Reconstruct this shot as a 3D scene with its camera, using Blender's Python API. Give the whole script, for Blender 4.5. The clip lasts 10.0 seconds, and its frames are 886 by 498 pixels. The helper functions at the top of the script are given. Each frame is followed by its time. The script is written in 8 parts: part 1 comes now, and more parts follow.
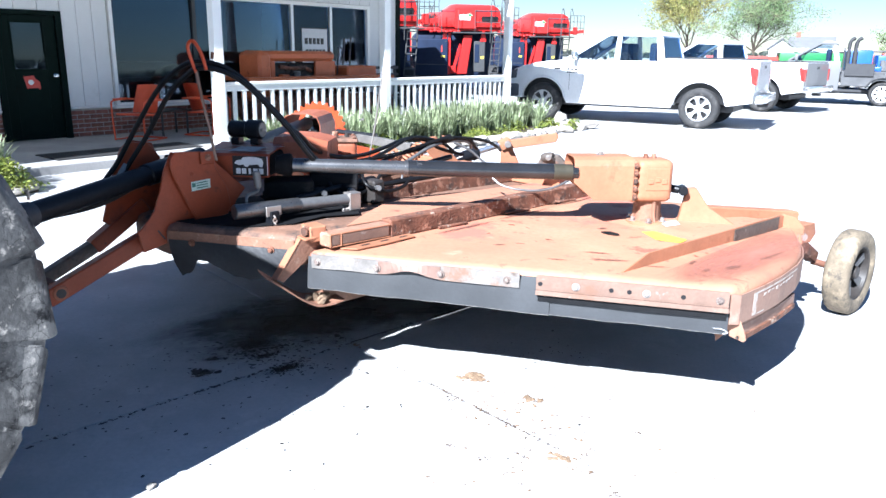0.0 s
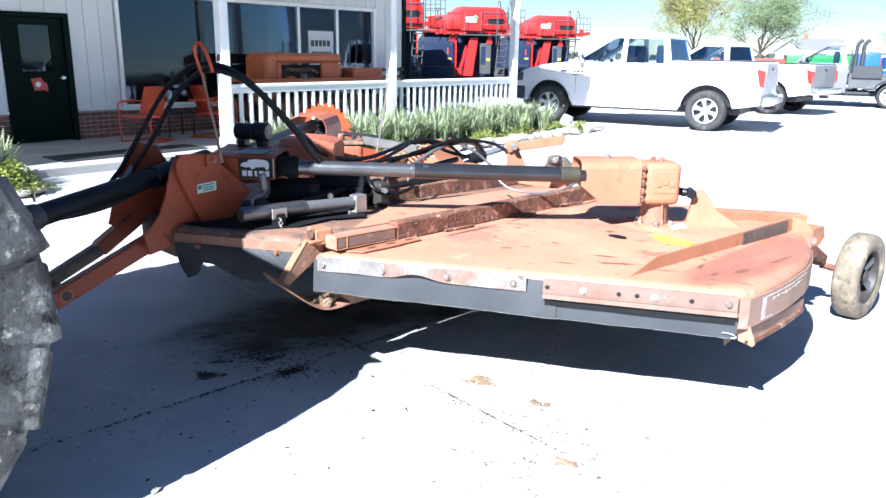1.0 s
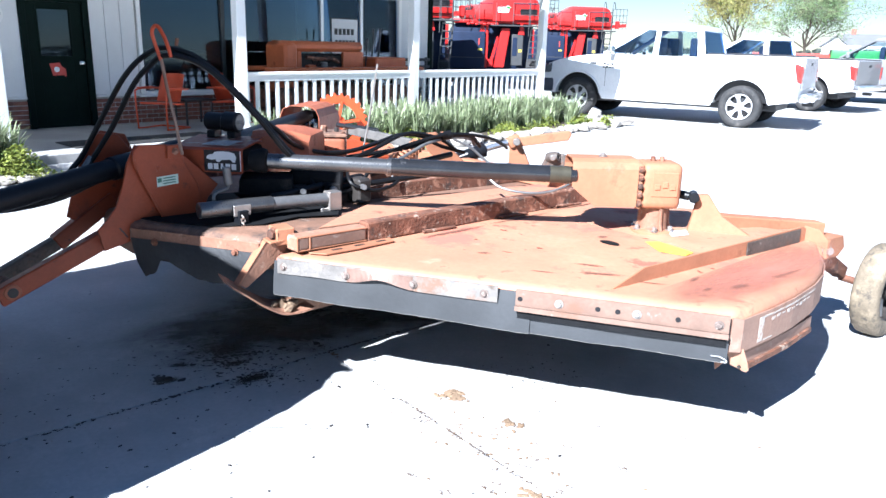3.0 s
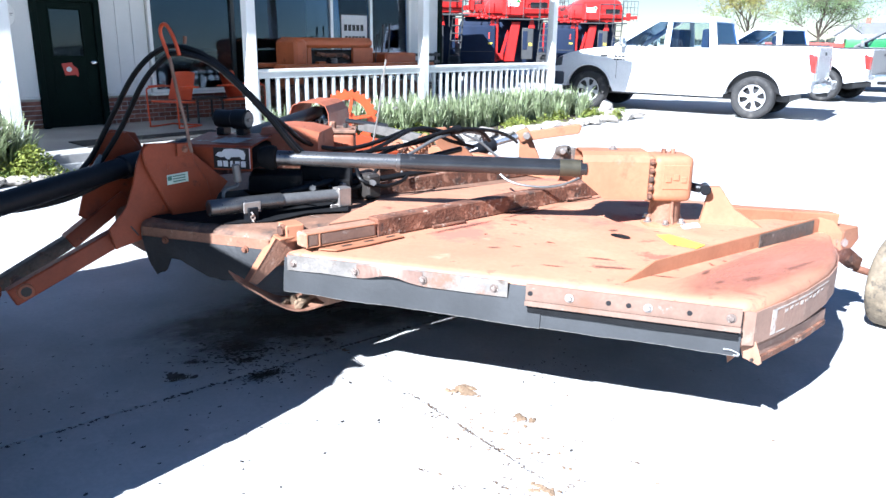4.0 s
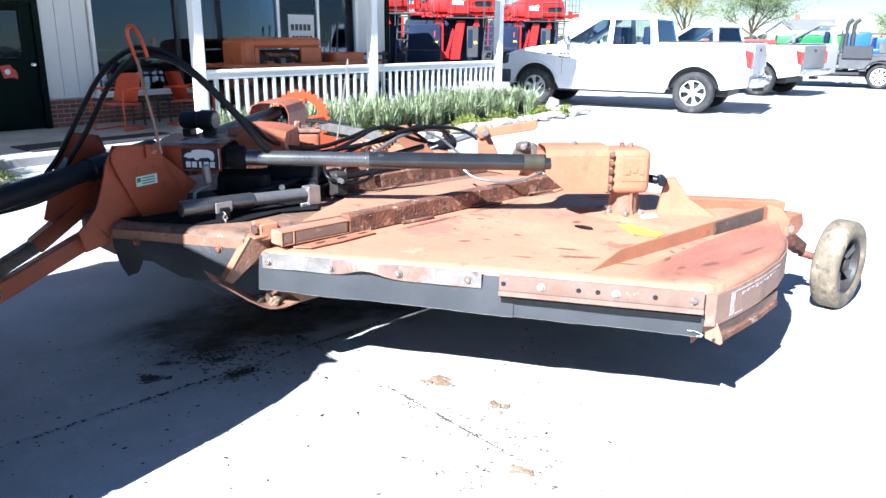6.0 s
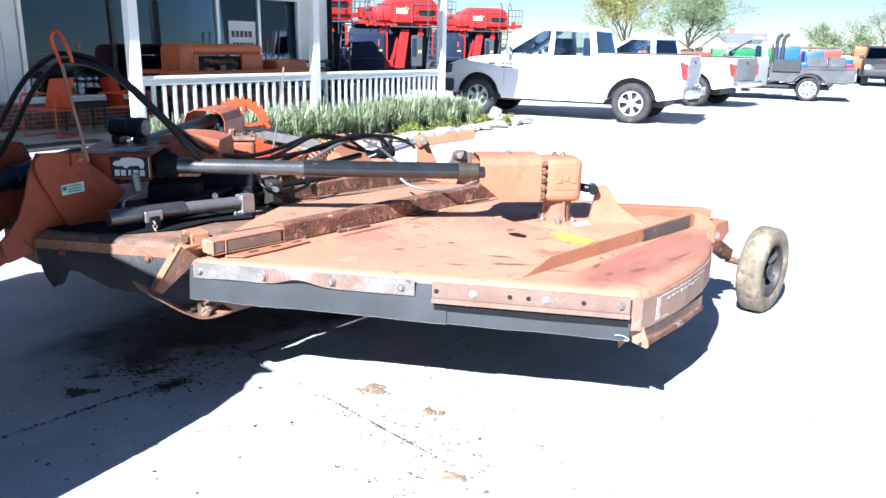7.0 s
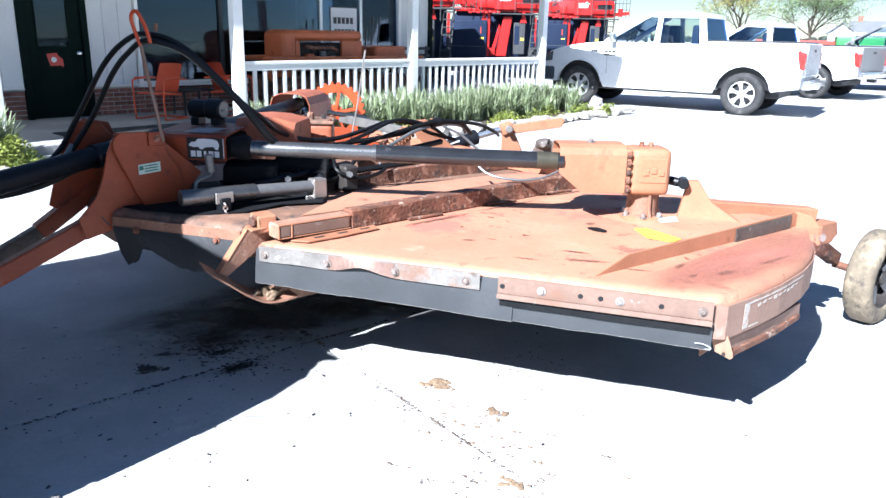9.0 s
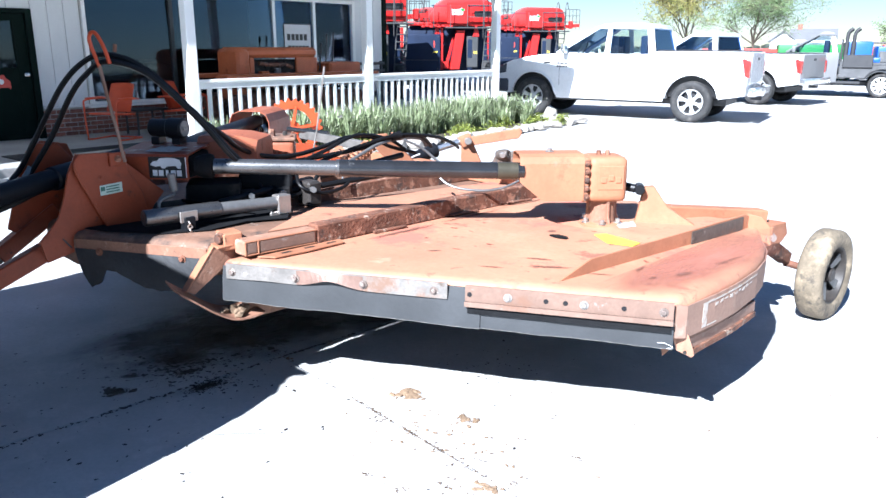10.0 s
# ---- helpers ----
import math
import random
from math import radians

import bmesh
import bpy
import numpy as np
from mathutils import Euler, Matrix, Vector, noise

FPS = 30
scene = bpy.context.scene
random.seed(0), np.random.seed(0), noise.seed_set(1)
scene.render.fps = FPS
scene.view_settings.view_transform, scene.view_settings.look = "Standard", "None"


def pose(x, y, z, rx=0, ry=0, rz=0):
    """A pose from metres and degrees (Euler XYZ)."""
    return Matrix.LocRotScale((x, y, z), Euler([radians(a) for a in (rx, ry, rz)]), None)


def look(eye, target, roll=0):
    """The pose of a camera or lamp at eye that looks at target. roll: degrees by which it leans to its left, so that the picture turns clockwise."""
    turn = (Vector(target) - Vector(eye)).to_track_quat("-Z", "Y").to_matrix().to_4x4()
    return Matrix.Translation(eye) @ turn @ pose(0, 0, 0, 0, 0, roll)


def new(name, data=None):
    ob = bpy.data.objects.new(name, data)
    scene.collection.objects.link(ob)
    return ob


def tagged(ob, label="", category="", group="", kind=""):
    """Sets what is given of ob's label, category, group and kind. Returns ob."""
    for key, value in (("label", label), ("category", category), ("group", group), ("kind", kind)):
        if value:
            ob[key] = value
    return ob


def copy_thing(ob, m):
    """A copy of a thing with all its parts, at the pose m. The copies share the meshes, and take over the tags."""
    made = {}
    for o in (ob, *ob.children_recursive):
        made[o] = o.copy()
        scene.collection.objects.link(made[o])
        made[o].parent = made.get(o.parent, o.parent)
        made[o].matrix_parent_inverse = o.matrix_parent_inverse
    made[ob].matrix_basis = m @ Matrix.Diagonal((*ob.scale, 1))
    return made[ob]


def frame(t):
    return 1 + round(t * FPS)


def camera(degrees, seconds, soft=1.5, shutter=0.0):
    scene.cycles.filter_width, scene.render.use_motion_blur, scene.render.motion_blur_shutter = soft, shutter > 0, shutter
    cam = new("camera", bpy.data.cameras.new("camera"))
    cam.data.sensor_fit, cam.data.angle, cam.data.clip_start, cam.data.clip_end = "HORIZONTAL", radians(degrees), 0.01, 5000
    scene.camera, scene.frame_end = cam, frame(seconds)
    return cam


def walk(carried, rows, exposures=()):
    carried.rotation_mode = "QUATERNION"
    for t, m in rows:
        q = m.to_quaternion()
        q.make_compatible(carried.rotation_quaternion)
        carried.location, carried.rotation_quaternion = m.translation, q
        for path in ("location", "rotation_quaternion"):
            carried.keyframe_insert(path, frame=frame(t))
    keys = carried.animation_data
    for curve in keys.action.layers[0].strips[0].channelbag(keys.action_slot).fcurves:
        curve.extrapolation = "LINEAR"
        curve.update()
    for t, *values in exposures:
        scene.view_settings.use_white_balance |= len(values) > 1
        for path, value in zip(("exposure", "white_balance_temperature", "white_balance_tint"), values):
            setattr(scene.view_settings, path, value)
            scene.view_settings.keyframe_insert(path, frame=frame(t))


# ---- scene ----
cam = camera(61.0, 10.0)
PATH = [
    (0, (0.263, 0.052, 1.558), (0.105, 1.979, 1.045), 0.9),
    (0.5, (0.259, 0.052, 1.558), (0.092, 1.979, 1.048), 1.3),
    (1, (0.258, 0.07, 1.558), (0.085, 1.997, 1.05), 0.9),
    (1.5, (0.239, 0.132, 1.558), (0.054, 2.059, 1.055), 1.2),
    (2, (0.314, 0.243, 1.544), (0.123, 2.163, 1.016), -0.1),
    (2.5, (0.477, 0.359, 1.548), (0.227, 2.273, 1.021), 1.8),
    (4, (0.513, 0.386, 1.546), (0.22, 2.288, 1.001), 0.8),
    (4.5, (0.512, 0.379, 1.547), (0.211, 2.28, 1.004), 0.9),
    (5, (0.495, 0.369, 1.552), (0.164, 2.264, 1.005), -0.8),
    (5.5, (0.452, 0.323, 1.552), (0.274, 2.233, 0.986), 0.8),
    (5.7, (0.418, 0.296, 1.55), (0.234, 2.212, 1.007), 0.0),
    (6.8, (0.447, 0.272, 1.554), (0.421, 2.192, 0.992), 2.3),
    (7, (0.477, 0.265, 1.556), (0.461, 2.195, 1.032), 1.2),
    (7.5, (0.517, 0.296, 1.54), (0.47, 2.219, 0.995), 1.4),
    (8, (0.547, 0.378, 1.538), (0.364, 2.289, 0.977), 4.5),
    (8.5, (0.581, 0.425, 1.527), (0.306, 2.326, 0.97), 1.7),
    (9, (0.589, 0.423, 1.527), (0.316, 2.325, 0.97), 1.3),
    (9.5, (0.589, 0.397, 1.532), (0.417, 2.313, 0.985), 0.8),
    (10, (0.568, 0.368, 1.531), (0.4, 2.292, 1.009), 0.3),
]
walk(cam, [(t, look(eye, target, roll)) for t, eye, target, roll in PATH], [(0.0, 1.97, 5500, 10), (5.5, 1.99, 5500, 10), (7.0, 1.85, 5500, 10), (10.0, 1.87, 5500, 10)])

# sun and sky
K = Vector((0.56, 1.15, -1.0))  # the way the sunlight travels
sun = new("sun", bpy.data.lights.new("sun", "SUN"))
sun.data.energy, sun.data.angle, sun.data.color = 5.0, radians(0.53), (1.0, 0.955, 0.89)
sun.matrix_world = look((0, 0, 30), Vector((0, 0, 30)) + K)
world = bpy.data.worlds.new("sky")
scene.world = world
world.use_nodes = True
_n = world.node_tree.nodes
_sky = _n.new("ShaderNodeTexSky")
_sky.sky_type, _sky.sun_disc = "NISHITA", False
_sky.sun_elevation, _sky.sun_rotation = radians(38.0), radians(206.0)
_sky.air_density, _sky.dust_density, _sky.ozone_density = 1.0, 0.0, 3.5
_n["Background"].inputs["Strength"].default_value = 0.031
world.node_tree.links.new(_sky.outputs[0], _n["Background"].inputs["Color"])

# ---- small tools ----
def material(name, base, rough=0.6, metal=0.0, var=0.12, scale=6.0, fine=60.0, bump=0.15, spots=None, spot_at=0.62, spot_scale=3.0,
             coat=0.0, rand=0.0, spec=0.5, spot_soft=0.08, spot_rough=0.85):
    """A procedural surface: base colour with broad and fine variation, optional worn or stained spots, roughness variation and fine relief."""
    m = bpy.data.materials.new(name)
    m.use_nodes = True
    nt, L = m.node_tree, m.node_tree.links
    b = nt.nodes["Principled BSDF"]
    tc = nt.nodes.new("ShaderNodeTexCoord")

    def noise_tex(s, detail=5, rough_=0.6):
        n = nt.nodes.new("ShaderNodeTexNoise")
        n.inputs["Scale"].default_value, n.inputs["Detail"].default_value, n.inputs["Roughness"].default_value = s, detail, rough_
        L.new(tc.outputs["Object"], n.inputs["Vector"])
        return n

    def ramp(src, lo, hi):
        r = nt.nodes.new("ShaderNodeMapRange")
        r.inputs["From Min"].default_value, r.inputs["From Max"].default_value = lo, hi
        L.new(src, r.inputs["Value"])
        return r.outputs["Result"]

    def mix(fac, a, c, mode="MIX"):
        x = nt.nodes.new("ShaderNodeMix")
        x.data_type, x.blend_type = "RGBA", mode
        for sock, v in ((x.inputs[0], fac), (x.inputs[6], a), (x.inputs[7], c)):
            if isinstance(v, bpy.types.NodeSocket):
                L.new(v, sock)
            elif isinstance(v, (int, float)):
                sock.default_value = v
            else:
                sock.default_value = (*v, 1.0)
        return x.outputs[2]

    broad, small = noise_tex(scale), noise_tex(fine, 3)
    dark, light = [c * (1 - var * 1.6) for c in base], [min(1.0, c * (1 + var)) for c in base]
    col = mix(ramp(broad.outputs["Fac"], 0.3, 0.7), dark, light)
    col = mix(ramp(small.outputs["Fac"], 0.35, 0.65), col, mix(0.35, col, [c * (1 - var * 2) for c in base]))
    if rand:
        info = nt.nodes.new("ShaderNodeObjectInfo")
        hsv = nt.nodes.new("ShaderNodeHueSaturation")
        L.new(ramp(info.outputs["Random"], 0.0, 1.0), hsv.inputs["Value"])
        hsv.inputs["Value"].default_value = 1.0
        r = nt.nodes.new("ShaderNodeMapRange")
        r.inputs["To Min"].default_value, r.inputs["To Max"].default_value = 1 - rand, 1 + rand
        L.new(info.outputs["Random"], r.inputs["Value"])
        L.new(r.outputs["Result"], hsv.inputs["Value"])
        L.new(col, hsv.inputs["Color"])
        col = hsv.outputs["Color"]
    rgh = ramp(small.outputs["Fac"], 0.0, 1.0)
    rr = nt.nodes.new("ShaderNodeMapRange")
    rr.inputs["To Min"].default_value, rr.inputs["To Max"].default_value = max(0.02, rough - 0.1), min(1.0, rough + 0.1)
    L.new(rgh, rr.inputs["Value"])
    rough_out = rr.outputs["Result"]
    for k, spot in enumerate(spots or ()):
        s = noise_tex(spot_scale * (1.0 + 1.7 * k), 8, 0.68)
        f = ramp(s.outputs["Fac"], spot_at + 0.03 * k, spot_at + 0.03 * k + spot_soft)
        col = mix(f, col, spot)
        rm = nt.nodes.new("ShaderNodeMix")
        L.new(f, rm.inputs[0])
        L.new(rough_out, rm.inputs[2])
        rm.inputs[3].default_value = spot_rough
        rough_out = rm.outputs[0]
    L.new(col, b.inputs["Base Color"])
    L.new(rough_out, b.inputs["Roughness"])
    b.inputs["Metallic"].default_value = metal
    b.inputs["Specular IOR Level"].default_value = spec
    b.inputs["Coat Weight"].default_value = coat
    if bump:
        bp = nt.nodes.new("ShaderNodeBump")
        bp.inputs["Strength"].default_value, bp.inputs["Distance"].default_value = bump, 0.01
        L.new(small.outputs["Fac"], bp.inputs["Height"])
        L.new(bp.outputs["Normal"], b.inputs["Normal"])
    return m


def glass(name, tint=(0.8, 0.9, 0.9), rough=0.0, ior=1.52):
    """Thin pane: clear with a mirror-like sheen that grows at a slant."""
    m = bpy.data.materials.new(name)
    m.use_nodes = True
    nt = m.node_tree
    nt.nodes.clear()
    out, mixs, tr, gl, fr = (nt.nodes.new(k) for k in ("ShaderNodeOutputMaterial", "ShaderNodeMixShader", "ShaderNodeBsdfTransparent", "ShaderNodeBsdfGlossy", "ShaderNodeFresnel"))
    tr.inputs[0].default_value = (*tint, 1)
    gl.inputs["Roughness"].default_value = rough
    gl.inputs["Color"].default_value = (0.62, 0.77, 1.0, 1.0)
    fr.inputs[0].default_value = ior
    for a, c in ((fr.outputs[0], mixs.inputs[0]), (tr.outputs[0], mixs.inputs[1]), (gl.outputs[0], mixs.inputs[2]), (mixs.outputs[0], out.inputs[0])):
        nt.links.new(a, c)
    return m


def thing(name, label, category, at=(0, 0, 0), group="", kind="", turn=0.0):
    ob = new(name)
    ob.empty_display_size = 0.1
    ob.matrix_basis = pose(*at, 0, 0, turn)
    return tagged(ob, label, category, group, kind)


def root_inverse(ob):
    m = Matrix.Identity(4)
    while ob:
        m = (ob.matrix_parent_inverse @ ob.matrix_basis) @ m
        ob = ob.parent
    return m.inverted()


def part(name, bm, mat, parent=None, label="", smooth=False, local=False):
    """Links a bmesh as one mesh object under a thing or part. local: its coordinates are those of the parent, else of the world."""
    me = bpy.data.meshes.new(name)
    bmesh.ops.recalc_face_normals(bm, faces=bm.faces)
    bm.to_mesh(me)
    bm.free()
    me.materials.append(mat)
    if smooth:
        for p in me.polygons:
            p.use_smooth = True
        me.set_sharp_from_angle(angle=radians(38))
    ob = new(name, me)
    if parent:
        ob.parent = parent
        if not local:
            ob.matrix_parent_inverse = root_inverse(parent)
    if label:
        ob["label"] = label
    return ob


def solid(name, bm, mat, label, category, group="", kind="", smooth=False):
    return tagged(part(name, bm, mat, None, "", smooth), label, category, group, kind)


def bevelled(bm, width, segments=2, angle=30):
    if width:
        es = [e for e in bm.edges if len(e.link_faces) == 2 and e.calc_face_angle(0) > radians(angle)]
        bmesh.ops.bevel(bm, geom=es, offset=width, segments=segments, affect="EDGES", profile=0.6, clamp_overlap=True)
    return bm


def box(sx, sy, sz, m=None, bev=0.004, bm=None, seg=1):
    """A box centred at m, with eased edges."""
    b = bmesh.new()
    bmesh.ops.create_cube(b, size=1.0, matrix=Matrix.Diagonal((sx, sy, sz, 1)))
    bevelled(b, min(bev, 0.45 * min(sx, sy, sz)), seg)
    return merged(bm, b, m)


def merged(bm, b, m=None):
    if m is not None:
        bmesh.ops.transform(b, matrix=m, verts=b.verts)
    if bm is None:
        return b
    me = bpy.data.meshes.new("tmp")
    b.to_mesh(me)
    b.free()
    bm.from_mesh(me)
    bpy.data.meshes.remove(me)
    return bm


def span(p, q):
    """A pose at the middle of p and q whose z axis runs from p to q, x kept level."""
    p, q = Vector(p), Vector(q)
    d = (q - p).normalized()
    x = Vector((0, 0, 1)).cross(d) if abs(d.z) < 0.99 else Vector((1, 0, 0))
    x.normalize()
    y = d.cross(x)
    m = Matrix((x, y, d)).transposed().to_4x4()
    m.translation = (p + q) / 2
    return m, (q - p).length


def beam(p, q, w, h, bm=None, bev=0.004):
    """A bar from p to q: w wide across the level, h high."""
    m, n = span(p, q)
    return box(w, h, n, m, bev, bm)


def rod(p, q, r, r2=None, bm=None, seg=14, bev=0.0):
    m, n = span(p, q)
    b = bmesh.new()
    bmesh.ops.create_cone(b, cap_ends=True, segments=seg, radius1=r, radius2=r if r2 is None else r2, depth=n)
    bevelled(b, bev, 1, 60)
    return merged(bm, b, m)


def slab(pts, thick, bm=None, bev=0.003, down=None):
    """A plate: a flat outline of points in space, thickened by thick along its normal (or along down)."""
    b = bmesh.new()
    f = b.faces.new([b.verts.new(p) for p in pts])
    f.normal_update()
    off = Vector(down) * thick if down else f.normal * thick
    r = bmesh.ops.extrude_face_region(b, geom=[f])
    bmesh.ops.translate(b, vec=off, verts=[v for v in r["geom"] if isinstance(v, bmesh.types.BMVert)])
    bmesh.ops.recalc_face_normals(b, faces=b.faces)
    bevelled(b, bev, 1)
    return merged(bm, b)


def smooth_line(pts, n=8):
    """Points on a smooth curve through pts."""
    pts = [Vector(p) for p in pts]
    p = [2 * pts[0] - pts[1], *pts, 2 * pts[-1] - pts[-2]]
    out = []
    for i in range(1, len(p) - 2):
        for k in range(n):
            t = k / n
            out.append(0.5 * (2 * p[i] + (p[i + 1] - p[i - 1]) * t + (2 * p[i - 1] - 5 * p[i] + 4 * p[i + 1] - p[i + 2]) * t * t + (3 * p[i] - p[i - 1] - 3 * p[i + 1] + p[i + 2]) * t ** 3))
    return out + [pts[-1]]


def hose(pts, r, bm=None, seg=8, n=8, taper=None):
    """A round tube along a smooth curve through pts."""
    line = smooth_line(pts, n)
    b = bm or bmesh.new()
    rings, x = [], None
    for i, c in enumerate(line):
        d = (line[min(i + 1, len(line) - 1)] - line[max(i - 1, 0)]).normalized()
        if x is None:
            x = d.orthogonal().normalized()
        x = (x - d * x.dot(d)).normalized()
        y = d.cross(x)
        rr = r if taper is None else r + (taper - r) * i / (len(line) - 1)
        rings.append([b.verts.new(c + rr * (math.cos(a) * x + math.sin(a) * y)) for a in (2 * math.pi * k / seg for k in range(seg))])
    for p, q in zip(rings, rings[1:]):
        for k in range(seg):
            b.faces.new((p[k], p[(k + 1) % seg], q[(k + 1) % seg], q[k]))
    b.faces.new(rings[0][::-1])
    b.faces.new(rings[-1])
    return b


def turned(profile, seg=32, m=None, bm=None, close=True):
    """A body of revolution about z: profile of (radius, z), closed from the last point to the first when close."""
    b = bmesh.new()
    rings = [[b.verts.new((r * math.cos(a), r * math.sin(a), z)) for a in (2 * math.pi * k / seg for k in range(seg))] for r, z in profile]
    pairs = list(zip(rings, rings[1:])) + ([(rings[-1], rings[0])] if close else [])
    for p, q in pairs:
        for k in range(seg):
            b.faces.new((p[k], p[(k + 1) % seg], q[(k + 1) % seg], q[k]))
    bmesh.ops.remove_doubles(b, verts=b.verts, dist=1e-5)
    return merged(bm, b, m)


def bolt(p, axis, r=0.014, h=0.012):
    """A hexagon bolt head on its washer."""
    a = Vector(axis).normalized()
    p = Vector(p)
    b = rod(p, p + a * 0.003, r * 1.6, seg=14)
    return rod(p + a * 0.003, p + a * h, r, bm=b, seg=6, bev=0.002)


def arc(cx, cz, r, a0, a1, n=8):
    return [(cx + r * math.cos(radians(a0 + (a1 - a0) * i / n)), cz + r * math.sin(radians(a0 + (a1 - a0) * i / n))) for i in range(n + 1)]


def rough_up(bm, amount, scale=4.0, axis=None):
    for v in bm.verts:
        d = noise.noise_vector(v.co * scale) * amount
        v.co += d if axis is None else Vector(axis) * d.length * (1 if d.x > 0 else -1)
    return bm


def tyre_profile(R, w, rim):
    h = R - rim
    return [(rim, -w * 0.36), (rim + h * 0.25, -w * 0.47), (rim + h * 0.60, -w * 0.50), (rim + h * 0.85, -w * 0.44), (R - h * 0.03, -w * 0.33), (R, -w * 0.18), (R, w * 0.18), (R - h * 0.03, w * 0.33), (rim + h * 0.85, w * 0.44), (rim + h * 0.60, w * 0.50), (rim + h * 0.25, w * 0.47), (rim, w * 0.36)]


# ---- materials ----
PAINT = material("faded_orange_paint", (0.365, 0.160, 0.088), 0.62, var=0.13, scale=4, fine=55, bump=0.12, spots=[(0.17, 0.07, 0.04), (0.27, 0.18, 0.13)], spot_at=0.60, spot_scale=3.2, spot_soft=0.12, spec=0.35)
DECKPAINT = material("sun_bleached_deck_paint", (0.43, 0.206, 0.125), 0.60, var=0.12, scale=2.2, fine=38, bump=0.14, spots=[(0.40, 0.135, 0.092), (0.24, 0.10, 0.065), (0.45, 0.235, 0.15), (0.15, 0.065, 0.045), (0.38, 0.14, 0.09)], spot_at=0.555, spot_scale=1.7, spot_soft=0.07)
PORCHGREY = material("dusty_grey_porch_concrete", (0.34, 0.335, 0.325), 0.85, var=0.12, scale=1.5, fine=40, bump=0.15, spots=[(0.24, 0.235, 0.225), (0.42, 0.41, 0.395)], spot_at=0.57, spot_scale=1.2, spot_soft=0.2)
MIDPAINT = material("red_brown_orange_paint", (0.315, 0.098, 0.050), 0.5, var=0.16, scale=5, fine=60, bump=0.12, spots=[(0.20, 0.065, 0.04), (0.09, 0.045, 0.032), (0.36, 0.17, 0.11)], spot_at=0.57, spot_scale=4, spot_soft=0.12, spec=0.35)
DUSTY = material("dusty_scraped_orange_paint", (0.31, 0.19, 0.14), 0.75, var=0.14, scale=5, fine=60, bump=0.2, spots=[(0.16, 0.075, 0.045), (0.33, 0.24, 0.19)], spot_at=0.54, spot_scale=5, spot_soft=0.14)
# orange darkened and reddened for plates standing in the tractor's shade
SHADEORANGE = material("glossier_shade_toned_orange", (0.275, 0.054, 0.020), 0.42, var=0.14, scale=5, fine=70, bump=0.06, spots=[(0.15, 0.042, 0.025), (0.07, 0.035, 0.026)], spot_at=0.60, spot_scale=4, spec=0.3)
RUST = material("rusty_steel", (0.19, 0.078, 0.045), 0.8, var=0.35, scale=9, fine=60, bump=0.6, spots=[(0.07, 0.042, 0.033), (0.33, 0.165, 0.105), (0.36, 0.28, 0.22)], spot_at=0.52, spot_scale=6)
STEEL = material("worn_bare_steel", (0.46, 0.43, 0.40), 0.38, 0.75, var=0.15, scale=7, fine=90, bump=0.1, spots=[(0.26, 0.15, 0.10)], spot_at=0.60, spot_scale=5)
STRIP = material("scuffed_steel_strip", (0.28, 0.26, 0.24), 0.45, 0.5, var=0.25, scale=9, fine=70, bump=0.15, spots=[(0.24, 0.155, 0.115), (0.15, 0.12, 0.10), (0.48, 0.46, 0.44)], spot_at=0.55, spot_scale=3)
SHAFT = material("polished_dark_shaft", (0.085, 0.087, 0.092), 0.19, 0.8, var=0.2, scale=6, fine=80, bump=0.05, spots=[(0.24, 0.235, 0.23)], spot_at=0.62, spot_scale=3.5, spot_rough=0.4)
BLACK = material("black_plastic_guard", (0.009, 0.010, 0.013), 0.42, var=0.2, scale=7, fine=60, bump=0.06, spots=[(0.025, 0.025, 0.025)], spot_at=0.66, spec=0.22)
HOSE = material("black_rubber_hose", (0.007, 0.007, 0.008), 0.45, var=0.2, scale=10, fine=90, bump=0.08, spec=0.22)
RUBBER = material("grey_rubber_flap", (0.040, 0.043, 0.047), 0.48, var=0.16, scale=5, fine=60, bump=0.08, spots=[(0.085, 0.087, 0.09)], spot_at=0.60, spot_scale=3, spot_soft=0.2)
TYRE = material("weathered_tyre_rubber", (0.068, 0.068, 0.068), 0.40, var=0.5, scale=4, fine=45, bump=0.35, spots=[(0.19, 0.185, 0.175), (0.012, 0.012, 0.013), (0.34, 0.32, 0.29)], spot_at=0.52, spot_scale=5, spot_soft=0.09, spec=0.35)
MUDTYRE = material("dusty_tyre_rubber", (0.185, 0.150, 0.105), 0.85, var=0.25, scale=7, fine=70, bump=0.4, spots=[(0.33, 0.265, 0.18), (0.05, 0.045, 0.040)], spot_at=0.50, spot_scale=6, spot_soft=0.15)
CARTYRE = material("car_tyre_rubber", (0.03, 0.03, 0.031), 0.75, var=0.2, scale=6, fine=60, bump=0.2, spots=[(0.11, 0.10, 0.09)], spot_at=0.55, spot_scale=5, spot_soft=0.2)
CONCRETE = material("pale_concrete", (0.480, 0.476, 0.472), 0.85, var=0.13, scale=1.6, fine=45, bump=0.2, spots=[(0.385, 0.382, 0.380), (0.54, 0.535, 0.525), (0.34, 0.34, 0.34)], spot_at=0.54, spot_scale=1.7, spot_soft=0.2, spec=0.25, rand=0.02)
GROUND = material("pale_gravel", (0.455, 0.452, 0.445), 0.92, var=0.08, scale=0.25, fine=24, bump=0.3, spots=[(0.385, 0.383, 0.375)], spot_at=0.57, spot_scale=0.4, spot_soft=0.25, spec=0.2)
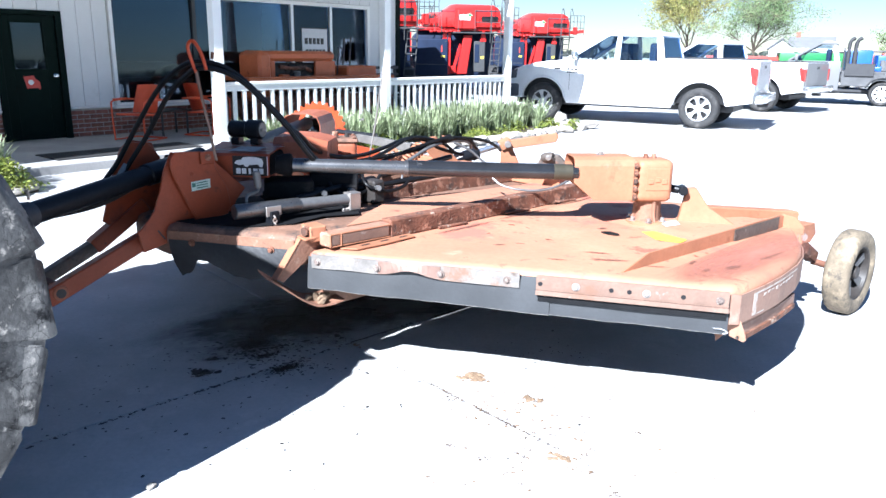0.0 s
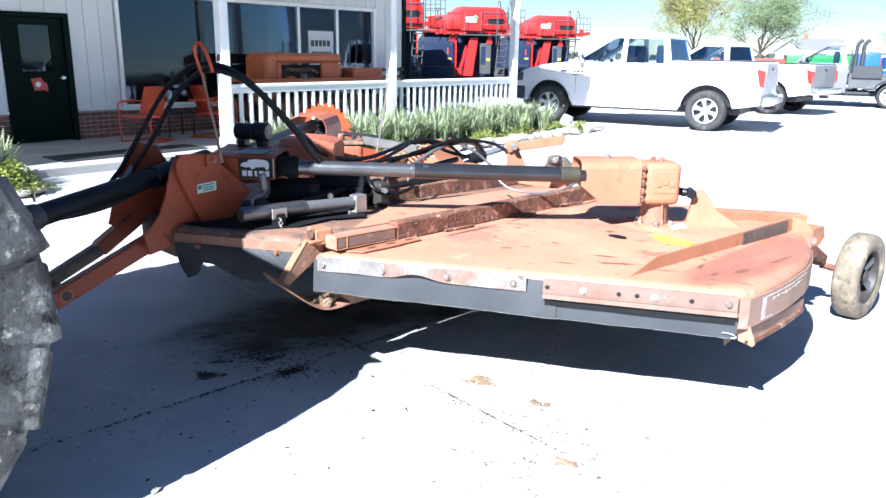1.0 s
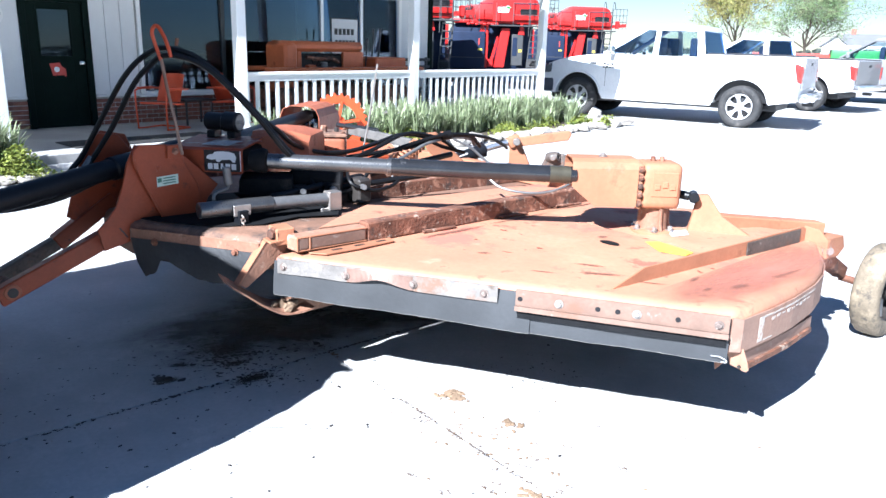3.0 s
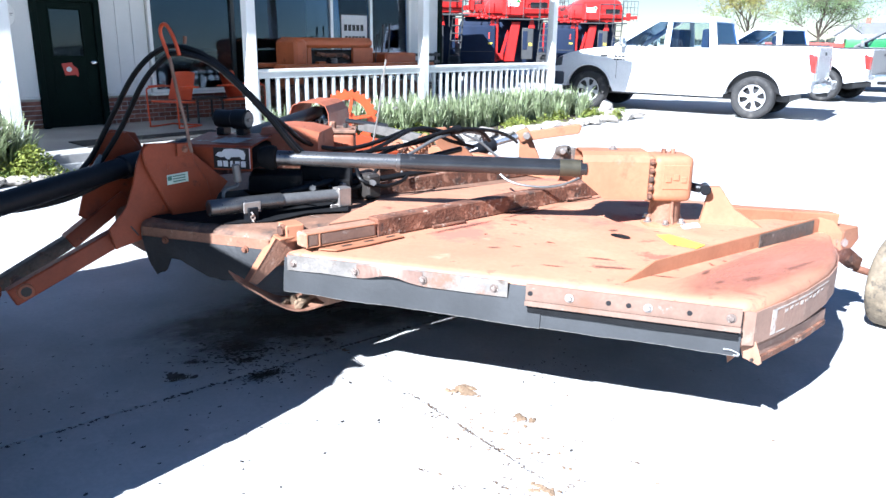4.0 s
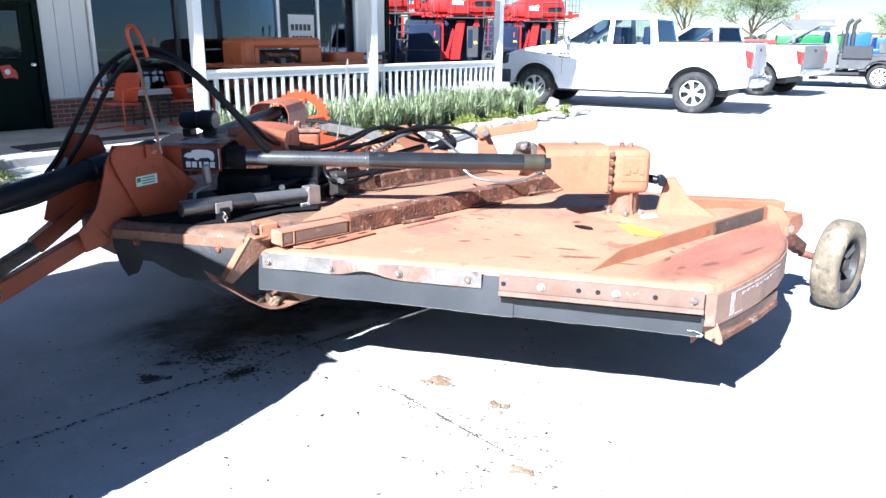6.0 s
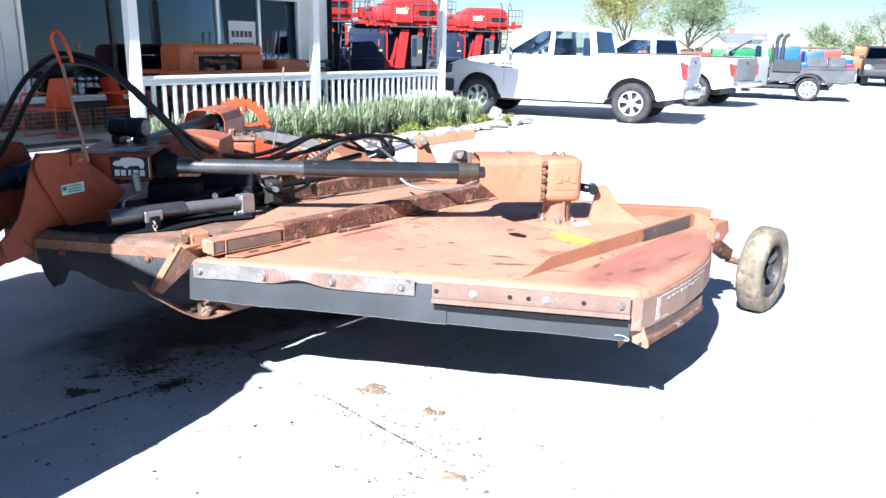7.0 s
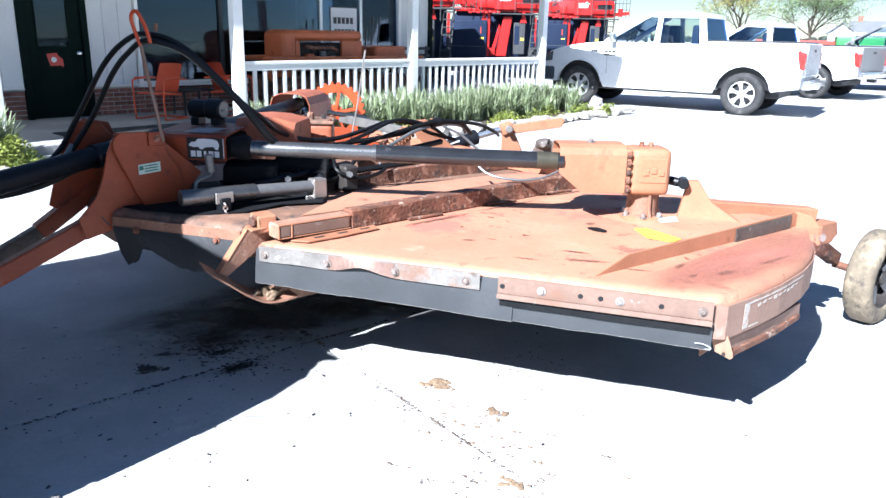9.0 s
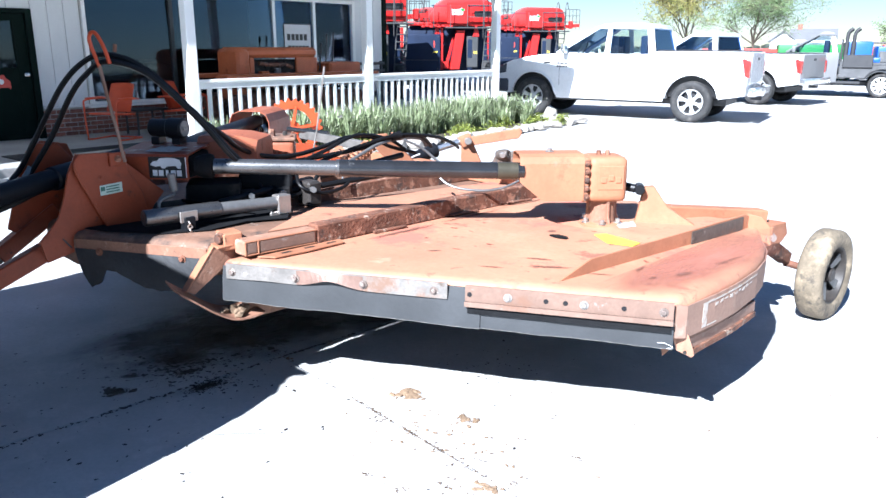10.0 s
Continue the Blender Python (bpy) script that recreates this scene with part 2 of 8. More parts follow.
WHITE = material("white_painted_wood", (0.84, 0.84, 0.82), 0.5, var=0.03, scale=5, fine=60, bump=0.06, spots=[(0.62, 0.61, 0.58)], spot_at=0.66, spot_scale=3, spot_soft=0.2)
SIDING = material("white_painted_siding", (0.69, 0.70, 0.705), 0.55, var=0.04, scale=2, fine=40, bump=0.08, spots=[(0.52, 0.53, 0.52)], spot_at=0.62, spot_scale=2, spot_soft=0.2)
BRICK = material("red_brick", (0.23, 0.10, 0.075), 0.85, var=0.2, scale=12, fine=80, bump=0.4, rand=0.3, spots=[(0.33, 0.22, 0.17)], spot_at=0.58)
MORTAR = material("grey_mortar", (0.44, 0.42, 0.40), 0.9, var=0.1, scale=10, fine=90, bump=0.3)
GREEN = material("dark_green_door_paint", (0.004, 0.011, 0.009), 0.55, var=0.15, scale=3, fine=50, bump=0.04, spec=0.06)
DARKTRIM = material("dark_trim", (0.03, 0.035, 0.035), 0.5, var=0.1, scale=4, fine=60, bump=0.05)
# near-black tone that stands for the unlit room
DIMTONE = material("painted_room_dimness", (0.035, 0.04, 0.05), 0.8, var=0.1, scale=1, fine=20, bump=0.05)
GLASS = glass("window_glass", (0.72, 0.77, 0.80), ior=1.6)
CARGLASS = glass("tinted_car_glass", (0.90, 0.95, 0.95))
CARWHITE = material("white_car_paint", (0.80, 0.81, 0.82), 0.28, var=0.02, scale=2, fine=30, bump=0.0, coat=0.6)
CARSILVER = material("silver_car_paint", (0.17, 0.173, 0.18), 0.4, 0.2, var=0.04, scale=2, fine=30, bump=0.0, coat=0.4)
CARBLACK = material("black_bed_coating", (0.035, 0.036, 0.04), 0.55, var=0.15, scale=6, fine=60, bump=0.15)
GREYBED = material("weathered_grey_bed_steel", (0.085, 0.087, 0.092), 0.6, 0.1, var=0.15, scale=3, fine=50, bump=0.12, spots=[(0.13, 0.13, 0.128), (0.05, 0.05, 0.05)], spot_at=0.56)
CHROME = material("bright_chrome", (0.75, 0.76, 0.77), 0.18, 0.9, var=0.03, scale=6, fine=50, bump=0.0)
ALLOY = material("alloy_wheel", (0.62, 0.63, 0.64), 0.32, 0.55, var=0.05, scale=6, fine=60, bump=0.02)
REDLENS = material("red_lamp_lens", (0.50, 0.03, 0.025), 0.2, var=0.08, scale=8, fine=60, bump=0.05, coat=0.5)
CLEARLENS = material("clear_lamp_lens", (0.55, 0.57, 0.60), 0.15, 0.2, var=0.08, scale=9, fine=60, bump=0.05, coat=0.6)
COMBINE = material("combine_red_paint", (0.44, 0.012, 0.010), 0.42, var=0.08, scale=2, fine=40, bump=0.02, coat=0.1)
COMBDARK = material("combine_dark_panel", (0.012, 0.022, 0.052), 0.6, var=0.15, scale=2, fine=40, bump=0.05, spec=0.2)
COMBGREY = material("combine_grey_metal", (0.075, 0.078, 0.082), 0.5, 0.4, var=0.12, scale=3, fine=40, bump=0.05)
CHAIRPAINT = material("orange_chair_paint", (0.62, 0.080, 0.024), 0.45, var=0.08, scale=6, fine=60, bump=0.04, spots=[(0.35, 0.05, 0.02)], spot_at=0.66)
OLDORANGE = material("old_tractor_orange", (0.50, 0.13, 0.045), 0.5, var=0.1, scale=4, fine=60, bump=0.06, spots=[(0.25, 0.08, 0.04)], spot_at=0.62)
LUGORANGE = material("bright_orange_wheel_paint", (0.50, 0.062, 0.012), 0.5, var=0.08, scale=6, fine=60, bump=0.05)
LEAF = material("strap_leaf_green", (0.30, 0.365, 0.20), 0.35, var=0.45, scale=3, fine=30, bump=0.0, spots=[(0.46, 0.49, 0.34), (0.10, 0.15, 0.06), (0.40, 0.35, 0.19)], spot_at=0.54, spot_scale=9)
LOWLEAF = material("yellow_green_groundcover", (0.27, 0.31, 0.055), 0.6, var=0.25, scale=4, fine=40, bump=0.0, spots=[(0.10, 0.16, 0.04)], spot_at=0.52, spot_scale=8)
GRIME = material("grimy_worn_orange_paint", (0.21, 0.115, 0.075), 0.75, var=0.2, scale=5, fine=60, bump=0.25, spots=[(0.05, 0.04, 0.035), (0.30, 0.16, 0.10), (0.33, 0.27, 0.22)], spot_at=0.54, spot_scale=3.5, spot_soft=0.12)
DULLSHAFT = material("dull_driveline_steel", (0.17, 0.17, 0.172), 0.30, 0.8, var=0.2, scale=6, fine=80, bump=0.04, spots=[(0.26, 0.25, 0.24)], spot_at=0.60, spot_scale=4, spot_rough=0.4)
DECALWORN = material("worn_white_decal", (0.52, 0.46, 0.41), 0.6, var=0.15, scale=30, fine=120, bump=0.0, spots=[(0.33, 0.20, 0.14)], spot_at=0.50, spot_scale=30, spot_soft=0.1)
MATTBLACK = material("matt_near_black", (0.012, 0.0125, 0.014), 0.8, var=0.25, scale=6, fine=60, bump=0.2, spec=0.12, spots=[(0.045, 0.04, 0.036)], spot_at=0.62)
TREELEAF = material("spring_tree_leaf", (0.20, 0.29, 0.13), 0.6, var=0.25, scale=0.5, fine=8, bump=0.0, spots=[(0.28, 0.32, 0.16)], spot_at=0.52, spot_scale=0.7)
GOLDLEAF = material("yellow_catkin_tree_leaf", (0.36, 0.34, 0.10), 0.6, var=0.3, scale=0.5, fine=8, bump=0.0, spots=[(0.17, 0.24, 0.09), (0.42, 0.36, 0.14)], spot_at=0.52, spot_scale=0.5)
BARK = material("grey_bark", (0.11, 0.085, 0.065), 0.9, var=0.2, scale=4, fine=30, bump=0.4)
STONE = material("pale_edging_stone", (0.38, 0.35, 0.31), 0.85, var=0.15, scale=6, fine=50, bump=0.4, rand=0.18, spots=[(0.24, 0.21, 0.18)], spot_at=0.58, spot_scale=6)
SOIL = material("dark_bed_soil", (0.075, 0.058, 0.042), 0.95, var=0.25, scale=6, fine=50, bump=0.5)
MUD = material("dried_mud", (0.24, 0.165, 0.105), 0.95, var=0.2, scale=20, fine=120, bump=0.5, rand=0.2)
OIL = material("old_oil_stain", (0.035, 0.030, 0.027), 0.55, var=0.25, scale=12, fine=90, bump=0.2)
WOODGREY = material("weathered_grey_wood", (0.12, 0.115, 0.108), 0.85, var=0.25, scale=14, fine=90, bump=0.4)
DECALBLACK = material("black_decal", (0.012, 0.012, 0.014), 0.35, var=0.1, scale=10, fine=60, bump=0.0)
DECALWHITE = material("white_decal", (0.72, 0.73, 0.74), 0.45, var=0.05, scale=15, fine=90, bump=0.0)
DECALGREEN = material("green_white_decal", (0.50, 0.60, 0.52), 0.4, var=0.06, scale=30, fine=120, bump=0.0)
DECALDK = material("dark_green_print", (0.05, 0.16, 0.12), 0.45, var=0.1, scale=20, fine=90, bump=0.0)
YELLOW = material("yellow_decal", (0.70, 0.56, 0.06), 0.5, var=0.06, scale=10, fine=70, bump=0.0)
REDDECAL = material("red_decal", (0.50, 0.05, 0.035), 0.45, var=0.06, scale=10, fine=70, bump=0.0)
BLUE = material("blue_plastic", (0.02, 0.10, 0.42), 0.4, var=0.1, scale=3, fine=40, bump=0.03)
FIELDGREEN = material("green_machine_paint", (0.03, 0.22, 0.05), 0.45, var=0.08, scale=2, fine=30, bump=0.03)
ROOFGREY = material("grey_roof_shingle", (0.16, 0.165, 0.175), 0.85, var=0.1, scale=1, fine=20, bump=0.2)
BLACKMAT = material("black_rubber_mat", (0.018, 0.018, 0.019), 0.85, var=0.2, scale=8, fine=60, bump=0.3)
BANDBROWN = material("yellowed_sticker_band", (0.075, 0.068, 0.048), 0.4, 0.4, var=0.2, scale=20, fine=90, bump=0.03)
LINEGREY = material("dull_grey_line", (0.20, 0.20, 0.20), 0.45, 0.5, var=0.2, scale=9, fine=80, bump=0.05)
BOLTSTEEL = material("dull_brown_steel_bolt", (0.24, 0.19, 0.165), 0.5, 0.4, var=0.2, scale=20, fine=90, bump=0.15, spots=[(0.40, 0.36, 0.33)], spot_at=0.55, spot_scale=40)
STRIPRUST = material("rusted_bent_strip", (0.20, 0.125, 0.098), 0.6, 0.2, var=0.18, scale=12, fine=80, bump=0.15, spots=[(0.27, 0.19, 0.155), (0.13, 0.075, 0.055)], spot_at=0.56, spot_scale=7)
HEADLAMP = material("smoked_headlamp", (0.10, 0.11, 0.13), 0.2, 0.2, var=0.15, scale=9, fine=60, bump=0.05, coat=0.5)
# chrome bumper's shade and dark reflection put into one blue-grey colour
SHADECHROME = material("shade_toned_bumper", (0.075, 0.085, 0.105), 0.4, 0.2, var=0.08, scale=4, fine=50, bump=0.03)
STRIPBROWN = material("brown_stained_steel_strip", (0.225, 0.145, 0.110), 0.6, 0.2, var=0.15, scale=9, fine=70, bump=0.15, spots=[(0.20, 0.115, 0.08), (0.33, 0.29, 0.265)], spot_at=0.57, spot_scale=5)
FLAPEDGE = material("frayed_pale_flap_edge", (0.26, 0.25, 0.235), 0.8, var=0.3, scale=30, fine=120, bump=0.2)
# dirt tone kept near-black so little light bounces under the decks
BOUNCEDARK = material("bounce_cutting_dirt_brown", (0.030, 0.024, 0.018), 0.95, var=0.3, scale=6, fine=40, bump=0.5, spec=0.1)
FARLEAF = material("distant_dark_foliage", (0.06, 0.075, 0.06), 0.7, var=0.3, scale=0.2, fine=4, bump=0.0)


def cracked(m, scale, width, dark):
    """Adds a web of fine dark cracks with relief to a surface."""
    nt, L = m.node_tree, m.node_tree.links
    b = nt.nodes["Principled BSDF"]
    tc, wob, add, vor, rng_, mix = (nt.nodes.new(k) for k in ("ShaderNodeTexCoord", "ShaderNodeTexNoise", "ShaderNodeMix", "ShaderNodeTexVoronoi", "ShaderNodeMapRange", "ShaderNodeMix"))
    wob.inputs["Scale"].default_value, wob.inputs["Detail"].default_value = scale * 1.3, 4
    add.data_type, add.blend_type = "RGBA", "ADD"
    add.inputs[0].default_value = 0.12
    vor.feature = "DISTANCE_TO_EDGE"
    vor.inputs["Scale"].default_value = scale
    rng_.inputs["From Min"].default_value, rng_.inputs["From Max"].default_value = 0.0, width
    rng_.inputs["To Min"].default_value, rng_.inputs["To Max"].default_value = 0.85, 0.0
    mix.data_type = "RGBA"
    mix.inputs[7].default_value = (*dark, 1.0)
    L.new(tc.outputs["Object"], wob.inputs["Vector"])
    L.new(tc.outputs["Object"], add.inputs[6])
    L.new(wob.outputs["Color"], add.inputs[7])
    L.new(add.outputs[2], vor.inputs["Vector"])
    L.new(vor.outputs["Distance"], rng_.inputs["Value"])
    L.new(rng_.outputs["Result"], mix.inputs[0])
    L.new(b.inputs["Base Color"].links[0].from_socket, mix.inputs[6])
    L.new(mix.outputs[2], b.inputs["Base Color"])


def leafy(m):
    """Lets part of the light through thin leaves."""
    nt = m.node_tree
    b, out = nt.nodes["Principled BSDF"], nt.nodes["Material Output"]
    tl, mx = nt.nodes.new("ShaderNodeBsdfTranslucent"), nt.nodes.new("ShaderNodeMixShader")
    nt.links.new(b.inputs["Base Color"].links[0].from_socket, tl.inputs["Color"])
    mx.inputs[0].default_value = 0.28
    nt.links.new(b.outputs[0], mx.inputs[1])
    nt.links.new(tl.outputs[0], mx.inputs[2])
    nt.links.new(mx.outputs[0], out.inputs["Surface"])


for leaf_mat in (TREELEAF, GOLDLEAF, LEAF, LOWLEAF):
    leafy(leaf_mat)


def stain(name, col, scale, edge, rough=0.5, soft=0.10):
    """A blot with a ragged, see-through outline: dense in the middle of its patch, broken up towards the rim."""
    m = bpy.data.materials.new(name)
    m.use_nodes = True
    nt, L = m.node_tree, m.node_tree.links
    b, out = nt.nodes["Principled BSDF"], nt.nodes["Material Output"]
    b.inputs["Base Color"].default_value, b.inputs["Roughness"].default_value = (*col, 1), rough
    uv, noi, gr, sub, rg, tr, mx = (nt.nodes.new(k) for k in ("ShaderNodeTexCoord", "ShaderNodeTexNoise", "ShaderNodeTexGradient", "ShaderNodeMath", "ShaderNodeMapRange", "ShaderNodeBsdfTransparent", "ShaderNodeMixShader"))
    gr.gradient_type = "SPHERICAL"
    noi.inputs["Scale"].default_value, noi.inputs["Detail"].default_value, noi.inputs["Roughness"].default_value = scale, 8, 0.72
    L.new(uv.outputs["Object"], gr.inputs["Vector"])
    L.new(uv.outputs["Object"], noi.inputs["Vector"])
    sub.operation = "MULTIPLY_ADD"
    L.new(gr.outputs["Fac"], sub.inputs[0])
    sub.inputs[1].default_value = 0.42
    L.new(noi.outputs["Fac"], sub.inputs[2])
    rg.inputs["From Min"].default_value, rg.inputs["From Max"].default_value = edge, edge + soft
    L.new(sub.outputs[0], rg.inputs["Value"])
    rim, fade = nt.nodes.new("ShaderNodeMapRange"), nt.nodes.new("ShaderNodeMath")
    rim.inputs["From Min"].default_value, rim.inputs["From Max"].default_value = 0.02, 0.45
    fade.operation = "MULTIPLY"
    L.new(gr.outputs["Fac"], rim.inputs["Value"])
    L.new(rim.outputs["Result"], fade.inputs[0])
    L.new(rg.outputs["Result"], fade.inputs[1])
    L.new(fade.outputs[0], mx.inputs[0])
    L.new(tr.outputs[0], mx.inputs[1])
    L.new(b.outputs[0], mx.inputs[2])
    L.new(mx.outputs[0], out.inputs["Surface"])
    return m


OILBLOT = stain("black_oil_blot", (0.020, 0.018, 0.016), 9.0, 0.72, 0.5)
# soft dark tone that paints the shade under the cutter
DECKSHADE = stain("painted_deck_shade", (0.105, 0.102, 0.098), 2.4, 0.50, 0.7, 0.40)
DECKSCUFF = stain("dark_rust_scuff", (0.16, 0.070, 0.048), 6.5, 0.70, 0.8, 0.16)
DECKRED = stain("redder_paint_patch", (0.400, 0.165, 0.115), 1.6, 0.45, 0.6, 0.6)


cracked(TYRE, 7.5, 0.010, (0.006, 0.006, 0.006))
FRONTFOOT = material("scraped_orange_foot_plate", (0.34, 0.185, 0.12), 0.7, var=0.18, scale=8, fine=70, bump=0.25, spots=[(0.20, 0.09, 0.055), (0.42, 0.29, 0.22)], spot_at=0.56, spot_scale=9, spot_soft=0.12)
FRONTRUST = material("rust_speckled_orange_paint", (0.27, 0.135, 0.085), 0.75, var=0.2, scale=6, fine=70, bump=0.3, spots=[(0.13, 0.055, 0.035), (0.36, 0.24, 0.18), (0.06, 0.04, 0.03)], spot_at=0.55, spot_scale=6, spot_soft=0.12)
SCRAPED = material("scraped_dark_steel", (0.115, 0.095, 0.082), 0.55, 0.35, var=0.25, scale=9, fine=70, bump=0.25, spots=[(0.24, 0.12, 0.075), (0.05, 0.04, 0.036), (0.30, 0.26, 0.23)], spot_at=0.55, spot_scale=6, spot_soft=0.12)
DARKRUBBER = material("dark_blue_black_rubber", (0.020, 0.022, 0.026), 0.5, var=0.25, scale=5, fine=50, bump=0.2, spots=[(0.05, 0.05, 0.052)], spot_at=0.58, spot_scale=5, spot_soft=0.15)
SCUFFRED = material("dark_red_paint_scuff", (0.24, 0.075, 0.045), 0.75, var=0.3, scale=20, fine=120, bump=0.2)

# ---- ground ----
bm = bmesh.new()
bmesh.ops.create_grid(bm, x_segments=2, y_segments=2, size=900, matrix=Matrix.Translation((0, 500, -0.012)))
solid("ground", bm, GROUND, "pale sunlit gravel and concrete yard", "ground", kind="structure")

# the building's frame: s along the porch front, d inwards to the wall
U2, N2, P0 = Vector((0.572, 0.820, 0)), Vector((-0.820, 0.572, 0)), Vector((-3.94, 11.25, 0))
BTURN = math.degrees(math.atan2(U2.y, U2.x))


def S(s, d, z):
    return P0 + U2 * s + N2 * d + Vector((0, 0, z))


def sbox(s0, s1, d0, d1, z0, z1, bev=0.004, bm=None):
    m = pose(*S((s0 + s1) / 2, (d0 + d1) / 2, (z0 + z1) / 2), 0, 0, BTURN)
    return box(abs(s1 - s0), abs(d1 - d0), abs(z1 - z0), m, bev, bm)


WD, FZ = 2.30, 0.12  # wall's distance behind the posts, porch floor's height
solid("porch_floor", sbox(-9, 8.3, -0.35, WD + 0.2, -0.1, FZ, 0.015), PORCHGREY, "grey concrete porch floor in shade", "porch floor", kind="structure")
solid("porch_roof", sbox(-9, 6.02, -0.37, WD + 0.6, 3.0, 3.2, 0.01), WHITE, "white boarded porch roof", "roof", kind="structure")
# piece out of view, added to cast the shadow on the pickup's front
solid("roof_overhang", sbox(5.2, 6.02, -1.56, -0.374, 3.0, 3.2, 0.01), WHITE, "unseen roof overhang added to shade the parked pickup", "roof", kind="structure")
solid("porch_roof_end", sbox(6.024, 7.42, -0.12, WD + 0.6, 3.0, 3.2, 0.01), WHITE, "white boarded end of the porch roof", "roof", kind="structure")
solid("porch_beam", sbox(-9, 7.40, -0.10, 0.10, 2.78, 2.995, 0.01), WHITE, "white porch beam over the posts", "beam", kind="structure")

# front wall, with its door and window openings
DOOR, WIN = (-2.22, -1.41), (-0.52, 5.22)
WTOP, BRZ = 2.995, 0.56
wall = thing("wall_front", "white vertical-board wall over a low brick base", "wall", S(0, WD, 0), kind="structure")
bw = bmesh.new()
for s0, s1, z0, z1 in ((-9, DOOR[0] - 0.09, FZ, WTOP), (DOOR[0] - 0.09, DOOR[1] + 0.09, 2.03, WTOP), (DOOR[1] + 0.09, WIN[0], FZ, WTOP), (WIN[0], WIN[1], FZ, BRZ + 0.02), (WIN[0], WIN[1], 2.36, WTOP), (WIN[1], 6.2, FZ, WTOP)):
    sbox(s0, s1, WD + 0.03, WD + 0.2, z0, z1, 0.0, bw)
part("backing", bw, MORTAR, wall)
boards = [(s0, s1, z0, z1) for s0, s1, z0, z1 in ((-9, DOOR[0] - 0.09, BRZ + 0.035, WTOP), (DOOR[0] - 0.09, DOOR[1] + 0.09, 2.03, WTOP), (DOOR[1] + 0.09, WIN[0] - 0.07, BRZ + 0.035, WTOP), (WIN[0] - 0.07, WIN[1] + 0.07, 2.44, WTOP), (WIN[1] + 0.07, 6.12, BRZ + 0.035, WTOP))]
for s0, s1, z0, z1 in boards:
    n = max(1, round((s1 - s0) / 0.29))
    for i in range(n):
        a, c = s0 + (s1 - s0) * i / n, s0 + (s1 - s0) * (i + 1) / n
        part("board", sbox(a + 0.003, c - 0.003, WD, WD + 0.028, z0, z1, 0.006), SIDING, wall)
part("ledge", sbox(-9, DOOR[0] - 0.1, WD - 0.04, WD + 0.03, BRZ, BRZ + 0.033, 0.006), SIDING, wall)
part("ledge", sbox(DOOR[1] + 0.1, 6.2, WD - 0.04, WD + 0.03, BRZ, BRZ + 0.033, 0.006), SIDING, wall)
part("corner_board", sbox(6.12, 6.24, WD - 0.03, WD + 0.2, FZ, WTOP, 0.006), GREEN, wall, "dark green corner trim")
ws = bmesh.new()
for d0, d1, z0, z1 in ((WD + 0.2, 3.20, -0.05, 3.2), (3.20, 5.10, -0.05, 2.00), (3.20, 5.10, 2.44, 3.2), (3.98, 4.06, 2.00, 2.44), (5.10, 14, -0.05, 3.2)):
    sbox(6.0, 6.2, d0, d1, z0, z1, 0.0, ws)
solid("wall_side", ws, SIDING, "white side wall of the building with a high window", "wall", kind="structure")

b = bmesh.new()
ends = [[b.verts.new(S(s_, d_, z_)) for d_, z_ in ((2.0, 3.21), (8.0, 4.9), (14.0, 3.21))] for s_ in (-9.3, 6.45)]
b.faces.new(ends[0])
b.faces.new(ends[1][::-1])
for k in range(3):
    b.faces.new((ends[0][k], ends[0][(k + 1) % 3], ends[1][(k + 1) % 3], ends[1][k]))
solid("roof", b, ROOFGREY, "grey shingled gable roof of the building", "roof", kind="structure")

# showroom behind the glass, its dimness put into near-black surfaces
solid("wall_back", sbox(-9, 6.0, 7.0, 7.15, 0, 2.9, 0.0), DIMTONE, "showroom back wall with dimness in its colour", "wall", kind="structure")
solid("wall_left", sbox(-9.15, -9.0, WD + 0.2, 7.15, 0, 2.9, 0.0), DIMTONE, "showroom side wall with dimness in its colour", "wall", kind="structure")
solid("floor", sbox(-9, 6.0, WD + 0.2, 7.0, 0.0, FZ - 0.004, 0.0), DIMTONE, "showroom floor with dimness in its colour", "floor", kind="structure")
solid("ceiling", sbox(-9, 6.0, WD + 0.2, 7.0, 2.62, 2.75, 0.0), DIMTONE, "showroom ceiling with dimness in its colour", "ceiling", kind="structure")

# door
door = thing("door_1", "dark green entrance door with a glass upper half", "door", S(DOOR[0], WD, FZ), kind="structure")
for a, c, z0, z1 in ((DOOR[0] - 0.09, DOOR[0], FZ, 2.03), (DOOR[1], DOOR[1] + 0.09, FZ, 2.03), (DOOR[0], DOOR[1], 1.96, 2.03)):
    part("door_frame", sbox(a, c, WD - 0.035, WD + 0.17, z0, z1, 0.006), GREEN, door)
gz0, gz1 = 1.17, 1.86
for a, c, z0, z1 in ((DOOR[0] + 0.005, DOOR[0] + 0.16, FZ + 0.01, 1.955), (DOOR[1] - 0.18, DOOR[1] - 0.005, FZ + 0.01, 1.955), (DOOR[0] + 0.16, DOOR[1] - 0.18, FZ + 0.01, gz0), (DOOR[0] + 0.16, DOOR[1] - 0.18, gz1, 1.955)):
    part("door_panel", sbox(a, c, WD + 0.02, WD + 0.065, z0, z1, 0.003), GREEN, door)
